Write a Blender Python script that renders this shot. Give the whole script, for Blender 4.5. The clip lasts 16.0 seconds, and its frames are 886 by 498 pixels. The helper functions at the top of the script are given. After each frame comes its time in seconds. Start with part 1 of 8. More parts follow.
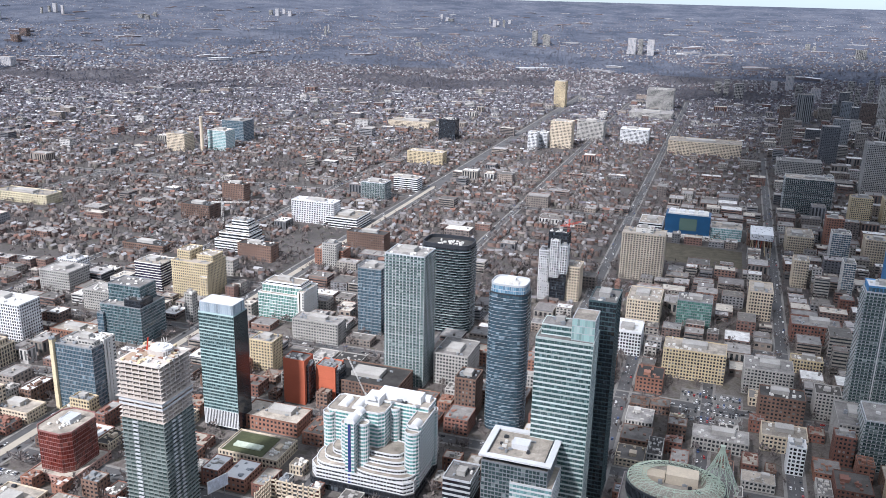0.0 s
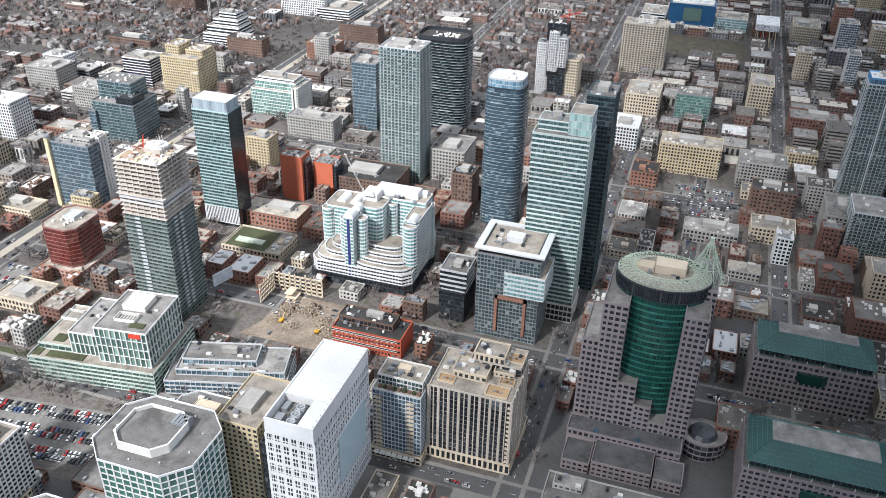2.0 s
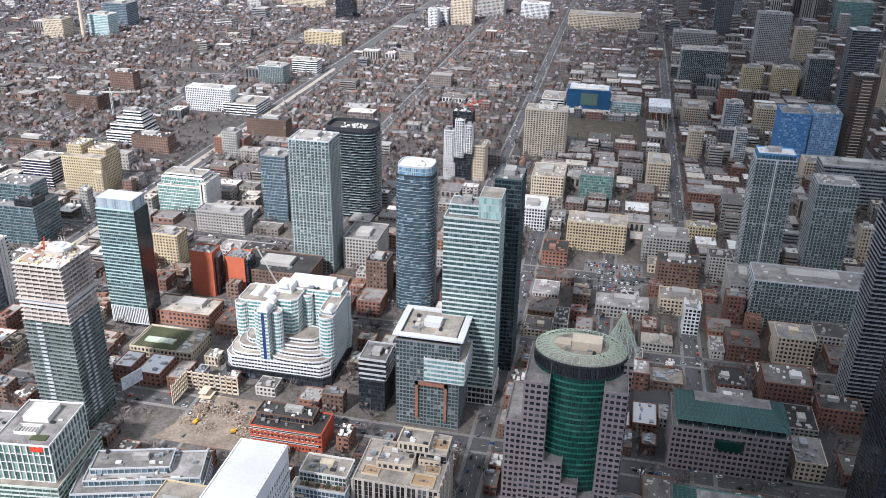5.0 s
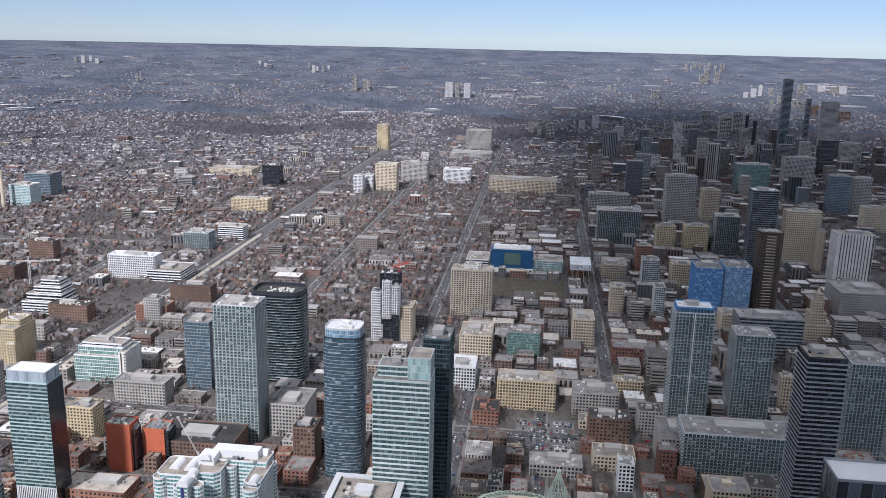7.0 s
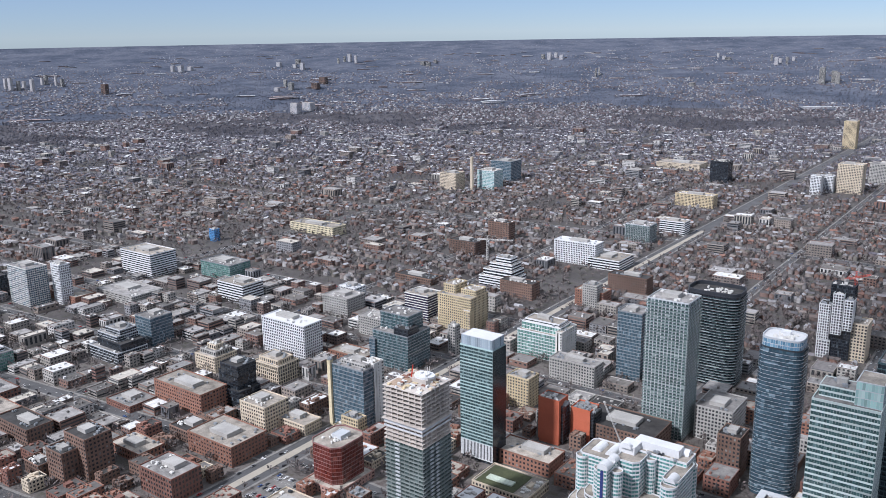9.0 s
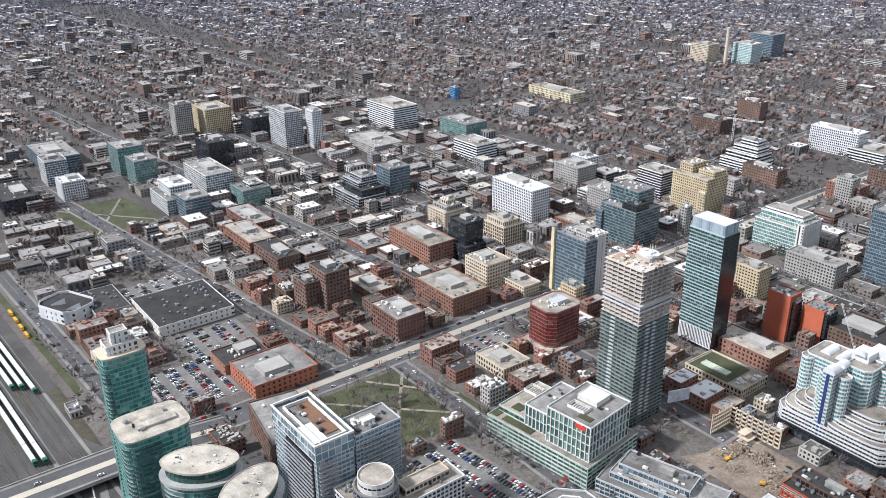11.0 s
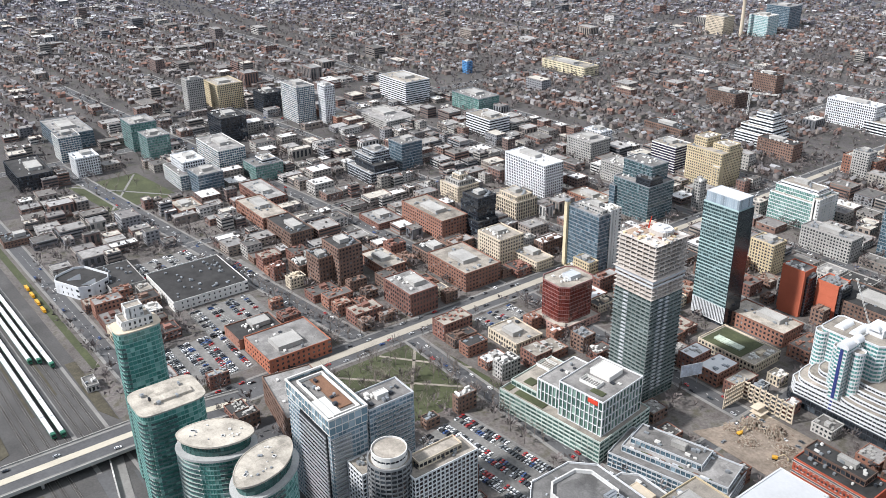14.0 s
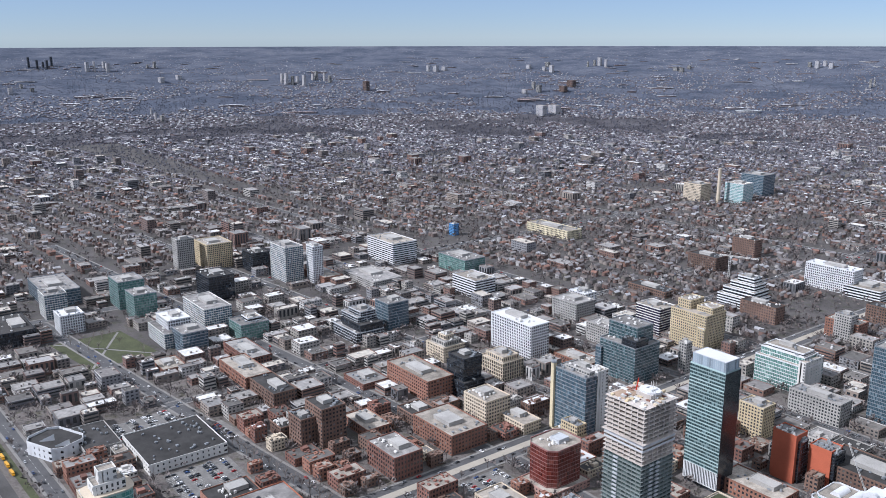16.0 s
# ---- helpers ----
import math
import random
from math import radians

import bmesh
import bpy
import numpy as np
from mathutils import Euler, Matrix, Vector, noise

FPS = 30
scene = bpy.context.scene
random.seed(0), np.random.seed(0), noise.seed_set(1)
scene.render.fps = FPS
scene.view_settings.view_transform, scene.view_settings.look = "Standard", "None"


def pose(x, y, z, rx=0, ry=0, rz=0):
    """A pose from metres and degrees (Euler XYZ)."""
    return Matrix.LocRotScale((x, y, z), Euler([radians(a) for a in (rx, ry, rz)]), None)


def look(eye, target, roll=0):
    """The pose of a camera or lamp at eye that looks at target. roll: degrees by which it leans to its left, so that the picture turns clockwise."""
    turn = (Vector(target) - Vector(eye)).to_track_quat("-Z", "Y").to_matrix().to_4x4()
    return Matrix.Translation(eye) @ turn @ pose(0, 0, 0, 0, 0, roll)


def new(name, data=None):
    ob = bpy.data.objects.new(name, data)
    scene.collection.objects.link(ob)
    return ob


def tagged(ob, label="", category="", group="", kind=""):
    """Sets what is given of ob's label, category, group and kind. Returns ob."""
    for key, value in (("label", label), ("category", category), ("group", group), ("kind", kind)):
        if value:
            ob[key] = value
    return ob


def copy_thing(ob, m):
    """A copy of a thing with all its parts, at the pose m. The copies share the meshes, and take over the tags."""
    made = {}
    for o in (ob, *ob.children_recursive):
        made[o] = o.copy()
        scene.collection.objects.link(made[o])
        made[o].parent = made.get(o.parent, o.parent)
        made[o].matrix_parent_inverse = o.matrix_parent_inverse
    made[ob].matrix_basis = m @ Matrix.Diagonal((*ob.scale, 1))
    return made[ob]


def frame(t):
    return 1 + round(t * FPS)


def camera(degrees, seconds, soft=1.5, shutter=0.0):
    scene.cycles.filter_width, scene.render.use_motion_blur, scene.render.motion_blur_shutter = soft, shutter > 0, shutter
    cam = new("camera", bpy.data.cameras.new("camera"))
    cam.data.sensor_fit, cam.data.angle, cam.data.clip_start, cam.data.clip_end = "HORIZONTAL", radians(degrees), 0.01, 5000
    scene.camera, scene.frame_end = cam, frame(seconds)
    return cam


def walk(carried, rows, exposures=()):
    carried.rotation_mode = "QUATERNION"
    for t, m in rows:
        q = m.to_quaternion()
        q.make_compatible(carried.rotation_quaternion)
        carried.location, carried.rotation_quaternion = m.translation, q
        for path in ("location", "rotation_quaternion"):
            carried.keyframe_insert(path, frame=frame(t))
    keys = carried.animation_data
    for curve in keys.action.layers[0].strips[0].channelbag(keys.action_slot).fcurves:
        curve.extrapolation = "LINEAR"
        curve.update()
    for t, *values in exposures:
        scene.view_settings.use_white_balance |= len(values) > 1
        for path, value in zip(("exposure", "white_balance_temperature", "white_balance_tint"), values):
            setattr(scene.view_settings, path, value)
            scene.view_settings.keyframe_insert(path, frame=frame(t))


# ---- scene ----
cam = camera(55.09, 16.0, soft=0.8)
EYE = 360.0
# seconds, yaw, pitch, roll of the camera that turns on the spot, high on a tower
ROWS = [
    (0.0, 18.78, -16.98, -1.29),
    (0.5, 18.87, -18.38, -1.07),
    (1.0, 19.48, -23.88, -0.79),
    (1.5, 19.03, -29.61, -0.82),
    (2.0, 18.42, -30.67, -1.06),
    (2.5, 18.48, -30.39, -1.01),
    (3.0, 18.41, -30.18, -0.90),
    (3.2, 18.40, -30.10, -0.83),
    (5.3, 10.07, -22.06, -1.23),
    (5.5, 8.75, -19.92, -1.32),
    (6.0, 7.06, -16.73, -1.37),
    (6.5, 6.89, -15.65, -1.31),
    (7.0, 6.96, -13.84, -1.23),
    (7.5, 7.35, -12.75, -1.27),
    (8.0, 12.15, -12.77, -0.84),
    (8.3, 18.80, -13.11, -0.26),
    (8.5, 24.12, -13.45, 0.36),
    (9.0, 36.33, -14.32, 0.89),
    (9.5, 44.44, -14.62, 0.98),
    (9.7, 47.01, -14.61, 1.07),
    (11.8, 53.62, -28.02, 1.03),
    (12.0, 53.66, -28.84, 0.99),
    (12.5, 53.58, -29.41, 0.91),
    (13.0, 53.47, -29.30, 0.95),
    (13.5, 53.48, -28.86, 0.93),
    (14.0, 53.44, -24.74, 0.78),
    (14.4, 53.13, -18.79, 0.47),
    (14.5, 53.04, -17.57, 0.30),
    (15.0, 52.85, -14.50, 0.14),
    (15.5, 52.89, -13.98, 0.17),
    (16.0, 52.69, -13.98, 0.10),
]
walk(cam, [(t, pose(0, 0, EYE, 90 + pitch, roll, yaw)) for t, yaw, pitch, roll in ROWS],
     [(0, 1.1, 5900, 14), (0.6, 1.12, 5900, 14), (1.5, 1.2, 6080, 10), (3.2, 1.2, 6080, 10), (5.6, 1.15, 5900, 14), (6.0, 1.15, 5850, 14), (6.9, 0.84, 5950, 16), (7.5, 0.54, 5950, 16), (8.3, 0.7, 5900, 16), (9.2, 0.72, 5750, 14), (9.8, 0.68, 5750, 14), (11.8, 1.06, 6080, 10), (13.6, 1.06, 6080, 10), (14.4, 1.02, 6050, 12), (15.0, 0.8, 5800, 14), (16, 0.76, 5700, 14)])

# ---- sky, sun ----
world = bpy.data.worlds.new("sky")
scene.world = world
world.use_nodes = True
wn, wl = world.node_tree.nodes, world.node_tree.links
sky = wn.new("ShaderNodeTexSky")
sky.sky_type = "NISHITA"
sky.sun_disc = False
sky.sun_elevation, sky.sun_rotation = radians(44), radians(200)
sky.altitude = 360
sky.air_density, sky.dust_density, sky.ozone_density = 0.75, 0.0, 5.0
# blue near the skyline, a thin bright veil of high cloud towards the zenith
soft = wn.new("ShaderNodeMix")
soft.data_type, soft.blend_type = "RGBA", "MULTIPLY"
soft.inputs[0].default_value = 1.0
soft.inputs[7].default_value = (0.83, 0.89, 1.0, 1)
coord, axis, rise = wn.new("ShaderNodeTexCoord"), wn.new("ShaderNodeSeparateXYZ"), wn.new("ShaderNodeMapRange")
wl.new(coord.outputs["Generated"], axis.inputs[0])
wl.new(axis.outputs["Z"], rise.inputs[0])
rise.inputs[1].default_value, rise.inputs[2].default_value = -0.18, 0.6
rise.interpolation_type = "SMOOTHSTEP"
veil = wn.new("ShaderNodeMix")
veil.data_type = "RGBA"
veil.inputs[7].default_value = (8.8, 9.1, 9.5, 1)
wl.new(sky.outputs[0], soft.inputs[6])
wl.new(rise.outputs[0], veil.inputs[0])
wl.new(soft.outputs[2], veil.inputs[6])
wl.new(veil.outputs[2], wn["Background"].inputs[0])
wn["Background"].inputs[1].default_value = 0.050
sun = new("sun", bpy.data.lights.new("sun", "SUN"))
sun.data.energy, sun.data.angle, sun.data.color = 3.15, radians(5), (1.0, 0.95, 0.89)
sun.matrix_world = look((-340, -880, 900), (0, 0, 0))


# ---- materials ----
def shader(name, rough=0.8, metal=0.0, spec=0.5):
    m = bpy.data.materials.new(name)
    m.use_nodes = True
    b = m.node_tree.nodes["Principled BSDF"]
    b.inputs["Roughness"].default_value = rough
    b.inputs["Metallic"].default_value = metal
    b.inputs["Specular IOR Level"].default_value = spec
    return m, m.node_tree.nodes, m.node_tree.links, b


def noise_tex(nodes, links, scale, detail=4.0, rough=0.6, world_space=True):
    n = nodes.new("ShaderNodeTexNoise")
    n.inputs["Scale"].default_value, n.inputs["Detail"].default_value = scale, detail
    n.inputs["Roughness"].default_value = rough
    if world_space:
        g = nodes.new("ShaderNodeNewGeometry")
        links.new(g.outputs["Position"], n.inputs["Vector"])
    return n


def ramp(nodes, stops, mode="LINEAR"):
    r = nodes.new("ShaderNodeValToRGB")
    r.color_ramp.interpolation = mode
    while len(r.color_ramp.elements) < len(stops):
        r.color_ramp.elements.new(0.5)
    for e, (p, c) in zip(r.color_ramp.elements, stops):
        e.position, e.color = p, (*c, 1)
    return r


def mix(nodes, links, kind, fac, a, b):
    m = nodes.new("ShaderNodeMix")
    m.data_type, m.blend_type = "RGBA", kind
    if isinstance(fac, (int, float)):
        m.inputs[0].default_value = fac
    else:
        links.new(fac, m.inputs[0])
    for sock, v in ((m.inputs[6], a), (m.inputs[7], b)):
        if isinstance(v, tuple):
            sock.default_value = (*v, 1)
        else:
            links.new(v, sock)
    return m.outputs[2]


def tone(c, k):
    return tuple(min(1.0, v * k) for v in c)


def surface(name, color, rough=0.85, big=0.05, small=0.9, var=0.25, metal=0.0, per_object=0.0, bump=0.15):
    """A worn matt surface: blotches of some metres, fine grain, and a slight relief."""
    m, n, l, b = shader(name, rough, metal)
    a, f = noise_tex(n, l, big, 5), noise_tex(n, l, small, 6, 0.7)
    r1 = ramp(n, [(0.3, tone(color, 1 - var)), (0.7, tone(color, 1 + var))])
    l.new(a.outputs[0], r1.inputs[0])
    r2 = ramp(n, [(0.3, (1 - var,) * 3), (0.7, (1 + var * 0.4,) * 3)])
    l.new(f.outputs[0], r2.inputs[0])
    out = mix(n, l, "MULTIPLY", 1.0, r1.outputs[0], r2.outputs[0])
    if per_object:
        o = n.new("ShaderNodeObjectInfo")
        r3 = ramp(n, [(0, (1 - per_object,) * 3), (1, (1 + per_object * 0.3,) * 3)])
        l.new(o.outputs["Random"], r3.inputs[0])
        out = mix(n, l, "MULTIPLY", 1.0, out, r3.outputs[0])
    l.new(out, b.inputs["Base Color"])
    if bump:
        u = n.new("ShaderNodeBump")
        u.inputs["Strength"].default_value, u.inputs["Distance"].default_value = bump, 0.2
        l.new(f.outputs[0], u.inputs["Height"])
        l.new(u.outputs[0], b.inputs["Normal"])
    return m


def glazing(name, dark, light, share=0.25, rough=0.08):
    """Window glass, pane by pane: most are dark, some have pale blinds behind."""
    m, n, l, b = shader(name, rough, 0.0, 0.8)
    g, o = n.new("ShaderNodeNewGeometry"), n.new("ShaderNodeObjectInfo")
    add = n.new("ShaderNodeMath")
    add.operation = "ADD"
    l.new(g.outputs["Random Per Island"], add.inputs[0])
    l.new(o.outputs["Random"], add.inputs[1])
    w = n.new("ShaderNodeTexWhiteNoise")
    w.noise_dimensions = "1D"
    l.new(add.outputs[0], w.inputs["W"])
    soft = tuple(0.55 * a + 0.45 * b for a, b in zip(dark, light))
    r = ramp(n, [(0, tone(dark, 0.75)), (1 - share * 0.6, tone(dark, 1.3)), (1 - share * 0.25, soft), (1, light)])
    l.new(w.outputs["Value"], r.inputs[0])
    l.new(r.outputs[0], b.inputs["Base Color"])
    return m


def islands(name, colors, rough=0.9, var=0.2, big=0.2):
    """One of several colours for each separate piece of a joined mesh, with grain."""
    m, n, l, b = shader(name, rough)
    g = n.new("ShaderNodeNewGeometry")
    r = ramp(n, [(i / len(colors), c) for i, c in enumerate(colors)], "CONSTANT")
    l.new(g.outputs["Random Per Island"], r.inputs[0])
    f = noise_tex(n, l, big, 4)
    r2 = ramp(n, [(0.3, (1 - var,) * 3), (0.7, (1 + var,) * 3)])
    l.new(f.outputs[0], r2.inputs[0])
    l.new(mix(n, l, "MULTIPLY", 1.0, r.outputs[0], r2.outputs[0]), b.inputs["Base Color"])
    return m


WHITE = surface("white_panel", (0.64, 0.65, 0.66), 0.5, var=0.1)
OFFWHITE = surface("offwhite_concrete", (0.62, 0.61, 0.58), 0.8, var=0.12)
CONCRETE = surface("grey_concrete", (0.36, 0.35, 0.33), 0.9, var=0.2)
BEIGE = surface("beige_precast", (0.55, 0.47, 0.36), 0.85, var=0.15)
YELLOW = surface("yellow_brick", (0.52, 0.43, 0.28), 0.85, var=0.15)
BRICK = surface("red_brick", (0.215, 0.105, 0.08), 0.9, var=0.25, per_object=0.35)
ORANGE = surface("orange_brick", (0.27, 0.135, 0.095), 0.9, var=0.15, per_object=0.25)
BROWN = surface("brown_brick", (0.20, 0.125, 0.095), 0.9, var=0.25, per_object=0.35)
PINK = surface("pink_grey_granite", (0.245, 0.208, 0.214), 0.6, var=0.12)
DARKMETAL = surface("dark_metal", (0.045, 0.05, 0.06), 0.45, var=0.2, metal=0.3)
PALEMETAL = surface("pale_grey_metal", (0.46, 0.48, 0.50), 0.5, var=0.1)
GREYMETAL = surface("grey_metal", (0.30, 0.32, 0.34), 0.45, var=0.15, metal=0.4)
BLUEMETAL = surface("bright_blue_sheathing", (0.09, 0.25, 0.50), 0.6, var=0.15)
GREENMETAL = surface("green_copper", (0.030, 0.085, 0.078), 0.6, var=0.2)
AGOBLUE = surface("deep_blue_titanium", (0.02, 0.09, 0.20), 0.45, var=0.15, metal=0.3)
def roofing(name, color, per_object=0.35):
    """A flat roof: worn membrane sheets in strips, stains and ponding marks."""
    m, n, l, b = shader(name, 0.92)
    g, o = n.new("ShaderNodeNewGeometry"), n.new("ShaderNodeObjectInfo")
    a, f, st = noise_tex(n, l, 0.09, 6, 0.65), noise_tex(n, l, 0.9, 5, 0.7), noise_tex(n, l, 0.022, 3)
    v = n.new("ShaderNodeTexVoronoi")
    v.inputs["Scale"].default_value = 0.14
    v.distance = "CHEBYCHEV"
    l.new(g.outputs["Position"], v.inputs["Vector"])
    r1 = ramp(n, [(0.32, tone(color, 0.55)), (0.5, color), (0.68, tone(color, 1.3))])
    l.new(a.outputs[0], r1.inputs[0])
    r2 = ramp(n, [(0.25, (0.7,) * 3), (0.75, (1.15,) * 3)])
    l.new(f.outputs[0], r2.inputs[0])
    r3 = ramp(n, [(0.0, (0.72,) * 3), (1.0, (1.22,) * 3)])
    l.new(v.outputs["Color"], r3.inputs[0])
    r4 = ramp(n, [(0, (1 - per_object,) * 3), (1, (1 + per_object * 0.4,) * 3)])
    l.new(o.outputs["Random"], r4.inputs[0])
    out = mix(n, l, "MULTIPLY", 1.0, r1.outputs[0], r2.outputs[0])
    out = mix(n, l, "MULTIPLY", 0.8, out, r3.outputs[0])
    l.new(mix(n, l, "MULTIPLY", 1.0, out, r4.outputs[0]), b.inputs["Base Color"])
    return m


ROOFGREY = roofing("grey_gravel_roof", (0.25, 0.24, 0.23))
ROOFTAN = roofing("tan_gravel_roof", (0.34, 0.305, 0.26), 0.3)
ROOFDARK = roofing("tar_roof", (0.048, 0.046, 0.045), 0.4)
ROOFWHITE = surface("white_membrane_roof", (0.58, 0.585, 0.59), 0.7, 0.04, 0.5, 0.08)
ASPHALT = surface("asphalt", (0.085, 0.085, 0.088), 0.9, 0.03, 0.4, 0.25, bump=0.0)
PAVING = surface("concrete_paving", (0.20, 0.193, 0.183), 0.9, 0.05, 0.5, 0.2, bump=0.0)
WORN = surface("worn_pale_asphalt", (0.165, 0.16, 0.152), 0.9, 0.05, 0.4, 0.3, bump=0.0)
LINE = surface("road_paint", (0.75, 0.75, 0.72), 0.8, var=0.1, bump=0.0)
GRASS = surface("spring_grass", (0.058, 0.066, 0.030), 0.95, 0.04, 0.4, 0.35, bump=0.0)
BALLAST = surface("rail_ballast", (0.076, 0.073, 0.071), 0.95, 0.03, 0.6, 0.3, bump=0.0)
SOIL = surface("torn_soil", (0.24, 0.195, 0.155), 0.95, 0.06, 0.5, 0.4)
STEEL = surface("rail_steel", (0.28, 0.27, 0.26), 0.5, metal=0.6)
GLASS = glazing("grey_green_glass", (0.045, 0.075, 0.08), (0.30, 0.36, 0.36))
GLASSBLUE = glazing("blue_glass", (0.05, 0.09, 0.12), (0.25, 0.34, 0.40))
GLASSGREEN = glazing("green_glass", (0.085, 0.19, 0.165), (0.30, 0.46, 0.42), 0.4)
GLASSDARK = glazing("dark_glass", (0.018, 0.022, 0.028), (0.10, 0.12, 0.14), 0.2)
GLASSPALE = glazing("pale_aqua_glass", (0.16, 0.30, 0.30), (0.42, 0.58, 0.56), 0.4)
GLASSRED = glazing("copper_mirror_glass", (0.09, 0.018, 0.014), (0.20, 0.05, 0.035), 0.3)
WINDOWS = glazing("house_windows", (0.03, 0.035, 0.04), (0.25, 0.25, 0.24), 0.25)


# ---- mesh helpers ----
def mesh(name, verts, faces, materials, index=None):
    me = bpy.data.meshes.new(name)
    me.from_pydata([tuple(v) for v in verts], [], faces)
    for m in materials if isinstance(materials, (list, tuple)) else [materials]:
        me.materials.append(m)
    if index is not None:
        me.polygons.foreach_set("material_index", index)
    me.update()
    return me


def part(name, me, parent=None, label="", at=(0, 0, 0), turn=0.0):
    ob = new(name, me)
    ob.parent = parent
    ob.location = at
    ob.rotation_euler = (0, 0, radians(turn))
    if label:
        ob["label"] = label
    return ob


def thing(name, label, category, x, y, z=0.0, turn=0.0, group="", kind=""):
    ob = new(name)
    ob.empty_display_size = 2.0
    ob.location, ob.rotation_euler = (x, y, z), (0, 0, radians(turn))
    return tagged(ob, label, category, group, kind)


class Solid:
    """Gathers simple solids into one mesh."""

    def __init__(self):
        self.v, self.f, self.m = [], [], []

    def quad(self, a, b, c, d, mi=0):
        n = len(self.v)
        self.v += [a, b, c, d]
        self.f.append((n, n + 1, n + 2, n + 3))
        self.m.append(mi)

    def box(self, x0, y0, z0, x1, y1, z1, mi=0):
        n = len(self.v)
        self.v += [(x0, y0, z0), (x1, y0, z0), (x1, y1, z0), (x0, y1, z0), (x0, y0, z1), (x1, y0, z1), (x1, y1, z1), (x0, y1, z1)]
        self.f += [(n, n + 3, n + 2, n + 1), (n + 4, n + 5, n + 6, n + 7), (n, n + 1, n + 5, n + 4), (n + 1, n + 2, n + 6, n + 5), (n + 2, n + 3, n + 7, n + 6), (n + 3, n, n + 4, n + 7)]
        self.m += [mi] * 6

    def beam(self, p, q, r=0.3, mi=0, sides=4, r2=None):
        p, q = Vector(p), Vector(q)
        w = (q - p).normalized()
        u = w.orthogonal().normalized()
        s = w.cross(u)
        n = len(self.v)
        for c, rr in ((p, r), (q, r if r2 is None else r2)):
            for k in range(sides):
                a = 2 * math.pi * (k + 0.5) / sides
                self.v.append(tuple(c + (u * math.cos(a) + s * math.sin(a)) * rr))
        for k in range(sides):
            j = (k + 1) % sides
            self.f.append((n + k, n + j, n + sides + j, n + sides + k))
            self.m.append(mi)
        self.f += [tuple(n + k for k in reversed(range(sides))), tuple(n + sides + k for k in range(sides))]
        self.m += [mi, mi]

    def prism(self, poly, z0, z1, mi=0, top=True, bottom=False, top_mi=None):
        n, k = len(self.v), len(poly)
        self.v += [(x, y, z0) for x, y in poly] + [(x, y, z1) for x, y in poly]
        for i in range(k):
            j = (i + 1) % k
            self.f.append((n + i, n + j, n + k + j, n + k + i))
            self.m.append(mi)
        if top:
            self.f.append(tuple(range(n + k, n + 2 * k)))
            self.m.append(mi if top_mi is None else top_mi)
        if bottom:
            self.f.append(tuple(reversed(range(n, n + k))))
            self.m.append(mi)

    def ring(self, outer, inner, z0, z1, mi=0):
        """A closed band between two outlines."""
        k = len(outer)
        for i in range(k):
            j = (i + 1) % k
            a, b, c, d = outer[i], outer[j], inner[j], inner[i]
            self.quad((*a, z0), (*b, z0), (*b, z1), (*a, z1), mi)
            self.quad((*a, z1), (*b, z1), (*c, z1), (*d, z1), mi)
            self.quad((*d, z1), (*c, z1), (*c, z0), (*d, z0), mi)
            self.quad((*d, z0), (*c, z0), (*b, z0), (*a, z0), mi)

    def make(self, name, materials):
        return mesh(name, self.v, self.f, materials, self.m)


def rect(w, d, x=0.0, y=0.0):
    return [(x - w / 2, y - d / 2), (x + w / 2, y - d / 2), (x + w / 2, y + d / 2), (x - w / 2, y + d / 2)]


def oval(w, d, n=28, x=0.0, y=0.0, power=2.0):
    out = []
    for k in range(n):
        a = 2 * math.pi * k / n
        c, s = math.cos(a), math.sin(a)
        out.append((x + w / 2 * math.copysign(abs(c) ** (2 / power), c), y + d / 2 * math.copysign(abs(s) ** (2 / power), s)))
    return out


def chamfer(w, d, c, x=0.0, y=0.0):
    a, b = w / 2, d / 2
    return [(x + p, y + q) for p, q in ((-a + c, -b), (a - c, -b), (a, -b + c), (a, b - c), (a - c, b), (-a + c, b), (-a, b - c), (-a, -b + c))]


def offset(poly, t):
    """The outline moved outwards by t (counter-clockwise outline)."""
    out, k = [], len(poly)
    for i in range(k):
        p, q, r = (Vector(poly[(i + s) % k]) for s in (-1, 0, 1))
        a, b = (q - p).normalized(), (r - q).normalized()
        na, nb = Vector((a.y, -a.x)), Vector((b.y, -b.x))
        n = na + nb
        out.append(tuple(q + n * (t / max(0.3, 0.5 * n.length_squared))))
    return out


def bays(poly, bay):
    """Points along each edge: (start, end, normal) of each bay."""
    out, k = [], len(poly)
    for i in range(k):
        a, b = Vector(poly[i]), Vector(poly[(i + 1) % k])
        n = max(1, round((b - a).length / bay))
        e = (b - a).normalized()
        for j in range(n):
            out.append((a.lerp(b, j / n), a.lerp(b, (j + 1) / n), Vector((e.y, -e.x)), j == 0))
    return out


# A facade: storey height, bay width, pier width, spandrel height, how deep the glass lies, wall, glass, balcony depth, roof
def style(fh=3.4, bay=3.0, pier=0.5, span=0.9, deep=0.3, wall=None, glass=None, balcony=0.0, roof=None, rail=None):
    return dict(fh=fh, bay=bay, pier=pier, span=span, deep=deep, wall=wall or CONCRETE, glass=glass or GLASS, balcony=balcony, roof=roof or ROOFGREY, rail=rail)


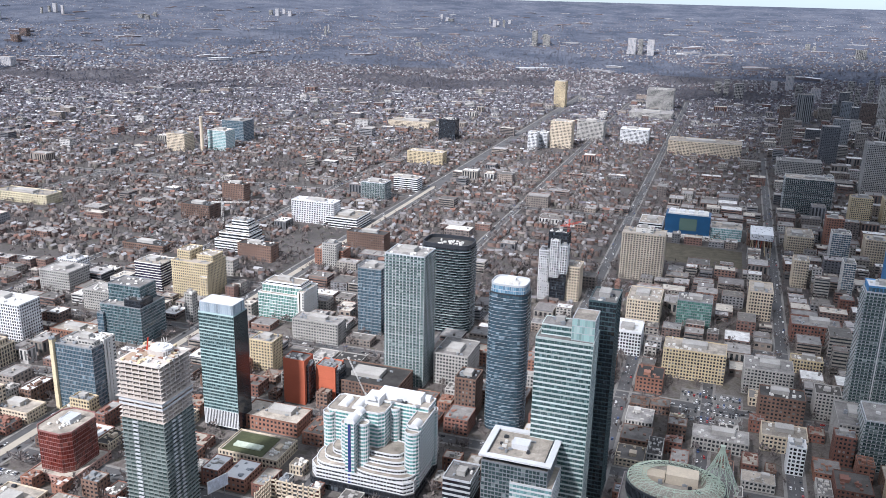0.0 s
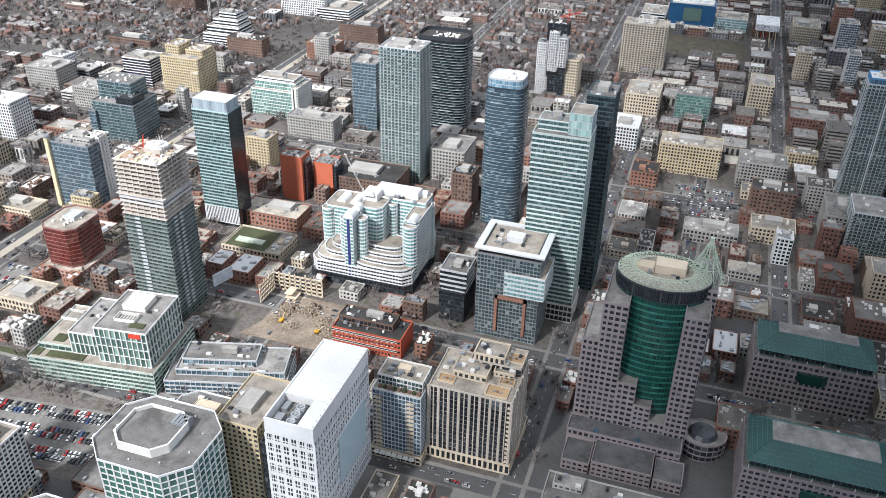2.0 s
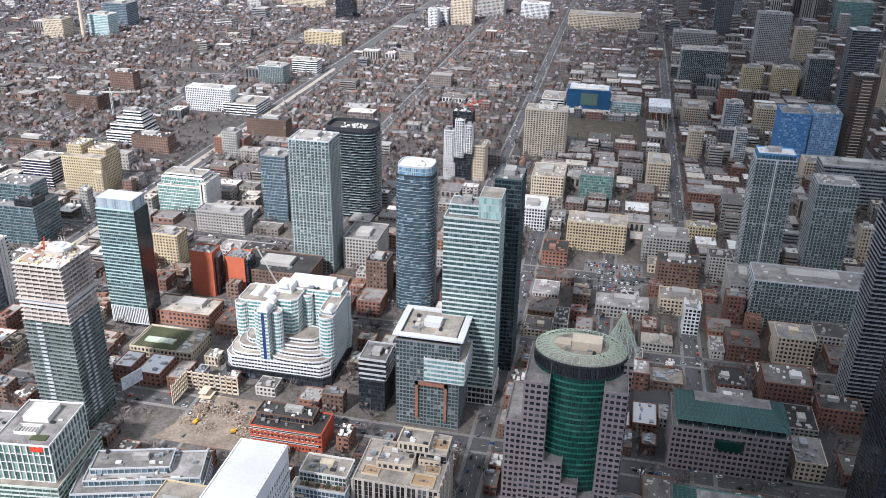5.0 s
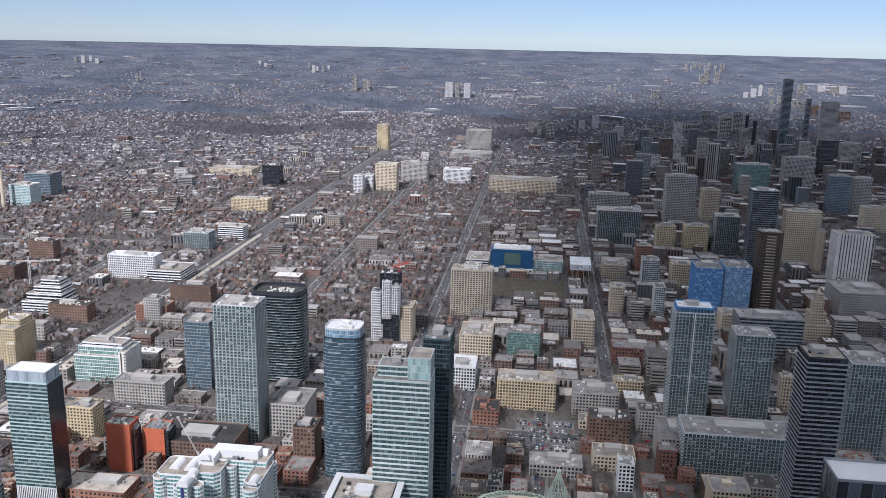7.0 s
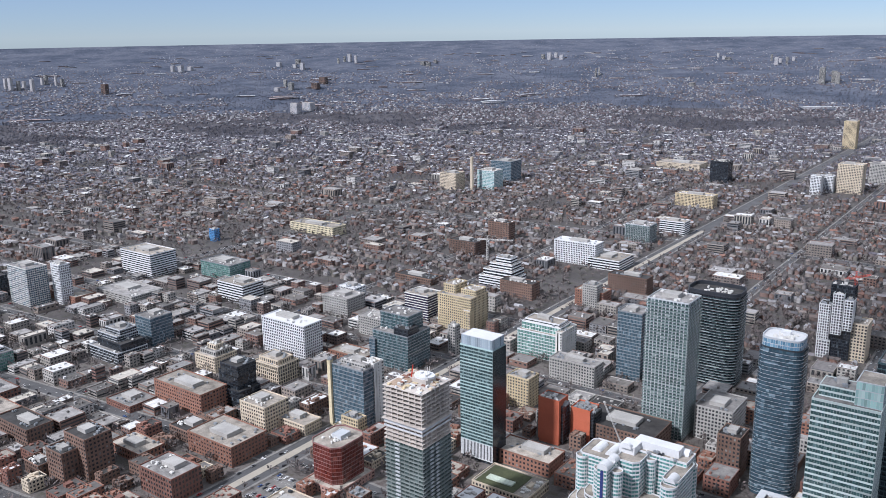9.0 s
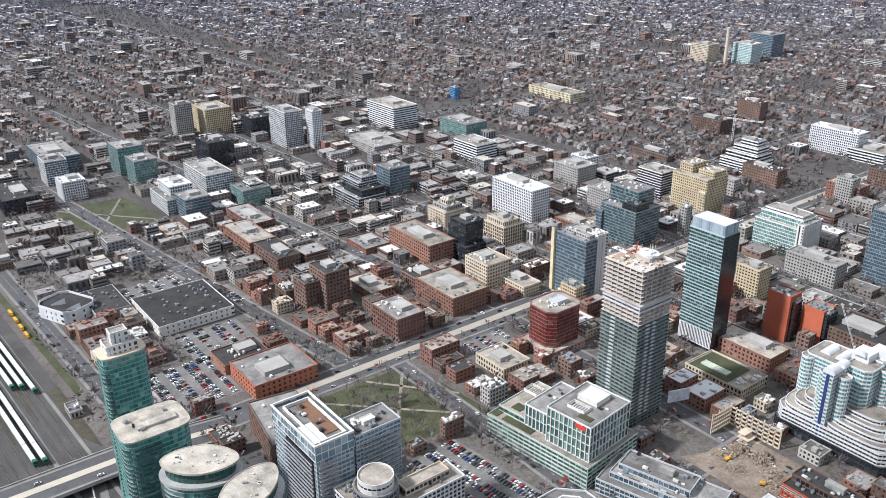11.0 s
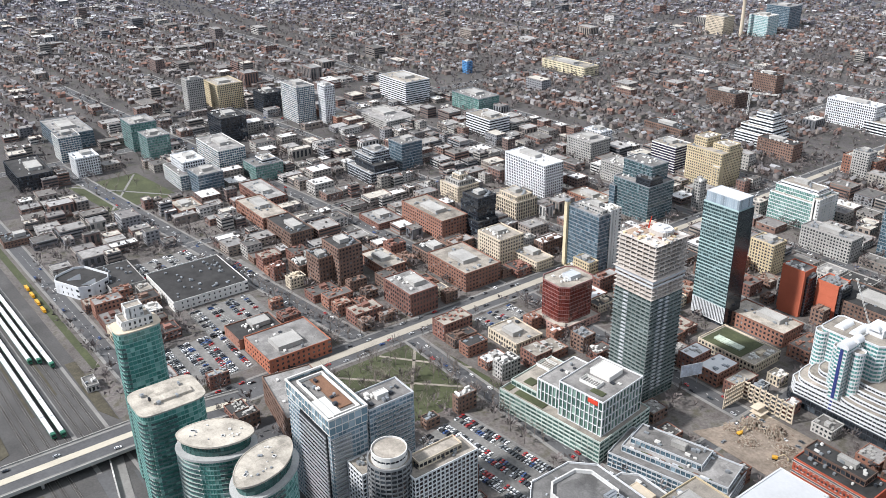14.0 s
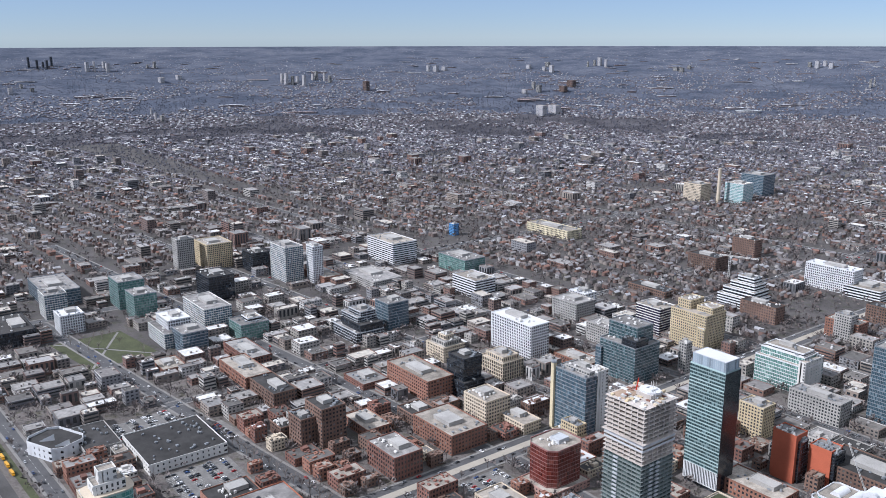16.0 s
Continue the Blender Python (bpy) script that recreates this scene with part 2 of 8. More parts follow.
def tier(root, poly, z0, z1, st, roof=True, parapet=1.1, single=0, bands=False):
    """One storeyed block under root: a wall lattice, recessed panes storey by storey, balconies and a roof.
    single: so many windows on the sides towards the tower are objects of their own."""
    nf = max(1, round((z1 - z0) / st["fh"]))
    fh = (z1 - z0) / nf
    wall = Solid()
    inner = offset(poly, -st["deep"])
    cells = bays(poly, st["bay"])
    for k in range(nf + 1):
        lo, hi = z0 + k * fh - st["span"] * 0.35, z0 + k * fh + st["span"] * 0.65
        wall.ring(poly, inner, max(z0, lo), min(z1, hi) if k < nf else z1)
    split = root.location.length < 490 and z1 - z0 > 14 and len(cells) < (60 if bands else 90)
    if split:
        wall, band = Solid(), Solid()
        lo, hi = -st["span"] * 0.35, st["span"] * 0.65
        band.ring(poly, inner, lo, hi)
        band = band.make("floor_band", st["wall"])
        for k in range(1, nf):
            part("floor_band", band, root, at=(0, 0, z0 + k * fh))
        wall.ring(poly, inner, z0, z0 + max(0.2, hi))
        part("base_band", wall.make("base_band", st["wall"]), root)
        wall = Solid()
        wall.ring(poly, inner, z1 + lo, z1)
        part("top_band", wall.make("top_band", st["wall"]), root)
    strips = {}
    if st["pier"] > 0:
        for a, b, n, first in cells:
            e = Vector((-n.y, n.x))
            if split:
                key = (round(n.x, 3), round(n.y, 3))
                if key not in strips:
                    h, g, d = e * st["pier"] / 2, n * 0.03, -n * (st["deep"] + 0.02)
                    strip = Solid()
                    strip.prism([tuple(-h + d), tuple(-h + g), tuple(h + g), tuple(h + d)][::-1], 0, z1 - z0)
                    strips[key] = strip.make("pier", st["wall"])
                p = a + (e * st["pier"] / 2 if first else Vector((0, 0)))
                part("pier", strips[key], root, at=(p.x, p.y, z0))
                continue
            h = e * st["pier"] / 2
            p = a + (h if first else Vector((0, 0)))
            q0, q1, s = p - h, p + h, -n * (st["deep"] + 0.02)
            g = n * 0.02
            wall.quad((*(q0 + g), z0), (*(q1 + g), z0), (*(q1 + g), z1), (*(q0 + g), z1))
            wall.quad((*(q0 + s), z0), (*(q0 + g), z0), (*(q0 + g), z1), (*(q0 + s), z1))
            wall.quad((*(q1 + g), z0), (*(q1 + s), z0), (*(q1 + s), z1), (*(q1 + g), z1))
    if not split:
        part("wall", wall.make("wall", st["wall"]), root)
    lo, hi = st["span"] * 0.6, fh - st["span"] * 0.3
    single = single // 4
    rest, shared, eye = Solid(), {}, Vector((-root.location.x, -root.location.y))
    eye.rotate(Matrix.Rotation(-root.rotation_euler.z, 2))
    for k in range(nf - 1, -1, -1):
        row = Solid()
        for a, b, n, first in cells:
            s = -n * (st["deep"] - 0.01)
            a2, b2, z = a + s, b + s, z0 + k * fh
            if single > 0 and n.dot(eye) > 0:
                single -= 1
                key = (round(n.x, 3), round(n.y, 3), round((b - a).length, 2))
                if key not in shared:
                    w, t, one = (b - a) / 2, n * 0.06, Solid()
                    c0, c1 = -w, w
                    one.quad((*c0, lo), (*c1, lo), (*c1, hi), (*c0, hi))
                    one.quad((*(c0 + t), lo), (*(c1 + t), lo), (*(c1 + t), lo + 0.08), (*(c0 + t), lo + 0.08))
                    one.quad((*c0, lo), (*c0, hi), (*(c0 + t), hi), (*(c0 + t), lo))
                    one.quad((*c1, lo), (*(c1 + t), lo), (*(c1 + t), hi), (*c1, hi))
                    shared[key] = one.make("window", st["glass"])
                m = (a2 + b2) / 2
                part("window", shared[key], root, at=(m.x, m.y, z))
            else:
                (row if bands else rest).quad((*a2, z + lo), (*b2, z + lo), (*b2, z + hi), (*a2, z + hi))
        if bands and row.v:
            part("glass_band", row.make("glass_band", st["glass"]), root)
    if rest.v:
        tagged(part("glazing", rest.make("glazing", st["glass"]), root), kind="stuff")
    if st["balcony"]:
        slab, rail = Solid(), Solid()
        outer = offset(poly, st["balcony"])
        slab.ring(outer, inner, 0.0, 0.25)
        rail.ring(offset(outer, -0.05), offset(outer, -0.15), 0.25, 1.25)
        slab = slab.make("balcony", OFFWHITE if st["wall"] in (WHITE, OFFWHITE) else PALEMETAL)
        near = root.location.length < 700
        every = Solid()
        for k in range(1, nf):
            z = z0 + k * fh - 0.1
            if near:
                part("balcony", slab, root, at=(0, 0, z))
            else:
                every.ring(outer, inner, z, z + 0.25, 1)
            every.ring(offset(outer, -0.05), offset(outer, -0.15), z + 0.25, z + 1.25)
        tagged(part("railing", every.make("railing", [st["rail"] or GLASS, PALEMETAL]), root), kind="stuff")
    if roof == "plain":
        r = Solid()
        r.prism(offset(poly, -0.35), z1 - 0.5, z1 + 0.05)
        r.ring(offset(poly, 0.06), offset(poly, -0.4), z1 - 0.1, z1 + parapet, 1)
        part("roof", r.make("roof", [st["roof"], st["wall"]]), root)
    elif roof:
        r = Solid()
        r.prism(offset(poly, -0.35), z1 - 0.5, z1 + 0.05)
        part("roof", r.make("roof", st["roof"]), root)
        p = Solid()
        p.ring(offset(poly, 0.06), offset(poly, -0.4), z1 - 0.1, z1 + parapet)
        part("parapet", p.make("parapet", st["wall"]), root)


def rooftop(root, w, d, z, seed, n=5, house=0.4, wall=None, x=0.0, y=0.0, tall=3.5):
    """Plant rooms, ducts and fans on a roof."""
    rnd = random.Random(seed)
    if house:
        s = Solid()
        hw, hd = w * house, d * house
        ox, oy = x + rnd.uniform(-0.12, 0.12) * w, y + rnd.uniform(-0.1, 0.15) * d
        s.prism(rect(hw, hd, ox, oy), z, z + tall)
        s.ring(rect(hw + 0.3, hd + 0.3, ox, oy), rect(hw - 0.5, hd - 0.5, ox, oy), z + tall - 0.1, z + tall + 0.4)
        part("plant_room", s.make("plant_room", wall or CONCRETE), root)
    far, joined = root.location.length > 620, Solid()
    for k in range(n * 3 if far else n + 2):
        s = joined if far else Solid()
        a, b, c = rnd.uniform(1.2, 3.5), rnd.uniform(1.0, 2.6), rnd.uniform(0.7, 2.0)
        px, py = x + rnd.uniform(-0.42, 0.42) * w, y + rnd.uniform(-0.42, 0.42) * d
        s.box(px - a / 2, py - b / 2, z + 0.25, px + a / 2, py + b / 2, z + 0.25 + c)
        s.box(px - a / 2 + 0.2, py - b / 2 + 0.2, z, px + a / 2 - 0.2, py + b / 2 - 0.2, z + 0.25)
        s.prism(oval(min(a, b) * 0.7, min(a, b) * 0.7, 8, px, py), z + 0.25 + c, z + 0.55 + c)
        if not far:
            part("rooftop_unit", s.make("rooftop_unit", rnd.choice([GREYMETAL, OFFWHITE, GREYMETAL, DARKMETAL])), root)
    if joined.v:
        tagged(part("rooftop_plant", joined.make("rooftop_plant", rnd.choice([GREYMETAL, OFFWHITE])), root), kind="stuff")


TAKEN = []


def claim(x, y, w, d, pad=3.0):
    TAKEN.append((x - w / 2 - pad, x + w / 2 + pad, y - d / 2 - pad, y + d / 2 + pad))


def block(name, label, x, y, w, d, h, st, seed=0, podium=0.0, house=0.4, units=4, category="", parapet=1.1, setback=0.0, single=0, turn=0.0):
    """A plain storeyed building with its own roof things."""
    root = thing(name, label, category or name.replace("_", " "), x, y, turn=turn)
    claim(x, y, w, d)
    z0 = 0.0
    if podium:
        tier(root, rect(w + 6, d + 6), 0.0, podium, st, parapet=0.8)
        z0 = podium
    if setback:
        tier(root, rect(w, d), z0, h - setback, st, parapet=parapet)
        tier(root, rect(w * 0.72, d * 0.72), h - setback, h, st, parapet=parapet)
        rooftop(root, w * 0.7, d * 0.7, h, seed, units, house)
    else:
        tier(root, rect(w, d), z0, h, st, parapet=parapet, single=single)
        rooftop(root, w, d, h, seed, units, house)
    return root


# ---- ground: one sheet; beyond the near town it climbs to the skyline ----
RISE, RIM = 3200.0, 4900.0
E0, E1 = math.atan(EYE / RISE), radians(0.55)


def land(r):
    """Ground height at distance r from the tower's foot."""
    if r <= RISE:
        return 0.0
    u = (r - RISE) / (RIM - RISE)
    return EYE - r * math.tan(E0 + (E1 - E0) * u)


def ground():
    radii = [0, 60, 200, 500, 1000, 1600, 2200, 2800] + [RISE + (RIM - RISE) * k / 24 for k in range(25)]
    n = 120
    v, f, mi = [(0, 0, 0)], [], []
    for r in radii[1:]:
        z = land(r)
        v += [(r * math.cos(2 * math.pi * k / n), r * math.sin(2 * math.pi * k / n), z) for k in range(n)]
    for k in range(n):
        f.append((0, 1 + k, 1 + (k + 1) % n))
        mi.append(0)
    for i in range(len(radii) - 2):
        for k in range(n):
            a, b = 1 + i * n, 1 + (i + 1) * n
            f.append((a + k, b + k, b + (k + 1) % n, a + (k + 1) % n))
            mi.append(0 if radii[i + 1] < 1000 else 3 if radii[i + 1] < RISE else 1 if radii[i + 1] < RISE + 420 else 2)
    ob = new("ground", mesh("ground", v, f, [EARTH, MIDLAND, HAZYLAND, YARDS], mi))
    tagged(ob, "grey-brown city ground of yards, lots and bare earth", "ground", kind="structure")


def earth(name, dark, pale, green):
    m, n, l, b = shader(name, 0.95)
    a, c, d = noise_tex(n, l, 0.012, 5), noise_tex(n, l, 0.09, 6, 0.7), noise_tex(n, l, 0.5, 4)
    r1 = ramp(n, [(0.35, dark), (0.5, pale), (0.62, green)])
    l.new(c.outputs[0], r1.inputs[0])
    r2 = ramp(n, [(0.35, (0.75,) * 3), (0.65, (1.2,) * 3)])
    l.new(a.outputs[0], r2.inputs[0])
    r3 = ramp(n, [(0.3, (0.7,) * 3), (0.7, (1.15,) * 3)])
    l.new(d.outputs[0], r3.inputs[0])
    o = mix(n, l, "MULTIPLY", 1.0, r1.outputs[0], r2.outputs[0])
    l.new(mix(n, l, "MULTIPLY", 1.0, o, r3.outputs[0]), b.inputs["Base Color"])
    return m


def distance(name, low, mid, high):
    """Far woods, roofs and fields, in belts that lie across the slope; the colours given carry the haze."""
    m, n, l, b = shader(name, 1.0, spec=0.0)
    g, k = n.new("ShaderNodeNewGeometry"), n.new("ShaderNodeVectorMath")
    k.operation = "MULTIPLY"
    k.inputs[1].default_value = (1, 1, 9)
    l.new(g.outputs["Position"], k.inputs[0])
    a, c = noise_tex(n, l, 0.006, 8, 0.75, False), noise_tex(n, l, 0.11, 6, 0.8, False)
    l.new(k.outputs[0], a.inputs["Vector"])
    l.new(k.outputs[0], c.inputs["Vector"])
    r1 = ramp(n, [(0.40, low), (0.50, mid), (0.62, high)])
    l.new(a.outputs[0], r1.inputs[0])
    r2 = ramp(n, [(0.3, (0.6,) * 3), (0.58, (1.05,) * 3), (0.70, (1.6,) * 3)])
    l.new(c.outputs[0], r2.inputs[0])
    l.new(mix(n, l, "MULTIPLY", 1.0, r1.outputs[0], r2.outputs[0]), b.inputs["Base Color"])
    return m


EARTH = earth("city_ground", (0.085, 0.072, 0.066), (0.135, 0.122, 0.115), (0.085, 0.078, 0.058))
YARDS = earth("garden_ground", (0.062, 0.055, 0.054), (0.085, 0.077, 0.076), (0.06, 0.06, 0.045))
# haze put into the colour: the farther land is bluer and paler
MIDLAND = distance("half_hazy_land", (0.062, 0.060, 0.068), (0.088, 0.084, 0.092), (0.12, 0.118, 0.128))
HAZYLAND = distance("hazy_far_land", (0.066, 0.078, 0.106), (0.092, 0.104, 0.136), (0.125, 0.135, 0.165))
ground()

# ---- streets ----
STREETS = []


def street(name, x0, y0, x1, y1, w, label="grey asphalt street with pale pavements", marks=True):
    a, b = Vector((x0, y0)), Vector((x1, y1))
    e = (b - a).normalized()
    n = Vector((-e.y, e.x))
    STREETS.append((a, b, w))
    root = thing(name, label, "street", 0, 0, kind="structure")
    s = Solid()

    def strip(o0, o1, z, t0=0.0, t1=None):
        p, q = a + e * t0, (b if t1 is None else a + e * t1)
        s.prism([tuple(p + n * o0), tuple(q + n * o0), tuple(q + n * o1), tuple(p + n * o1)][::-1], 0.0, z)

    lift = 0.006 * len(STREETS)
    strip(-w / 2, w / 2, 0.03 + lift)
    part("carriageway", s.make("carriageway", ASPHALT), root)
    for sgn in (-1, 1):
        s = Solid()
        strip(*sorted((sgn * w / 2, sgn * (w / 2 + 2.6))), 0.2 + lift)
        part("pavement", s.make("pavement", PAVING), root)
    if marks:
        s = Solid()
        t, length = 0.0, (b - a).length
        while t < min(length, 1500):
            strip(-0.09, 0.09, 0.045 + lift, t, t + 3)
            t += 9
        part("road_line", s.make("road_line", LINE), root)
    return root


street("road", -518, -150, -518, 3150, 24)
s = Solid()
s.box(-522, 250, 0.03, -514, 1500, 0.27)
tagged(new("streetcar_track", s.make("streetcar_track", surface("pale_concrete", (0.34, 0.31, 0.26), 0.9, var=0.12))), "pale concrete streetcar median along the avenue", "median", kind="structure")
street("road", -66, 150, -66, 880, 12)
street("road", -138, 900, -146, 3150, 11)
street("road", 80, 330, 82, 2100, 12)
street("road", -268, 330, -268, 900, 11)
street("road", 10, 480, 10, 900, 9)
street("road", 335, 200, 335, 2300, 26)
street("road", -800, 260, -800, 1400, 10)
street("road", -1160, 100, -1160, 3000, 15)
street("road", -690, 900, -690, 2200, 9)
street("road", -330, 900, -330, 3000, 9)
for nm, y, slope, w, x0, x1 in (("road", 336, 0.0, 12, -506, 330), ("road", 303, 0.135, 15, -1150, -532), ("road", 462, 0.0, 14, -506, 500), ("road", 455, 0.11, 14, -1600, -532), ("road", 604, 0.0, 12, -506, 500), ("road", 596, 0.1, 11, -1600, -532), ("road", 742, 0.0, 12, -506, 500), ("road", 735, 0.08, 11, -1600, -532), ("road", 892, 0.0, 14, -506, 600), ("road", 884, 0.07, 14, -2000, -532), ("road", 1410, 0.0, 14, -506, 600), ("road", 1405, 0.07, 14, -2200, -532), ("road", 2230, 0.0, 15, -1800, 900), ("road", 160, 0.0, 14, -506, 60), ("road", 135, 0.05, 12, -1500, -532)):
    street(nm, x0, y + slope * (x0 + 518), x1, y + slope * (x1 + 518), w)

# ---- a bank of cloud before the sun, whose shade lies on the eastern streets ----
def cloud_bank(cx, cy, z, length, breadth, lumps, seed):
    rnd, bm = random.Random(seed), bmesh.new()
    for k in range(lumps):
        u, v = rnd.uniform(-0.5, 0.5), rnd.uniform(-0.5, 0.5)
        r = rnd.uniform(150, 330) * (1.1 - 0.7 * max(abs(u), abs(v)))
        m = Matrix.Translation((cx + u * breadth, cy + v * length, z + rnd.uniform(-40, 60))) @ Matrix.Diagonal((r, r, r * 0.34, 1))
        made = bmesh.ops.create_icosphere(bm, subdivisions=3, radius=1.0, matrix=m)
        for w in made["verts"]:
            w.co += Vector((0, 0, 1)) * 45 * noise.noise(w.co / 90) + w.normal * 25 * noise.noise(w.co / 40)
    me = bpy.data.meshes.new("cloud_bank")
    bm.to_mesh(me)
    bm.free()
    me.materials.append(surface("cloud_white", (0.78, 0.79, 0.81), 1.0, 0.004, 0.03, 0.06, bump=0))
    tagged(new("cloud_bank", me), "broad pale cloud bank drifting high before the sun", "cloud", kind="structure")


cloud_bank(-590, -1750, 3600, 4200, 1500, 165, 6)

# ---- the town's larger buildings ----

CONDO = style(3.0, 3.0, 0.35, 0.7, 0.3, OFFWHITE, GLASSBLUE, 0.0, ROOFGREY)
CONDO_BALC = style(3.0, 3.2, 0.55, 0.7, 0.25, PALEMETAL, GLASS, 1.2, ROOFGREY, glazing("sage_railing", (0.13, 0.17, 0.165), (0.36, 0.42, 0.40), 0.4))
PALE_BALC = style(3.0, 3.6, 0.7, 0.5, 0.3, PALEMETAL, GLASS, 0.9, ROOFGREY, glazing("grey_railing", (0.17, 0.23, 0.22), (0.38, 0.45, 0.43), 0.4))
DARK_BALC = style(3.0, 2.6, 0.15, 0.5, 0.2, DARKMETAL, GLASSDARK, 1.2, ROOFDARK)
CURTAIN = style(3.6, 1.6, 0.14, 0.8, 0.12, GREYMETAL, GLASSBLUE, 0.0, ROOFGREY)
CURTAIN_DARK = style(3.4, 1.8, 0.14, 0.6, 0.12, DARKMETAL, GLASSDARK, 0.0, ROOFDARK)
BRICK_WIN = style(3.9, 3.4, 1.5, 1.7, 0.3, BRICK, WINDOWS, 0.0, ROOFGREY)
ORANGE_WIN = style(3.8, 3.6, 1.7, 1.8, 0.3, ORANGE, WINDOWS, 0.0, ROOFTAN)
BROWN_WIN = style(3.8, 3.4, 1.5, 1.7, 0.3, BROWN, WINDOWS, 0.0, ROOFDARK)
BEIGE_WIN = style(3.6, 3.2, 1.3, 1.5, 0.35, BEIGE, WINDOWS, 0.0, ROOFTAN)
YELLOW_WIN = style(3.2, 3.0, 1.2, 1.3, 0.3, YELLOW, WINDOWS, 0.0, ROOFTAN)
GREY_WIN = style(3.4, 3.2, 1.2, 1.4, 0.35, CONCRETE, WINDOWS, 0.0, ROOFGREY)
WHITE_WIN = style(3.4, 3.0, 1.1, 1.2, 0.35, WHITE, GLASSDARK, 0.0, ROOFWHITE)
WHITE_BAND = style(3.6, 3.0, 0.0, 1.8, 0.3, WHITE, GLASSDARK, 0.0, ROOFTAN)
OFFW_BALC = style(3.0, 3.2, 0.6, 0.8, 0.3, OFFWHITE, WINDOWS, 1.3, ROOFTAN)
PINK_WIN = style(3.9, 3.0, 1.2, 1.6, 0.2, PINK, GLASSDARK, 0.0, ROOFGREY)
MIRROR = style(3.6, 1.8, 0.12, 0.5, 0.06, surface("rose_metal", (0.26, 0.13, 0.12), 0.5), GLASSRED, 0.0, ROOFTAN)
AQUA = style(3.4, 2.4, 0.25, 0.8, 0.25, WHITE, GLASSPALE, 0.0, ROOFTAN)
GLASS_BOX = style(3.6, 2.0, 0.2, 0.7, 0.2, WHITE, GLASSGREEN, 0.0, ROOFTAN)
TEAL_BOX = style(3.4, 2.2, 0.2, 0.6, 0.2, GREYMETAL, GLASSGREEN, 0.0, ROOFGREY)
OFFW_WIN = style(3.2, 5.0, 3.6, 1.6, 0.3, OFFWHITE, WINDOWS, 0.0, ROOFTAN)
BLUE_WIN = style(3.2, 3.0, 1.2, 1.3, 0.3, BLUEMETAL, WINDOWS, 0.0, ROOFGREY)

block("condo_tower", "tall pale grey residential tower with balcony grid", -264, 700, 38, 30, 129, PALE_BALC, 3)
block("condo_tower", "grey glass mid tower raised on slanted struts", -344, 801, 27, 25, 74, CURTAIN, 4)
block("apartment_tower", "plain tan tower with small windows", -197, 296, 24, 39, 62, YELLOW_WIN, 7, single=60)
block("brick_block", "brown brick warehouse with rows of windows", -191, 656, 19, 23, 37, BROWN_WIN, 9, single=20)
block("concrete_frame", "unfinished beige concrete frame of a tower", -167, 988, 35, 28, 43, BEIGE_WIN, 10)
block("office_block", "yellow brick office block with satellite dishes", -6, 812, 59, 30, 30, YELLOW_WIN, 11)
block("office_block", "pale glass office block above a red base", -13, 956, 38, 27, 30, TEAL_BOX, 12)
block("brick_block", "brown-red brick warehouse with many windows", 72, 744, 38, 23, 25, BROWN_WIN, 13)
block("podium_block", "stone podium below a tall tower", 135, 715, 45, 45, 29, GREY_WIN, 14)
block("condo_tower", "grey glass residential tower with balconies", 206, 799, 35, 28, 96, CONDO_BALC, 15)
block("apartment_block", "wide grey glass terrace block with balconies", 181, 695, 104, 36, 43, CONDO_BALC, 16)
block("condo_tower", "grey residential tower with pale roof", 292, 748, 34, 34, 94, CONDO_BALC, 17)
block("condo_tower", "dark glass tower with a white crown", 366, 1447, 42, 30, 130, style(3.6, 2.6, 0.15, 0.7, 0.2, GREYMETAL, GLASSDARK, 0.0, ROOFWHITE), 18)
block("office_tower", "off-white concrete tower with window slots", 488, 1371, 56, 33, 79, style(3.6, 4.6, 3.0, 0.3, 0.5, OFFWHITE, GLASSDARK, 0.0, ROOFTAN), 19)
block("office_block", "grey stone block with a green copper roof", 444, 1199, 67, 67, 37, GREY_WIN, 20)
block("office_block", "wide tan concrete slab", 435, 1459, 57, 23, 95, BEIGE_WIN, 21)
block("apartment_tower", "white and grey twin slab apartment tower", 142, 1567, 77, 39, 64, OFFW_BALC, 22)
block("apartment_block", "yellow and dark banded apartment block", 219, 1503, 33, 26, 51, YELLOW_WIN, 23)
block("apartment_block", "yellow and dark banded apartment block", 274, 1517, 41, 29, 50, YELLOW_WIN, 24)
block("apartment_block", "salmon-orange blank apartment block", 167, 1360, 25, 25, 46, ORANGE_WIN, 25)
block("apartment_block", "pale tan apartment block with a rounded front", 216, 1292, 30, 30, 37, BEIGE_WIN, 26)
block("apartment_block", "grey glass apartment block", 163, 1239, 24, 24, 54, CONDO, 27)
block("hospital", "large grey hospital tower", 282, 1777, 61, 42, 100, GREY_WIN, 28)
block("hospital", "brown-grey hospital tower with banded windows", 356, 1845, 36, 36, 63, BEIGE_WIN, 29)
block("office_block", "teal glass laboratory block", 533, 2254, 81, 49, 67, TEAL_BOX, 30)
block("apartment_block", "beige stepped apartment block", 118, 1321, 37, 52, 26, BEIGE_WIN, 31)
block("condo_tower", "very tall dark glass tower far off", 767, 2890, 26, 26, 261, style(3.6, 2.4, 0.14, 0.8, 0.12, GREYMETAL, glazing("deep_slate_glass", (0.025, 0.04, 0.05), (0.08, 0.11, 0.13), 0.3), 0.0, ROOFDARK), 32)
block("condo_tower", "slim dark tower far off", 781, 2696, 11, 17, 211, style(3.6, 2.4, 0.14, 0.8, 0.12, GREYMETAL, GLASSDARK, 0.0, ROOFDARK), 33)
block("office_tower", "wide grey-brown tower far off", 896, 2862, 50, 25, 194, GREY_WIN, 34)
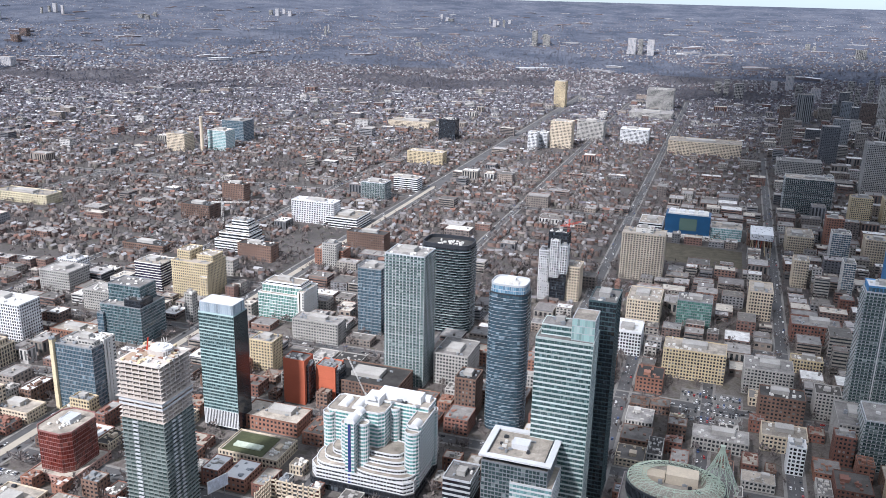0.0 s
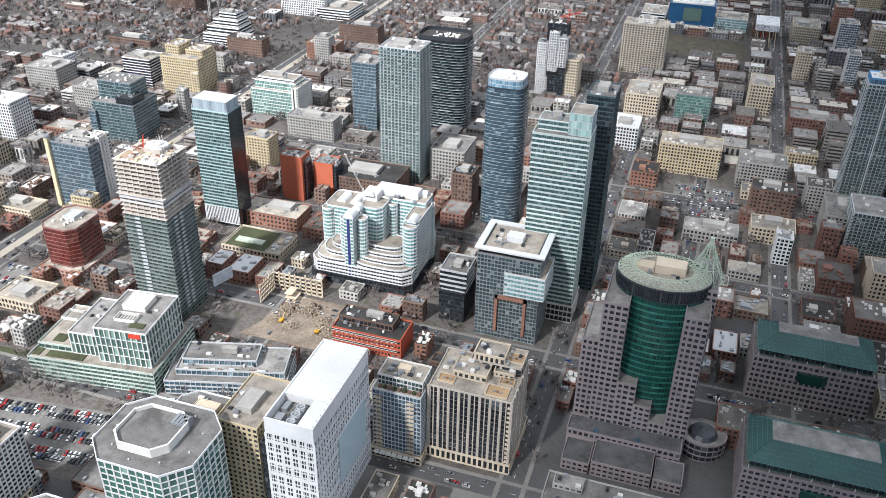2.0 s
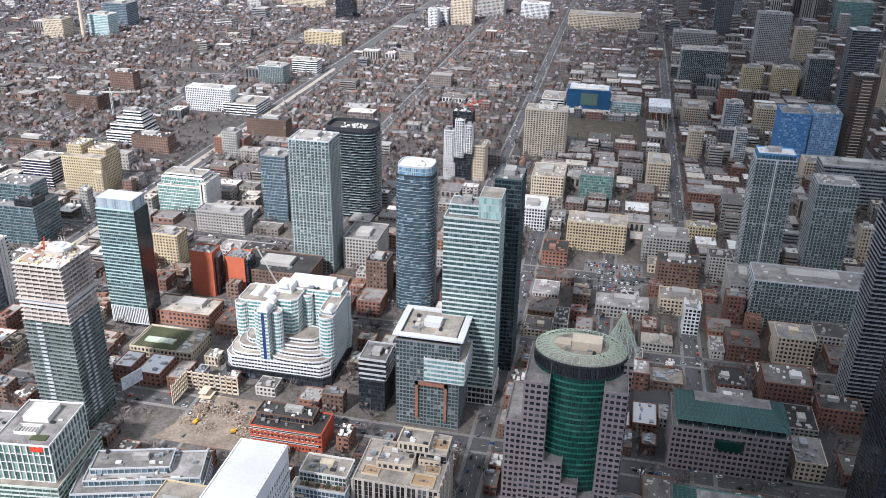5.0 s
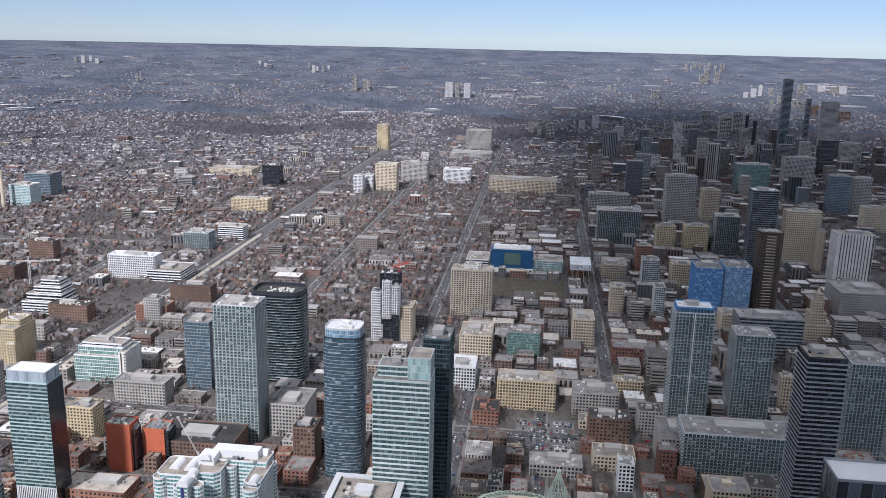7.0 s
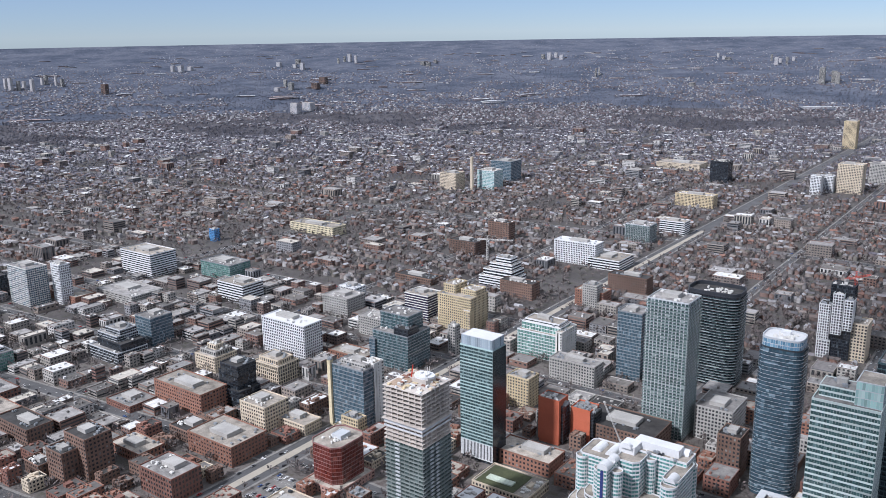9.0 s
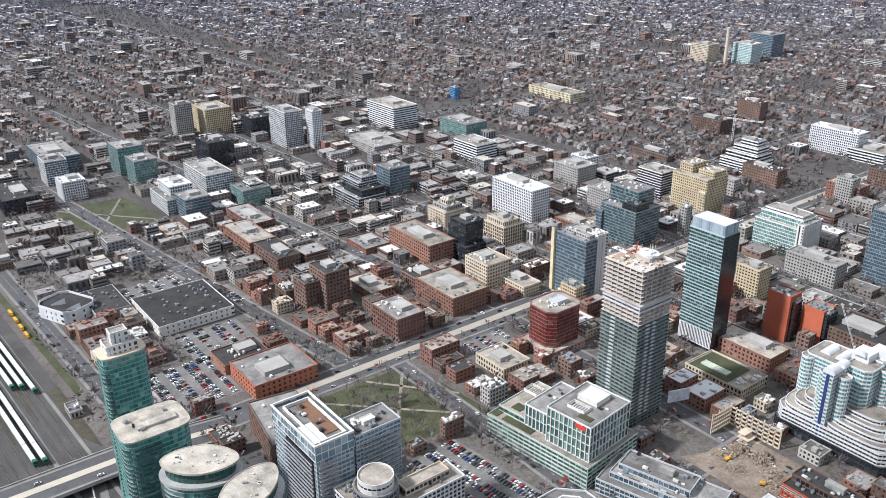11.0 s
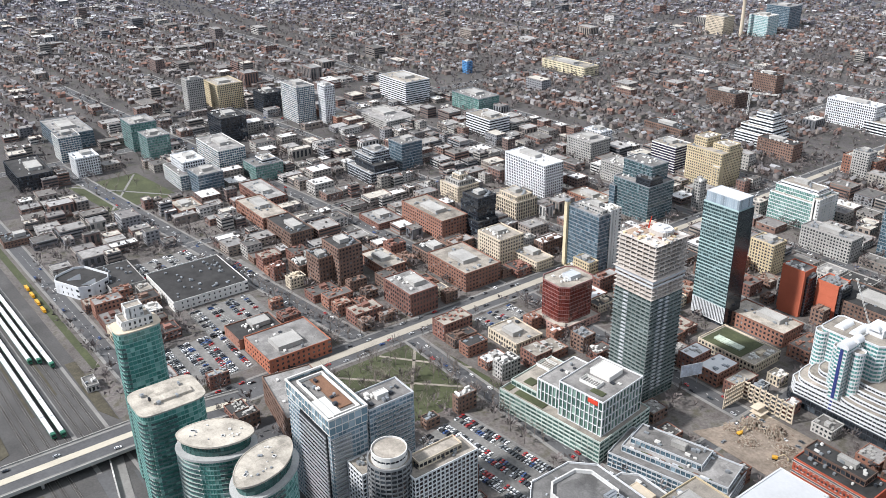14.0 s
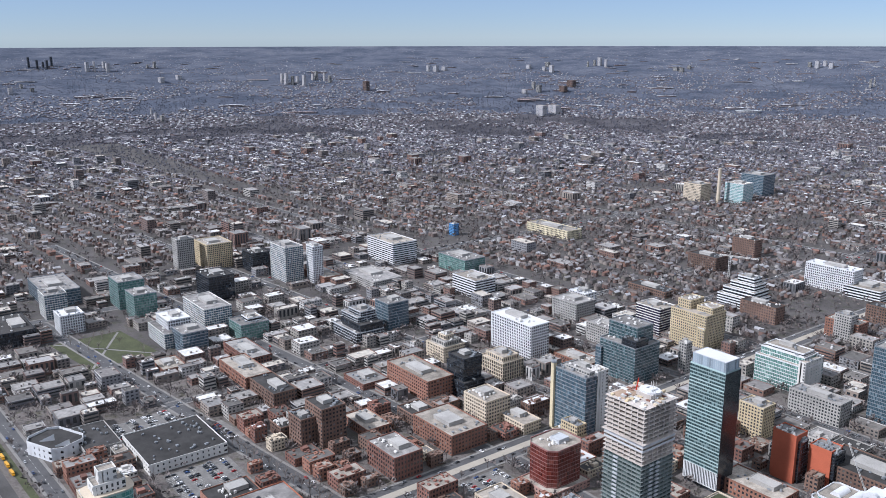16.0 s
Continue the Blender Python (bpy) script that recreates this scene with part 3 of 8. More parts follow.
block("hospital", "tan banded hospital block", -1168, 1617, 47, 37, 38, BEIGE_WIN, 35)
block("hospital", "pale aqua glass hospital block", -1092, 1664, 47, 38, 44, AQUA, 36)
block("hospital", "dark teal glass hospital block", -1120, 1780, 58, 47, 50, CURTAIN, 37)
block("apartment_block", "white slab block with dark square openings", -608, 1183, 74, 26, 35, WHITE_WIN, 38)
block("market_block", "low off-white block with a flat roof", -555, 1190, 53, 53, 16, WHITE_BAND, 39)
block("apartment_block", "brown slab block with a pale end", -797, 1252, 43, 21, 31, BROWN_WIN, 40)
block("brick_block", "brown brick slab block", -790, 1135, 53, 32, 23, BROWN_WIN, 41)
block("office_block", "long white framed office block", -700, 646, 70, 28, 41, WHITE_WIN, 43)
block("office_block", "white striped office block", -1150, 768, 78, 47, 35, WHITE_BAND, 44)
block("condo_tower", "grey and white residential tower with a yellow roof", -1150, 574, 51, 30, 54, CONDO, 45)
block("condo_tower", "white residential tower with a flat roof", -1109, 600, 21, 17, 56, WHITE_WIN, 46)
block("brick_block", "long orange brick warehouse", -682, 488, 74, 33, 22, ORANGE_WIN, 48)
block("office_block", "tan stone office block", -583, 497, 34, 30, 25, BEIGE_WIN, 49)
block("brick_block", "orange brick warehouse with large windows", -571, 442, 59, 41, 18, ORANGE_WIN, 50)
block("apartment_tower", "dark brown brick apartment tower with a pale roof", -638, 350, 31, 25, 37, BROWN_WIN, 51)
block("apartment_block", "brown brick apartment block", -646, 331, 24, 17, 27, BROWN_WIN, 52)
block("brick_block", "red brick warehouse with a dark roof", -555, 370, 42, 29, 21, BRICK_WIN, 53)
block("brick_block", "orange brick block with a grey roof", -549, 246, 46, 54, 12, style(3.8, 4.6, 2.6, 1.9, 0.3, surface("bright_orange_brick", (0.36, 0.13, 0.075), 0.9, var=0.15), WINDOWS, 0.0, ROOFGREY), 54)
block("brick_block", "low orange brick shed with a tarred roof", -590, 236, 30, 40, 8, style(4.0, 6.0, 4.6, 2.6, 0.3, ORANGE, WINDOWS, 0.0, ROOFDARK), 55)
block("brick_block", "dark red brick warehouse with many tall windows", -465, 213, 58, 36, 21, style(4.2, 3.0, 1.3, 1.5, 0.35, BROWN, WINDOWS, 0.0, ROOFGREY), 56, turn=-9)
block("brick_block", "brown brick loft with a white roof edge", -752, 353, 55, 26, 16, BROWN_WIN, 56)
block("brick_block", "tan brick warehouse with large windows", -822, 354, 70, 30, 13, ORANGE_WIN, 57)
block("brick_block", "red brick warehouse row", -873, 380, 70, 28, 12, BRICK_WIN, 58)
block("condo_block", "grey glass condominium with a flat roof", -868, 578, 31, 31, 34, CURTAIN, 59)
block("condo_block", "blue-grey metal-clad block with a flat roof", -944, 340, 35, 31, 25, CURTAIN, 60)
block("condo_block", "long pale glass condominium", -1011, 389, 72, 36, 33, CONDO, 61)
block("condo_block", "teal glass mid-rise with a flat roof", -1167, 336, 44, 35, 38, TEAL_BOX, 62)
block("condo_block", "teal grey mid-rise with a flat roof", -1103, 335, 37, 30, 34, TEAL_BOX, 63)
block("condo_block", "black angular mid-rise with a flat roof", -1126, 448, 47, 38, 35, CURTAIN_DARK, 64)
block("condo_block", "blue-grey glass mid-rise with a flat roof", -1259, 262, 96, 48, 22, CURTAIN, 65)
block("condo_block", "pale balcony mid-rise with a flat roof", -1177, 242, 36, 28, 33, CONDO, 66)
block("condo_block", "white framed mid-rise with a flat roof", -1101, 243, 32, 29, 24, WHITE_WIN, 67)
block("condo_block", "black mid-rise with white boxes", -1116, 178, 80, 40, 18, CURTAIN_DARK, 68)
block("condo_block", "pale yellow striped mid-rise", -1295, 516, 54, 43, 40, YELLOW_WIN, 69)
block("condo_block", "grey slab mid-rise with a flat roof", -1294, 466, 22, 28, 52, GREY_WIN, 70)
block("condo_block", "dark glass mid-rise with a flat roof", -1226, 558, 38, 30, 31, CURTAIN_DARK, 71)
block("office_block", "low brown stepped concrete block", -1054, 668, 85, 51, 12, GREY_WIN, 72)
block("office_block", "low block with teal glass bays", -1028, 820, 68, 41, 23, TEAL_BOX, 73)
block("office_block", "white corner block with a flat roof", -913, 751, 53, 37, 26, WHITE_BAND, 74)
block("loft_block", "grey loft block with a flat roof", -745, 783, 44, 35, 27, GREY_WIN, 75)
block("loft_block", "blue and white framed loft block", -762, 818, 30, 21, 27, WHITE_WIN, 76)
block("house_block", "small bright blue clad block", -1226, 959, 15, 12, 21, BLUE_WIN, 77)
block("office_block", "wide grey office slab among towers", 908, 2672, 57, 29, 86, GREY_WIN, 100)
block("library_block", "massive grey concrete library block", -220, 2881, 85, 68, 66, GREY_WIN, 111)
block("campus_block", "long low grey campus building", -225, 2650, 126, 76, 21, GREY_WIN, 112)
block("campus_block", "white framed campus building with glass", -222, 2192, 70, 42, 34, WHITE_WIN, 113)
block("campus_block", "long beige stone campus building", -48, 2089, 165, 66, 32, BEIGE_WIN, 114)
block("office_block", "grey-brown government office block", 663, 2315, 77, 39, 81, GREY_WIN, 115)
block("office_tower", "blue-grey glass office tower", 653, 1961, 44, 31, 86, CURTAIN, 116)
block("office_block", "grey banded office block", 710, 1983, 38, 26, 80, GREY_WIN, 117)
block("apartment_tower", "grey concrete apartment tower pair", 325, 1517, 39, 32, 71, OFFW_BALC, 118)
block("office_tower", "slim tan office tower", 458, 1428, 12, 12, 69, BEIGE_WIN, 119)
block("office_block", "brown stone office block", 672, 1790, 48, 29, 49, BEIGE_WIN, 120)
block("campus_block", "low grey campus block", 149, 1921, 88, 44, 32, GREY_WIN, 121)
block("apartment_tower", "blank off-white slab end of apartments", 145, 1567, 11, 16, 66, OFFW_WIN, 123)
block("apartment_tower", "blank off-white slab end of apartments", 173, 1575, 16, 19, 67, OFFW_WIN, 124)
block("residence_tower", "white zigzag student residence tower", -437, 1980, 22, 26, 41, WHITE_WIN, 125)
block("residence_tower", "white zigzag student residence tower", -419, 2016, 21, 26, 37, WHITE_WIN, 126)
block("apartment_block", "grey-tan apartment slab with balconies", -379, 2035, 52, 36, 64, BEIGE_WIN, 127)
block("apartment_tower", "plain tan apartment tower far up the avenue", -534, 2794, 37, 33, 82, YELLOW_WIN, 128)
block("condo_block", "dark blue-grey stepped condominium", -666, 2028, 43, 34, 50, CURTAIN_DARK, 129)
block("loft_block", "long yellow brick block with a red base", -612, 1716, 81, 28, 25, YELLOW_WIN, 130)
block("condo_block", "grey glass terrace block with balconies", -583, 1368, 44, 31, 31, CONDO_BALC, 131)
block("market_block", "white flat-roofed market block", -557, 1459, 47, 28, 23, WHITE_BAND, 132)
block("school_block", "long low pale school building", -820, 2175, 118, 59, 17, BEIGE_WIN, 133)
block("campus_block", "grey-green campus block with a flat roof", -333, 2190, 68, 41, 47, GREY_WIN, 134)
block("brick_block", "red-brown brick block on the avenue", -472, 1079, 58, 23, 25, BROWN_WIN, 135)
block("brick_block", "orange-brown brick loft with many windows", -489, 997, 42, 25, 22, ORANGE_WIN, 136)
block("brick_block", "long brown brick block with a mural", -592, 977, 52, 21, 22, BROWN_WIN, 138)
block("condo_block", "dark grey block on slanted columns", -360, 831, 24, 22, 65, CURTAIN, 140)
block("parking_block", "grey concrete office with a tan roof", -223, 721, 34, 41, 31, GREY_WIN, 141)
block("brick_block", "yellow-brown brick walk-up with a flat roof", -404, 674, 25, 20, 31, YELLOW_WIN, 142)
block("brick_block", "brown warehouse with a flat tarred roof", -286, 655, 70, 42, 21, BROWN_WIN, 144)
block("brick_block", "orange brick warehouse with square windows", -338, 575, 55, 28, 12, ORANGE_WIN, 145)
block("brick_block", "low tan block with pale roof", -68, 948, 37, 48, 30, BEIGE_WIN, 146)
block("loft_block", "black and white gridded loft block", -77, 852, 33, 33, 25, WHITE_WIN, 147)
block("brick_block", "tan blank-walled block with a flat roof", 58, 1013, 26, 41, 34, BEIGE_WIN, 149)
block("brick_block", "red brick block with beige roof", 115, 955, 51, 30, 20, BRICK_WIN, 150)
block("shop_block", "low yellow-brick shop with a flat roof", 101, 862, 30, 15, 14, YELLOW_WIN, 151)
block("condo_block", "beige stepped condominium block", 109, 1148, 19, 26, 36, BEIGE_WIN, 152)
block("condo_block", "glass and tan condominium slab", 162, 1121, 14, 25, 47, CONDO, 153)
block("brick_block", "low red brick block", 157, 1059, 16, 16, 18, BRICK_WIN, 154)
block("office_block", "grey stone office block", 62, 802, 44, 31, 26, GREY_WIN, 155)
block("shop_block", "tan low block with roof terrace", 73, 693, 36, 25, 14, BEIGE_WIN, 156)
block("loft_block", "white corner loft block", 80, 656, 13, 15, 24, WHITE_WIN, 157)
block("warehouse", "grey flat-roofed hall with a flat roof", 23, 674, 45, 22, 11, GREY_WIN, 158)
block("brick_block", "red-brown corner block with a flat roof", 117, 683, 16, 14, 26, BRICK_WIN, 160)
block("opera_block", "large grey glass theatre block", 275, 1006, 74, 37, 50, style(4.0, 3.0, 0.2, 1.9, 0.25, GREYMETAL, GLASSDARK, 0.0, ROOFGREY), 161)
block("office_block", "beige ornate stone block", 255, 842, 12, 12, 37, BEIGE_WIN, 162)
block("office_block", "beige block with white roof", 248, 1073, 30, 30, 30, BEIGE_WIN, 163)
block("warehouse", "low brown brick warehouse with a tarred roof", -921, 121, 24, 29, 6, BROWN_WIN, 165)
block("row_block", "orange brick walk-up with square windows", -898, 297, 38, 27, 6, ORANGE_WIN, 167)
block("warehouse", "low red brick warehouse with a flat roof", -731, 452, 40, 32, 6, BRICK_WIN, 169)
block("warehouse", "low brown brick warehouse with a tarred roof", -673, 323, 23, 14, 11, BROWN_WIN, 171)
block("row_block", "orange brick walk-up with square windows", -634, 392, 44, 26, 9, ORANGE_WIN, 172)
block("warehouse", "low brown brick warehouse with a tarred roof", -620, 442, 34, 27, 11, BROWN_WIN, 173)
block("row_block", "low tan brick row with rooftop units", -450, 401, 35, 28, 9, BEIGE_WIN, 175)
block("row_block", "low tan brick row with rooftop units", -550, 510, 36, 22, 10, BEIGE_WIN, 176)
block("loft_block", "grey mid-rise loft block with terraces", -388, 756, 53, 21, 23, GREY_WIN, 182)
block("loft_block", "grey mid-rise loft block with terraces", -541, 748, 10, 10, 34, GREY_WIN, 183)
block("row_block", "orange brick walk-up with square windows", -629, 672, 53, 26, 8, ORANGE_WIN, 184)
block("loft_block", "grey mid-rise loft block with terraces", -660, 750, 37, 26, 23, GREY_WIN, 185)
block("warehouse", "low brown brick warehouse with a tarred roof", -760, 962, 68, 27, 8, BROWN_WIN, 186)
block("loft_block", "grey mid-rise loft block with terraces", -484, 985, 21, 17, 33, GREY_WIN, 189)
block("row_block", "orange brick walk-up with square windows", -1115, 617, 64, 32, 10, ORANGE_WIN, 190)

# ---- buildings of their own shape ----
RAWCONCRETE = surface("raw_concrete", (0.47, 0.425, 0.385), 0.9, var=0.2)
RED = surface("red_paint", (0.60, 0.06, 0.03), 0.5)


def concrete_frame_tower(x, y, w, d, h):
    root = thing("tower_under_construction", "tower being built, glazed below, bare concrete floors above", "construction tower", x, y)
    claim(x, y, w, d)
    g = h * 0.68
    SITE = style(3.0, 4.2, 0.5, 0.5, 0.5, surface("grey_green_frame", (0.15, 0.175, 0.17), 0.5), glazing("site_glass", (0.035, 0.055, 0.053), (0.13, 0.17, 0.165), 0.45), 0.0)
    tier(root, rect(w, d), 0, g, SITE, roof=False, bands=True)
    slab, pale = Solid(), Solid()
    slab.ring(rect(w + 1.6, d + 1.6), rect(w - 0.4, d - 0.4), 0, 0.22)
    slab = slab.make("balcony", surface("grey_balcony", (0.20, 0.23, 0.225), 0.6))
    pale.box(-w / 2 + 9, -d / 2 - 0.95, 0, -w / 2 + 13, -d / 2 + 0.1, 1.0)
    for o in (8, 14.5):
        pale.box(w / 2 - 0.1, -d / 2 + o, 0, w / 2 + 0.95, -d / 2 + o + 3.4, 1.0)
    pale = pale.make("pale_panel", PALEMETAL)
    for k in range(3, int(g / 3)):
        part("balcony", slab, root, at=(0, 0, 3 * k - 0.1))
        part("pale_panel", pale, root, at=(0, 0, 3 * k + 0.15))
    n = 13
    step = (h - g) / n
    column = Solid()
    column.box(-0.35, -0.35, 0, 0.35, 0.35, step - 0.35)
    column = column.make("column", RAWCONCRETE)
    # darker copy of the raw concrete: the open floors' shade is in its colour
    shade = surface("shaded_concrete_inside", (0.20, 0.185, 0.17), 0.95, var=0.3)
    for k in range(n + 1):
        s = Solid()
        o = 3.6 if k == 5 else 1.4
        s.prism(rect(w + o, d + o), 0, 0.42, bottom=True)
        part("floor_slab", s.make("floor_slab", RAWCONCRETE), root, at=(0, 0, g + k * step - 0.3))
        if k == n:
            continue
        for i in range(7):
            for j in range(7):
                if i in (0, 6) or j == 0:
                    part("column", column, root, at=(-w / 2 + 0.8 + i * (w - 1.6) / 6, -d / 2 + 0.8 + j * (d - 1.6) / 6, g + k * step + 0.1))
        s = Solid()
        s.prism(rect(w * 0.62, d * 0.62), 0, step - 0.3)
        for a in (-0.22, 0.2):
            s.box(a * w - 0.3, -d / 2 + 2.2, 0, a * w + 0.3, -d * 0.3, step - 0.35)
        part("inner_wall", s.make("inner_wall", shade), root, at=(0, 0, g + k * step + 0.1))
        if k in (3, 4):
            s = Solid()
            s.ring(rect(w + 0.9, d + 0.9), rect(w + 0.5, d + 0.5), 0, 2.1 if k == 4 else 1.3)
            part("guard_panel", s.make("guard_panel", PALEMETAL), root, at=(0, 0, g + k * step + 0.1))
    s = Solid()
    s.prism(rect(13, 11, 3, 4), h, h + 3.2)
    part("lift_core", s.make("lift_core", RAWCONCRETE), root)
    s = Solid()
    s.prism(oval(16, 13, 10, 3, 5), h + 3.2, h + 4.6)
    s.ring(rect(7, 6, 3, 5), rect(5, 4, 3, 5), h + 4.6, h + 5.6)
    part("formwork", s.make("formwork", WHITE), root)
    s = Solid()
    s.prism(rect(12, 16, -9, -6), h + 0.1, h + 0.5)
    part("plywood_deck", s.make("plywood_deck", surface("plywood", (0.34, 0.25, 0.18), 0.9)), root)
    rnd = random.Random(4)
    for k in range(60):
        s = Solid()
        px, py = rnd.uniform(-w / 2, w / 2), rnd.uniform(-d / 2, d / 2)
        a, b = rnd.uniform(0.6, 2.4), rnd.uniform(0.4, 1.4)
        s.box(px - a, py - b, h, px + a, py + b, h + rnd.uniform(0.4, 1.8))
        part("building_material", s.make("building_material", rnd.choice([CONCRETE, YELLOW, WHITE, ORANGE, BEIGE])), root)
    s = Solid()
    s.beam((-9, 5, h), (-8, 6, h + 9), 0.7, r2=0.4)
    part("red_boom", s.make("red_boom", RED), root)
    s = Solid()
    for dx in (0, 2.2):
        for dy in (0, 2.2):
            s.beam((9 + dx, -2 + dy, h), (9 + dx, -2 + dy, h + 14), 0.18)
    part("hoist_mast", s.make("hoist_mast", OFFWHITE), root)


AQUAGLASS = glazing("aqua_hotel_glass", (0.09, 0.24, 0.23), (0.22, 0.44, 0.42), 0.4)
S_HOTEL = style(3.0, 2.6, 0.16, 1.15, 0.35, WHITE, AQUAGLASS, 0.0, ROOFTAN)
S_HOTEL_DARK = style(3.0, 2.6, 0.2, 1.35, 0.5, WHITE, GLASSDARK, 0.0, ROOFTAN)


def terraced_hotel(x, y, w, d):
    root = thing("terraced_hotel", "white terraced building with aqua glass and round stair bays", "hotel", x, y)
    claim(x, y, w, d)
    tier(root, chamfer(w, d, 5), 0, 8, style(4, 4, 0.6, 0.8, 0.4, DARKMETAL, GLASSDARK, 0.0, ROOFGREY), parapet=0.6)
    tier(root, chamfer(w - 2, d - 2, 6), 8, 17, S_HOTEL_DARK)
    for k in range(4):
        tier(root, oval(36 - 5 * k, 42 - 6 * k, 24, -22 + 2.2 * k, -8 + 2.5 * k, 3.0), 17 + 3 * k, 20 + 3 * k, S_HOTEL_DARK, parapet=0.9)
    for k in range(4):
        tier(root, oval(50 - 6 * k, 38 - 5.5 * k, 26, 16 - 1.5 * k, -11 + 2.5 * k, 3.2), 17 + 3 * k, 20 + 3 * k, S_HOTEL_DARK, parapet=0.9)
    tier(root, chamfer(30, 28, 3, -25, 12), 17, 50, S_HOTEL, bands=True)
    tier(root, rect(46, 18, 16, 20), 17, 58, S_HOTEL, bands=True)
    tier(root, chamfer(12, 34, 2, 36, 4), 17, 55, S_HOTEL, bands=True)
    tier(root, chamfer(18, 24, 4, 1, 4), 17, 57, S_HOTEL, bands=True)
    tier(root, rect(7.5, 14, -7.5, -22.5), 8, 58, S_HOTEL, bands=True)
    for px, py, r, hh in ((-14, -19, 9, 52), (-1, -19, 9, 54), (36, -14, 12, 52), (-37, -1, 10, 48), (38, 20, 11, 53), (13, 9, 8, 55), (-39, 22, 8, 46)):
        tier(root, oval(r, r, 16, px, py), 8, hh, S_HOTEL, parapet=1.4)
    s = Solid()
    s.box(-8.6, -29.9, 6, -6.4, -29.4, 57)
    part("blue_glass_strip", s.make("blue_glass_strip", glazing("blue_strip_glass", (0.02, 0.03, 0.12), (0.05, 0.07, 0.25))), root, "deep blue vertical glass strip")

    def vault(px, py, length, r, z, along):
        s, n = Solid(), 10
        for k in range(n):
            a, b = math.pi * k / n, math.pi * (k + 1) / n
            q = []
            for ang, sd in ((a, -1), (a, 1), (b, 1), (b, -1)):
                u, v = sd * length / 2, r * math.cos(ang)
                q.append((px + (u if along else v), py + (v if along else u), z + r * math.sin(ang)))
            s.quad(*q)
        for sd in (-1, 1):
            pts = [(px + (sd * length / 2 if along else r * math.cos(math.pi * k / n)), py + (r * math.cos(math.pi * k / n) if along else sd * length / 2), z + r * math.sin(math.pi * k / n)) for k in range(n + 1)]
            i = len(s.v)
            s.v += pts
            s.f.append(tuple(range(i, i + n + 1)))
            s.m.append(0)
        part("barrel_roof", s.make("barrel_roof", WHITE), root)

    vault(-7.5, -25, 9, 4.4, 58, False)
    vault(-7.5, -11, 7, 3.6, 57.5, False)
    vault(16, 26, 40, 4, 58, True)
    vault(-18, 14, 16, 4, 50, False)
    vault(-30, 14, 14, 4, 49, False)
    vault(37, -10, 10, 3.6, 55, False)
    s = Solid()
    s.prism(rect(34, 10, 14, 21), 58, 64)
    s.prism(rect(12, 14, -4, 11), 57, 63)
    part("penthouse", s.make("penthouse", WHITE), root)
    vault(-4, 3.5, 3, 4.2, 62, False)
    rooftop(root, 34, 12, 58, 21, 8, 0.0, WHITE, 18, 16, 3)


# ---- buildings of several volumes ----
def stack(name, label, x, y, volumes, seed=1, units=4, house=0.35, turn=0.0, category=""):
    """A building of several volumes: (dx, dy, w, d, z0, z1, facade)."""
    root = thing(name, label, category or name.replace("_", " "), x, y, turn=turn)
    x0, x1 = min(v[0] - v[2] / 2 for v in volumes), max(v[0] + v[2] / 2 for v in volumes)
    y0, y1 = min(v[1] - v[3] / 2 for v in volumes), max(v[1] + v[3] / 2 for v in volumes)
    claim(x + (x0 + x1) / 2, y + (y0 + y1) / 2, x1 - x0, y1 - y0)
    for k, (dx, dy, w, d, z0, z1, st) in enumerate(volumes):
        tier(root, rect(w, d, dx, dy), z0, z1, st)
        rooftop(root, w, d, z1, seed + k, units if z1 > z0 + 3 else 1, house if k == len(volumes) - 1 else 0.0, None, dx, dy)
    return root


def round_tower(name, label, poly, x, y, h, st, top=None, single=0, units=6, bands=False):
    root = thing(name, label, name.replace("_", " "), x, y)
    xs, ys = [p[0] for p in poly], [p[1] for p in poly]
    claim(x, y, max(xs) - min(xs), max(ys) - min(ys))
    tier(root, poly, 0, h, st, single=single, bands=bands)
    rooftop(root, (max(xs) - min(xs)) * 0.6, (max(ys) - min(ys)) * 0.6, h, 3, units, 0.0)
    if top:
        s = Solid()
        s.ring(offset(poly, -0.2), offset(poly, -0.9), h, h + top)
        part("crown", s.make("crown", st["wall"]), root)
    return root


concrete_frame_tower(-344, 431, 33, 33, 124)
terraced_hotel(-228, 532, 84, 62)
round_tower("curved_dark_tower", "tall dark tower with a rounded outline and white balcony edges", oval(55, 38, 28, power=4), -272, 841, 97, DARK_BALC, 4)
BLUEROUND = style(3.0, 2.4, 0.12, 0.5, 0.2, DARKMETAL, GLASSBLUE, 0.7, ROOFWHITE, GLASSBLUE)
round_tower("round_blue_tower", "tall rounded blue glass tower with thin pale floor edges", oval(32, 27, 28, power=4), -155, 646, 124, BLUEROUND)
r = bpy.data.objects["round_blue_tower"]
tier(r, oval(30, 25, 28, power=4), 124, 131, style(3.5, 2, 0.2, 0.4, 0.2, PALEMETAL, glazing("light_blue_glass", (0.12, 0.24, 0.34), (0.3, 0.45, 0.55)), 0.0, ROOFWHITE), parapet=1.5)
rooftop(r, 18, 14, 131, 5, 5, 0.4, WHITE)
TEALGLASS = glazing("bottle_glass", (0.055, 0.18, 0.155), (0.28, 0.48, 0.43), 0.5)
CITY = style(3.0, 2.2, 0.1, 0.55, 0.2, surface("teal_spandrel", (0.22, 0.37, 0.345), 0.35, var=0.15), TEALGLASS, 0.0, ROOFTAN)
SLAB = surface("balcony_concrete", (0.40, 0.42, 0.41), 0.8, var=0.15)


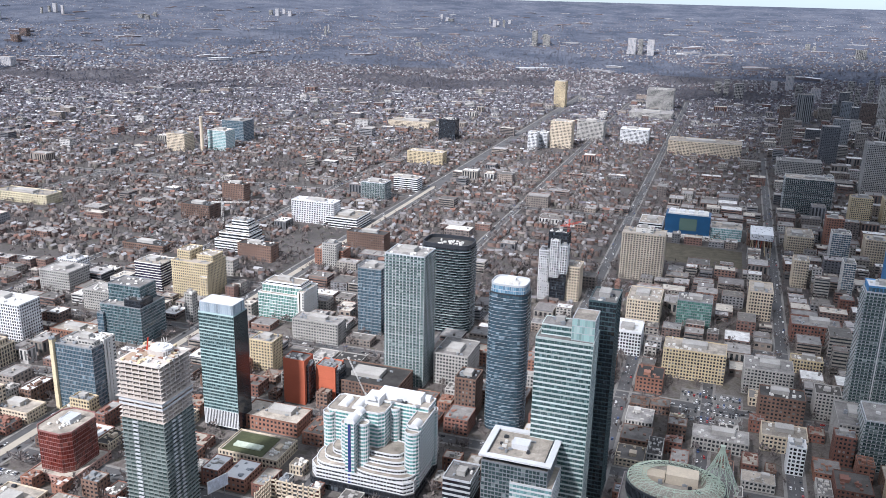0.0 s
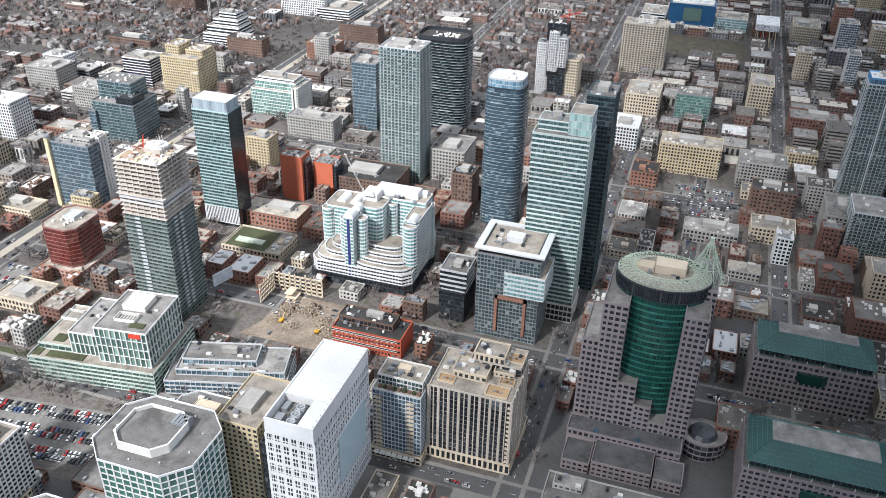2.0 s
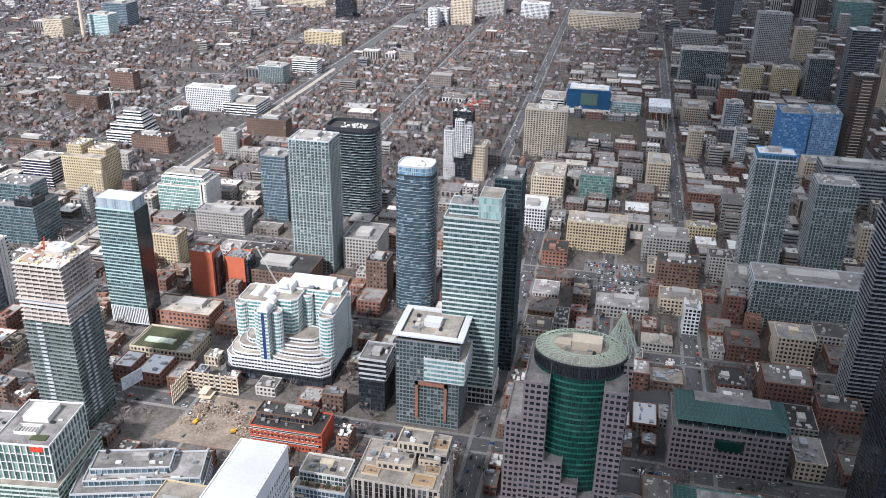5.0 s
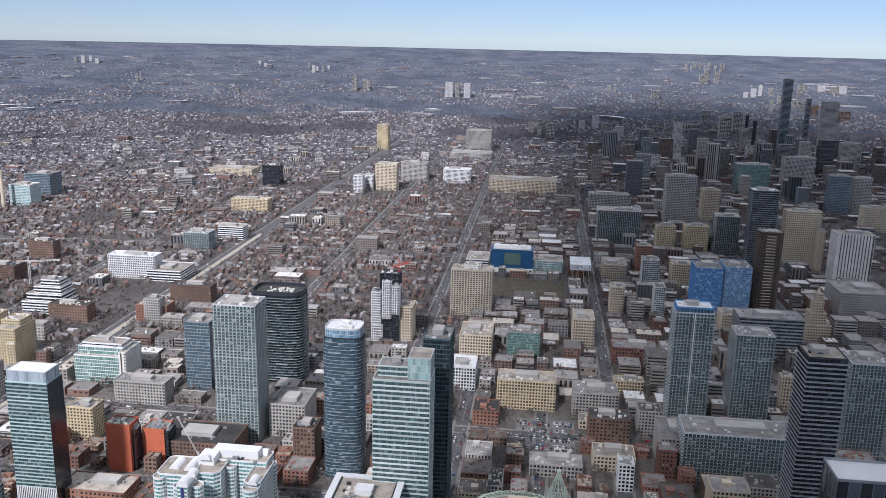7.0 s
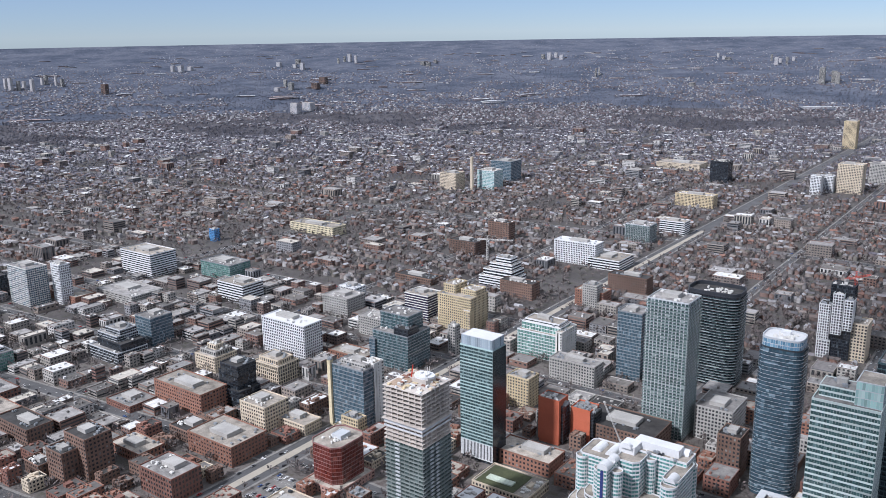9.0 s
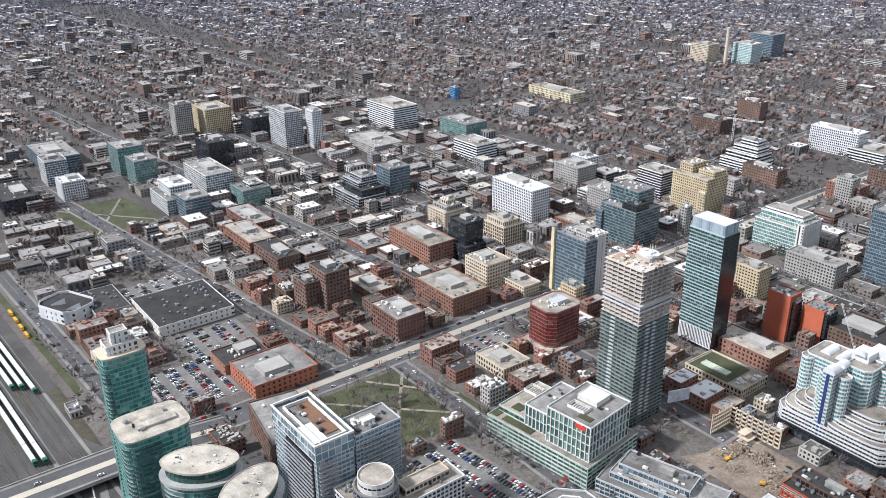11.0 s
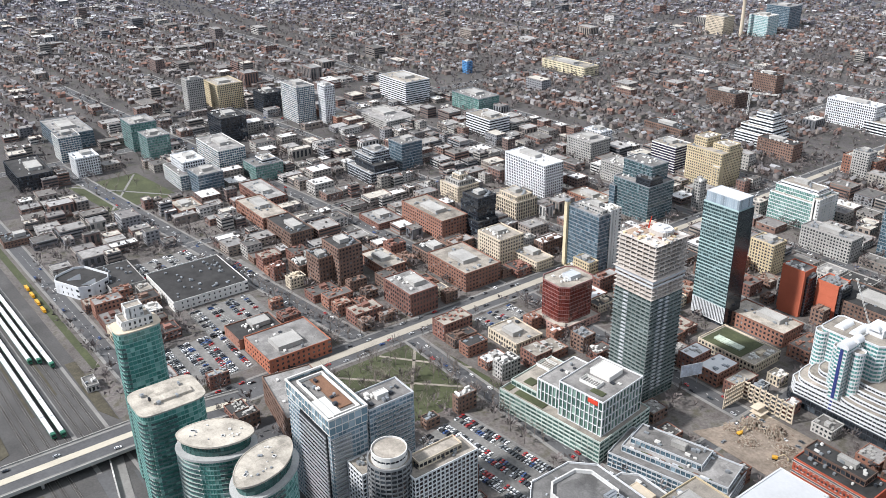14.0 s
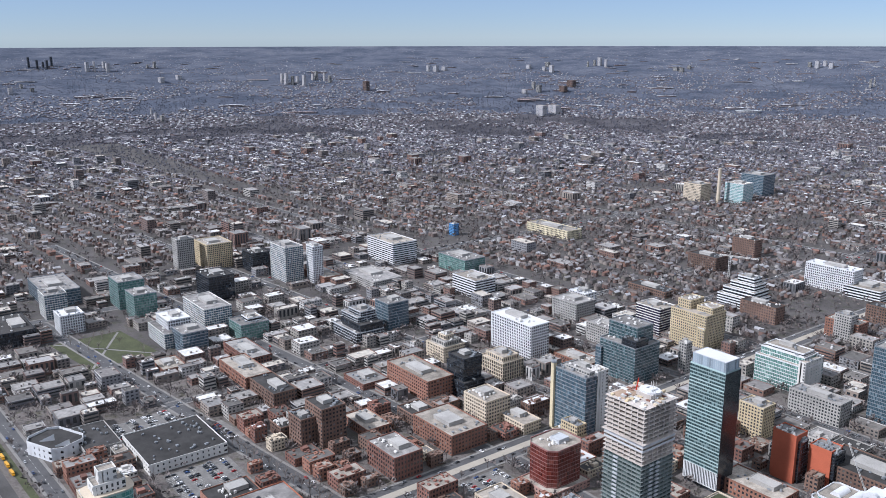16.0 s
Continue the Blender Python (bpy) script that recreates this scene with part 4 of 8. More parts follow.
def arc_balconies(root, poly, spans, floors, fh=3.0, z0=3.0, out=1.5):
    """Balconies that follow parts of an outline; spans are shares of the way round it."""
    k = len(poly)
    outer, mid = offset(poly, out), offset(poly, out - 0.12)
    for a, b in spans:
        i0, i1 = int(a * k), int(b * k)
        s = Solid()
        rings = [[(*poly[i % k], 0), (*outer[i % k], 0), (*outer[i % k], 1.25), (*mid[i % k], 1.25), (*mid[i % k], 0.28), (*poly[i % k], 0.28)] for i in range(i0, i1 + 1)]
        s.v = [p for ring in rings for p in ring]
        for i in range(len(rings) - 1):
            for j in range(6):
                h = (j + 1) % 6
                s.f.append((6 * i + j, 6 * i + h, 6 * i + 6 + h, 6 * i + 6 + j))
                s.m.append(1 if j in (1, 2, 3) else 0)
        s.f += [(5, 4, 3, 2, 1, 0), tuple(len(s.v) - 6 + j for j in range(6))]
        s.m += [0, 0]
        me = s.make("balcony", [SLAB, GLASS])
        for n in range(floors):
            part("balcony", me, root, at=(0, 0, z0 + n * fh))


def oval_condo(x, y, ow, od, turn, spans):
    poly = oval(ow, od, 36)
    r = thing("oval_condo_tower", "green glass residential tower with a leaf-shaped tan roof", "oval condo tower", x, y, turn=turn)
    claim(x, y, 36, 36)
    tier(r, poly, 0, 84, CITY, bands=True)
    arc_balconies(r, poly, spans, 27)
    s = Solid()
    s.ring(offset(poly, 1.7), offset(poly, -2.2), 84.2, 85.6)
    part("ledge", s.make("ledge", surface("pale_ledge", (0.36, 0.365, 0.355), 0.8)), r, "pale concrete ledge below the set-back top")
    tier(r, oval(ow - 3.4, od - 3.4, 36), 84.5, 91.4, style(3.4, 2.0, 0.1, 0.5, 0.15, GREENMETAL, glazing("dark_teal_glass", (0.02, 0.07, 0.062), (0.07, 0.16, 0.145), 0.4), 0.0), roof=False)
    leaf = oval(ow + 1.2, od - 1.0, 44, power=1.75)
    s = Solid()
    s.prism(leaf, 91.4, 92.2, 0, bottom=True)
    s.ring(leaf, offset(leaf, -0.4), 92.2, 92.5)
    part("roof", s.make("roof", roofing("pale_tan_roof", (0.40, 0.365, 0.31), 0.1)), r, "overhanging tan leaf-shaped roof")
    rnd = random.Random(int(x))
    for k in range(13):
        s = Solid()
        px, py, q = rnd.uniform(-0.36, 0.36) * ow, rnd.uniform(-0.28, 0.28) * od, rnd.uniform(0.25, 0.6)
        s.box(px - q, py - q, 92.2, px + q, py + q, 92.4 + q)
        part("roof_vent", s.make("roof_vent", rnd.choice([OFFWHITE, GREYMETAL, OFFWHITE])), r)
    for px, py, w, d in ((-ow * 0.3, 2, 2.6, 1.8), (ow * 0.12, -3, 1.8, 1.8)):
        s = Solid()
        s.ring(rect(w, d, px, py), rect(w - 0.5, d - 0.5, px, py), 92.2, 92.7)
        s.prism(rect(w - 0.5, d - 0.5, px, py), 92.2, 92.35, 1)
        part("roof_hatch", s.make("roof_hatch", [OFFWHITE, DARKMETAL]), r)


oval_condo(-360, 116, 39, 26, 56, ((0.03, 0.24), (0.55, 0.72), (0.8, 0.95)))
oval_condo(-324, 126, 41, 25, 121, ((0.0, 0.2), (0.3, 0.46), (0.56, 0.74)))
poly = oval(28, 37, 36, power=5)
r = round_tower("condo_tower", "green glass residential tower with a curved tan roof", poly, -416, 110, 86, CITY, None, bands=True)
arc_balconies(r, poly, ((0.5, 0.62), (0.8, 0.9), (0.94, 1.02)), 27, out=1.2)
s = Solid()
s.prism(oval(30, 39, 36, power=5), 86.9, 87.7, bottom=True)
s.prism(rect(6, 22, 3, 2), 87.7, 89.2)
part("roof_cap", s.make("roof_cap", roofing("sand_roof", (0.40, 0.365, 0.31), 0.1)), r, "overhanging tan roof with a low ridge box")
rooftop(r, 20, 28, 87.7, 12, 3, 0.0)
r = round_tower("condo_tower", "slim green glass tower with a white stepped crown", oval(17, 26, 24, power=5), -467, 113, 108, CITY, None)
arc_balconies(r, oval(17, 26, 24, power=5), ((0.5, 0.66), (0.8, 0.92)), 33, out=1.2)
s = Solid()
s.prism(oval(19, 28, 24, power=4), 109.3, 110, bottom=True)
part("roof_cap", s.make("roof_cap", BEIGE), r)
tier(r, rect(12, 18), 108, 115, style(3, 3, 1.8, 1.2, 0.2, OFFWHITE, WINDOWS, 0.0, ROOFTAN))
tier(r, rect(8, 10), 115, 122, style(3, 3, 2.6, 1.6, 0.2, OFFWHITE, WINDOWS, 0.0, ROOFTAN))

# dark glass tower over a finned base
r = thing("office_tower", "tall slim dark blue glass tower over white fins", "office tower", -376, 561)
claim(-376, 561, 36, 24)
tier(r, rect(33, 20), 18, 104, style(3.0, 1.7, 0.06, 1.1, 0.12, glazing("sky_blue_spandrel", (0.30, 0.40, 0.40), (0.40, 0.50, 0.50), 0.4, 0.2), glazing("slate_pane", (0.03, 0.055, 0.06), (0.16, 0.24, 0.25), 0.3), 0.0, ROOFWHITE), bands=True)
tier(r, rect(31, 18), 104, 113, style(9, 2, 0.06, 0.3, 0.05, PALEMETAL, glazing("silver_glass", (0.25, 0.30, 0.34), (0.4, 0.45, 0.5), 0.4), 0.0, ROOFWHITE), parapet=0.4)
tier(r, rect(33, 20), 3, 18, style(15, 1.5, 0.7, 0.8, 0.5, WHITE, GLASSDARK, 0.0), roof=False)
tier(r, rect(31, 18), 0, 3, CURTAIN_DARK, roof=False)
# black sheet on the east side: that side's shade put into colour
s = Solid()
s.box(16.55, -10, 3, 17.1, 10, 104)
part("dark_side_wall", s.make("dark_side_wall", surface("painted_side_shade", (0.015, 0.018, 0.024), 0.15, var=0.3)), r)

# office tower in green glass with a higher corner
GREENT = style(3.5, 1.6, 0.08, 1.3, 0.12, glazing("pale_spandrel", (0.48, 0.55, 0.53), (0.60, 0.66, 0.64), 0.5, 0.25), glazing("grey_teal_glass", (0.04, 0.085, 0.085), (0.15, 0.24, 0.24), 0.3), 0.0, ROOFGREY)
r = thing("office_tower", "green glass office tower with pale bands and a higher corner", "office tower", -85, 523)
claim(-85, 523, 40, 30)
tier(r, rect(38, 26), 14, 143, GREENT, bands=True)
tier(r, rect(40, 28), 0, 14, style(4.6, 3, 0.4, 1.2, 0.3, OFFWHITE, GLASSDARK, 0.0, ROOFGREY))
tier(r, rect(15, 20, 11, 2), 143, 158, style(5, 1.6, 0.08, 0.5, 0.1, PALEMETAL, glazing("pale_green_glass", (0.28, 0.42, 0.40), (0.45, 0.58, 0.55), 0.5), 0.0, ROOFTAN), parapet=0.4)
tier(r, rect(20, 16, -7, 3), 143, 150, GREENT, parapet=0.5)
rooftop(r, 14, 10, 150, 6, 4, 0.4, None, -7, 3)
block("office_tower", "slim dark glass tower behind the green one", -68, 572, 19, 30, 156, style(3.4, 2.4, 0.15, 0.8, 0.2, surface("dark_teal_panel", (0.06, 0.10, 0.11), 0.4), GLASSDARK, 0.0, ROOFGREY), 71)

# the grey tower with a white roof frame
r = thing("condo_tower", "grey glass tower with a white rooftop frame and orange portal", "condo tower", -106, 495)
claim(-106, 495, 46, 42)
tier(r, rect(44, 40), 0, 66, style(3.0, 2.4, 0.35, 0.6, 0.4, GREYMETAL, GLASS, 0.0, ROOFGREY), single=90)
tier(r, rect(38, 34), 66, 70, dict(CURTAIN_DARK, roof=ROOFTAN))
s = Solid()
s.ring(rect(48, 42, 0, 0), rect(39, 33), 70, 71.2)
for k in range(14):
    s.box(-20 + 2.9 * k, 16, 70.2, -19.4 + 2.9 * k, 21, 71.4)
part("roof_frame", s.make("roof_frame", WHITE), r, "broad white rooftop frame")
rooftop(r, 32, 26, 70, 9, 10, 0.35, WHITE)
tier(r, rect(28, 30, 12, -7), 38, 55, style(3.4, 2.4, 0.1, 1.3, 0.2, WHITE, GLASSPALE, 0.0, ROOFTAN))
s = Solid()
for q in ((-8, -6, 8), (12, 14, 8)):
    s.box(q[0], -21.6, 6, q[1], -19.8, 36)
s.box(-8, -21.6, 33.6, 14, -19.8, 36)
part("orange_portal", s.make("orange_portal", ORANGE), r, "orange terracotta portal frame")

block("condo_tower", "dark glass residential tower with white floor edges", 195, 572, 25, 26, 159, style(3.4, 2.6, 0.15, 0.5, 0.2, DARKMETAL, GLASSDARK, 1.0, ROOFTAN, GREYMETAL), 72)
r = thing("office_tower", "tall glass office tower with a wide white roof edge", "office tower", 190, 440)
claim(190, 440, 54, 44)
tier(r, rect(50, 40), 0, 118, CURTAIN_DARK, bands=True)
tier(r, rect(50, 24, 0, 8), 118, 135, style(12, 6, 0.2, 1.6, 0.3, GREYMETAL, GLASSDARK, 0.0, ROOFWHITE))
s = Solid()
for k in range(12):
    s.box(-24 + 4 * k, -20, 119, -23.75 + 4 * k, -4, 119.3)
for k in range(5):
    s.box(-24, -20 + 4 * k, 119, 24, -19.75 + 4 * k, 119.3)
part("glass_canopy", s.make("glass_canopy", PALEMETAL), r)

# white hotel tower with a sunk plant yard in its roof
r = thing("hotel_tower", "bright white tower with small square windows", "hotel", -162, 302)
claim(-162, 302, 30, 70)
WT = style(3.1, 1.5, 0.4, 0.7, 0.12, WHITE, GLASSDARK, 0.0, ROOFWHITE)
tier(r, rect(26, 67), 0, 71, WT, single=200, roof=False)
s = Solid()
for k in range(10):
    z = 1.2 + 7.1 * k
    s.ring(rect(26.1, 67.1), rect(25.7, 66.7), z, z + 1.7)
for k in range(24):
    y = -32.6 + 67 / 23.5 * k
    for sd in (-1, 1):
        s.box(sd * 13.06 - 0.03, y - 0.55, 0, sd * 13.06 + 0.03, y + 0.55, 71)
for k in range(7):
    x = -12.9 + 4.3 * k
    s.box(x - 0.7, -33.59, 0, x + 0.7, -33.53, 71)
part("facade_frame", s.make("facade_frame", WHITE), r, "white frame round groups of four windows")
s = Solid()
s.ring(rect(26.2, 67.2), rect(24.6, 65.6), 71, 80.5)
part("parapet", s.make("parapet", WHITE), r)
s = Solid()
s.prism(rect(24.6, 46, 0, 9.8), 75, 80)
s.prism(rect(8, 20, 8.3, -23), 75, 80)
part("roof", s.make("roof", ROOFWHITE), r)
s = Solid()
s.prism(rect(16.6, 20, -4, -23), 74, 74.6)
part("plant_yard", s.make("plant_yard", ROOFGREY), r, "sunk grey plant yard")
for px, py in ((-1, -18), (-1, -23.5), (-1, -29)):
    s = Solid()
    s.box(px - 2.4, py - 2.4, 74.6, px + 2.4, py + 2.4, 77.2)
    unit = part("cooling_unit", s.make("cooling_unit", GREYMETAL), r)
    s = Solid()
    s.ring(oval(4.4, 4.4, 16, px, py), oval(3.6, 3.6, 16, px, py), 77.2, 78.2)
    for k in range(3):
        c, q = math.cos(k * math.pi / 3) * 2, math.sin(k * math.pi / 3) * 2
        s.beam((px - c, py - q, 78), (px + c, py + q, 78), 0.12)
    part("cooling_fan", s.make("cooling_fan", PALEMETAL), unit)
for px, py, w, d, h in ((-8, -27, 4, 5, 3), (-9, -18, 3, 6, 2.2), (-6, -31, 3, 2, 1.5)):
    s = Solid()
    s.box(px - w / 2, py - d / 2, 74.6, px + w / 2, py + d / 2, 74.6 + h)
    part("duct", s.make("duct", GREYMETAL), r)
for k in range(16):
    s = Solid()
    s.box(12.2, -32 + 4.2 * k, 80.5, 12.5, -31.6 + 4.2 * k, 81)
    part("roof_anchor", s.make("roof_anchor", GREYMETAL), r)
s = Solid()
s.box(13.12, -8, 20, 13.7, 26, 52)
part("glass_screen", s.make("glass_screen", glazing("pale_blue_glass", (0.34, 0.46, 0.52), (0.5, 0.6, 0.65), 0.5)), r, "pale blue glass screen")
tier(r, rect(5, 14, -15.5, -24), 0, 60, CURTAIN_DARK)

# grey apartment block beside the striped hotel
HB2 = style(3.0, 2.2, 0.35, 0.55, 0.25, PALEMETAL, GLASSBLUE, 0.0, ROOFTAN)
r = thing("apartment_block", "grey glass apartment block with cream balconies", "apartment block", -135, 352)
claim(-135, 352, 30, 26)
tier(r, rect(29, 22), 6, 48, HB2, single=120)
tier(r, rect(31, 25, 0, -1), 0, 6, style(3, 3, 0.5, 1.0, 0.4, BEIGE, GLASSDARK, 0.0, ROOFTAN))
tier(r, rect(27, 16, 0, 3), 48, 54, style(3, 2.2, 0.3, 0.6, 0.3, OFFWHITE, GLASS, 0.0, ROOFTAN))
for px in (-11, 8.5):
    for k in range(13):
        s = Solid()
        s.box(px - 2.2, -12.6, 0, px + 2.2, -10.8, 0.3)
        s.box(px - 2.2, -12.6, 0.3, px + 2.2, -12.45, 1.2)
        part("balcony", s.make("balcony", BEIGE), r, at=(0, 0, 7.5 + 3 * k))
for k in range(7):
    s = Solid()
    a, b = -13 + 3.6 * k, -13.2
    s.quad((a, b - 2, 4.2), (a + 3, b - 2, 4.2), (a + 3, b, 5.4), (a, b, 5.4))
    s.quad((a, b, 5.3), (a + 3, b, 5.3), (a + 3, b - 2, 4.1), (a, b - 2, 4.1))
    part("awning", s.make("awning", OFFWHITE), r)
for k in range(9):
    s = Solid()
    s.box(-12 + 2.9 * k, -8.5, 48.1, -10 + 2.9 * k, -6.5, 49.2 + 0.5 * (k % 3))
    part("planter", s.make("planter", GRASS if k % 2 else BROWN), r)
rooftop(r, 24, 14, 54, 61, 8, 0.3, BEIGE, 0, 3, 2.5)

# two office towers with white fins
FINS = style(3.9, 4.0, 0.8, 0.55, 0.35, WHITE, glazing("mint_panel_glass", (0.05, 0.115, 0.095), (0.2, 0.32, 0.27), 0.45), 0.0, roofing("dark_grey_roof", (0.17, 0.165, 0.16), 0.1))
for ox, oy, ow, od in ((-225, 252, 56, 48), (-240, 184, 40, 38)):
    q = chamfer(ow, od, 11)
    r = round_tower("office_tower", "green glass office tower with white fins and chamfered corners", q, ox, oy, 68, FINS, single=50, units=3)
    s = Solid()
    s.ring(chamfer(ow * 0.55, od * 0.6, 6, -3, 0), chamfer(ow * 0.55 - 1.6, od * 0.6 - 1.6, 6, -3, 0), 68, 73)
    part("roof_screen", s.make("roof_screen", OFFWHITE), r)
    s = Solid()
    s.prism(chamfer(ow * 0.55 - 1.6, od * 0.6 - 1.6, 6, -3, 0), 68, 71)
    part("upper_roof", s.make("upper_roof", FINS["roof"]), r)
    s = Solid()
    s.box(4, 6, 68, 12, 13, 72.5)
    for k in range(4):
        s.box(4.6 + 1.9 * k, 6.4, 72.5, 6 + 1.9 * k, 12.6, 73)
    part("cooling_plant", s.make("cooling_plant", GREYMETAL), r)
    for k in range(9):
        s = Solid()
        a = 2 * math.pi * k / 9 + 0.4
        px, py = math.cos(a) * ow * 0.4, math.sin(a) * od * 0.4
        s.prism(oval(1.0, 1.0, 8, px, py), 68, 68.9)
        part("roof_vent", s.make("roof_vent", PALEMETAL), r)
    if ow > 50:
        tier(r, chamfer(36, 22, 7, 5, 34), 0, 58, FINS)
        rooftop(r, 26, 14, 58, 29, 5, 0.5, BEIGE, 5, 34, 2.6)

# stepped glass office with white fins
FINGLASS = style(6.6, 3.6, 0.7, 0.16, 0.7, WHITE, glazing("mint_glass", (0.055, 0.105, 0.09), (0.22, 0.33, 0.28), 0.5), 0.0, ROOFGREY)
LOWGLASS = style(3.2, 5.0, 0.25, 1.0, 0.4, surface("pale_green_band", (0.46, 0.52, 0.48), 0.5), glazing("mint_glass_low", (0.05, 0.09, 0.08), (0.22, 0.31, 0.27), 0.4), 0.0, ROOFTAN)
r = thing("glass_office", "stepped green glass office block with white fins", "office block", -346, 364, turn=7)
claim(-346, 364, 92, 64)
tier(r, rect(88, 56), 0, 16, LOWGLASS, single=60)
tier(r, rect(36, 44, 22, 0), 16, 42, FINGLASS, single=50)
tier(r, rect(20, 40, -8, 2), 16, 32, FINGLASS, single=40)
tier(r, rect(24, 44, -30, 4), 16, 20, LOWGLASS)
rooftop(r, 32, 30, 42, 8, 6, 0.5, OFFWHITE, 22, 4)
rooftop(r, 18, 30, 32, 18, 5, 0.0, None, -8, 2)
s = Solid()
s.box(28, -22.4, 38.5, 36, -21.9, 41.5)
part("red_sign", s.make("red_sign", RED), r, "small red sign")
for px, py, w, d, z in ((-40, -10, 5, 30, 16.1), (-20, -22, 26, 6, 16.1), (-30, -10, 8, 8, 20.1), (8, -14, 6, 10, 32.1), (30, -14, 10, 5, 42.1), (12, 16, 5, 8, 42.1)):
    s = Solid()
    s.box(px - w / 2, py - d / 2, z, px + w / 2, py + d / 2, z + 0.5)
    part("roof_garden", s.make("roof_garden", GRASS), r, "planted roof garden bed")
for px, py, w, d, z in ((-36, 14, 12, 10, 20), (-22, 8, 10, 16, 20), (20, -8, 14, 8, 42)):
    s = Solid()
    s.ring(rect(w, d, px, py), rect(w - 0.5, d - 0.5, px, py), z, z + 2.4)
    for k in range(int(w / 2)):
        s.box(px - w / 2 + 2 * k, py - d / 2, z + 2.2, px - w / 2 + 2 * k + 0.25, py + d / 2, z + 2.5)
    part("pergola", s.make("pergola", OFFWHITE), r)

r = thing("condo_tower", "pale blue glass tower with a brown roof deck and lower wing", "condo tower", -373, 187)
claim(-373, 195, 56, 80)
SKYBLUE = style(3.0, 2.6, 0.2, 0.8, 0.3, PALEMETAL, glazing("sky_frame_glass", (0.13, 0.20, 0.24), (0.38, 0.47, 0.52), 0.5), 0.0, ROOFGREY)
tier(r, rect(51, 24), 0, 70, SKYBLUE, bands=True)
tier(r, rect(52, 25), 70, 80, style(5.0, 4.0, 0.35, 0.6, 0.25, OFFWHITE, SKYBLUE["glass"], 0.0, ROOFGREY), roof=False)
s = Solid()
s.prism(rect(51, 24), 78, 78.6, 1)
s.ring(rect(52.4, 25.4), rect(50.4, 23.4), 80, 81.2)
s.ring(rect(44, 17, 1, 1), rect(42.4, 15.4, 1, 1), 78.6, 80.6)
s.prism(rect(20, 9, 12, -6), 78.6, 79.4)
part("roof_edge", s.make("roof_edge", [OFFWHITE, ROOFGREY]), r, "pale roof edge round a brown deck")
s = Solid()
s.prism(rect(36, 8, -1, 4), 78.6, 79.2)
part("roof_deck", s.make("roof_deck", surface("brown_deck", (0.16, 0.085, 0.05))), r, "brown timber roof deck")
rooftop(r, 40, 16, 79.2, 76, 5, 0.0)
s = Solid()
s.box(-9, -12.75, 0, 22, -11.95, 69)
part("dark_front", s.make("dark_front", surface("black_front", (0.02, 0.022, 0.026), 0.3, var=0.2)), r, "black recessed front")
slab = Solid()
slab.box(-8.5, -14.2, 0, 21.5, -12.7, 0.25)
slab.box(-8.5, -14.2, 0.25, 21.5, -14.1, 1.1, 1)
slab = slab.make("balcony", [PALEMETAL, GLASSDARK])
side = Solid()
side.box(25.4, -11, 0, 27.2, 1, 0.3)
side.box(27.0, -11, 0.3, 27.2, 1, 1.2, 1)
side = side.make("balcony", [OFFWHITE, GREYMETAL])
for k in range(22):
    part("balcony", slab, r, at=(0, 0, 3 + 3 * k))
    part("balcony", side, r, at=(0, 0, 3 + 3 * k))
tier(r, rect(20, 31, 14, 30), 0, 74, SKYBLUE, bands=True)
for k in range(23):
    part("balcony", side, r, at=(-1.4, 29, 3 + 3 * k))
    part("balcony", side, r, at=(-1.4, 42, 3 + 3 * k))
rooftop(r, 16, 26, 74, 78, 12, 0.3, OFFWHITE, 14, 30, 3)
STONE = surface("mid_grey_stone", (0.20, 0.205, 0.21), 0.7, var=0.15)
r = round_tower("corner_tower", "white gridded apartment building with a round grey corner tower", oval(25, 25, 24), -322, 197, 61, style(3.0, 2.6, 0.5, 1.0, 0.35, STONE, GLASSDARK, 0.0, ROOFTAN), 1.2, bands=True)
tier(r, oval(20, 20, 24), 61, 67, style(6, 4, 0.3, 4.6, 0.2, OFFWHITE, GLASSDARK, 0.0, ROOFTAN))
GRID = style(3.0, 3.0, 0.75, 0.8, 0.3, WHITE, GLASSDARK, 0.0, ROOFTAN)
EDGE = style(3.0, 3.0, 0.9, 1.0, 0.25, STONE, GLASSDARK, 0.0, ROOFTAN)
tier(r, rect(16, 18, -15, -5), 14, 50, GRID)
tier(r, rect(17, 44, 7, 28), 14, 52, GRID)
tier(r, rect(19, 20, -14.5, -5), 0, 14, EDGE)
tier(r, rect(19, 46, 7.5, 28), 0, 14, EDGE)
tier(r, rect(9, 30, 5, 28), 52, 56, style(4, 3, 0.5, 1.6, 0.2, BEIGE, GLASSDARK, 0.0, ROOFTAN))
rooftop(r, 13, 36, 52, 33, 9, 0.0, BEIGE, 7, 28)
rooftop(r, 12, 14, 50, 34, 5, 0.0, BEIGE, -15, -5)
TERRACE = style(3.2, 3.4, 0.35, 0.8, 0.5, PALEMETAL, GLASSBLUE, 0.0, ROOFGREY)
r = stack("terrace_block", "long grey glass terrace block with roof gardens", -262, 372, [(0, 0, 78, 34, 0, 10, TERRACE), (2, 3, 70, 26, 10, 14, TERRACE), (-6, 5, 48, 18, 14, 18, TERRACE)], 91, 9, 0.2, turn=16)
rnd = random.Random(8)
for k in range(26):
    s = Solid()
    px, py = rnd.uniform(-32, 34), rnd.choice([-9, -8.4, 12])
    s.box(px - 1.5, py - 0.7, 14, px + 1.5, py + 0.7, 14 + rnd.uniform(0.6, 1.4))
    part("planter", s.make("planter", rnd.choice([GRASS, OFFWHITE, BROWN, PALEMETAL])), r)

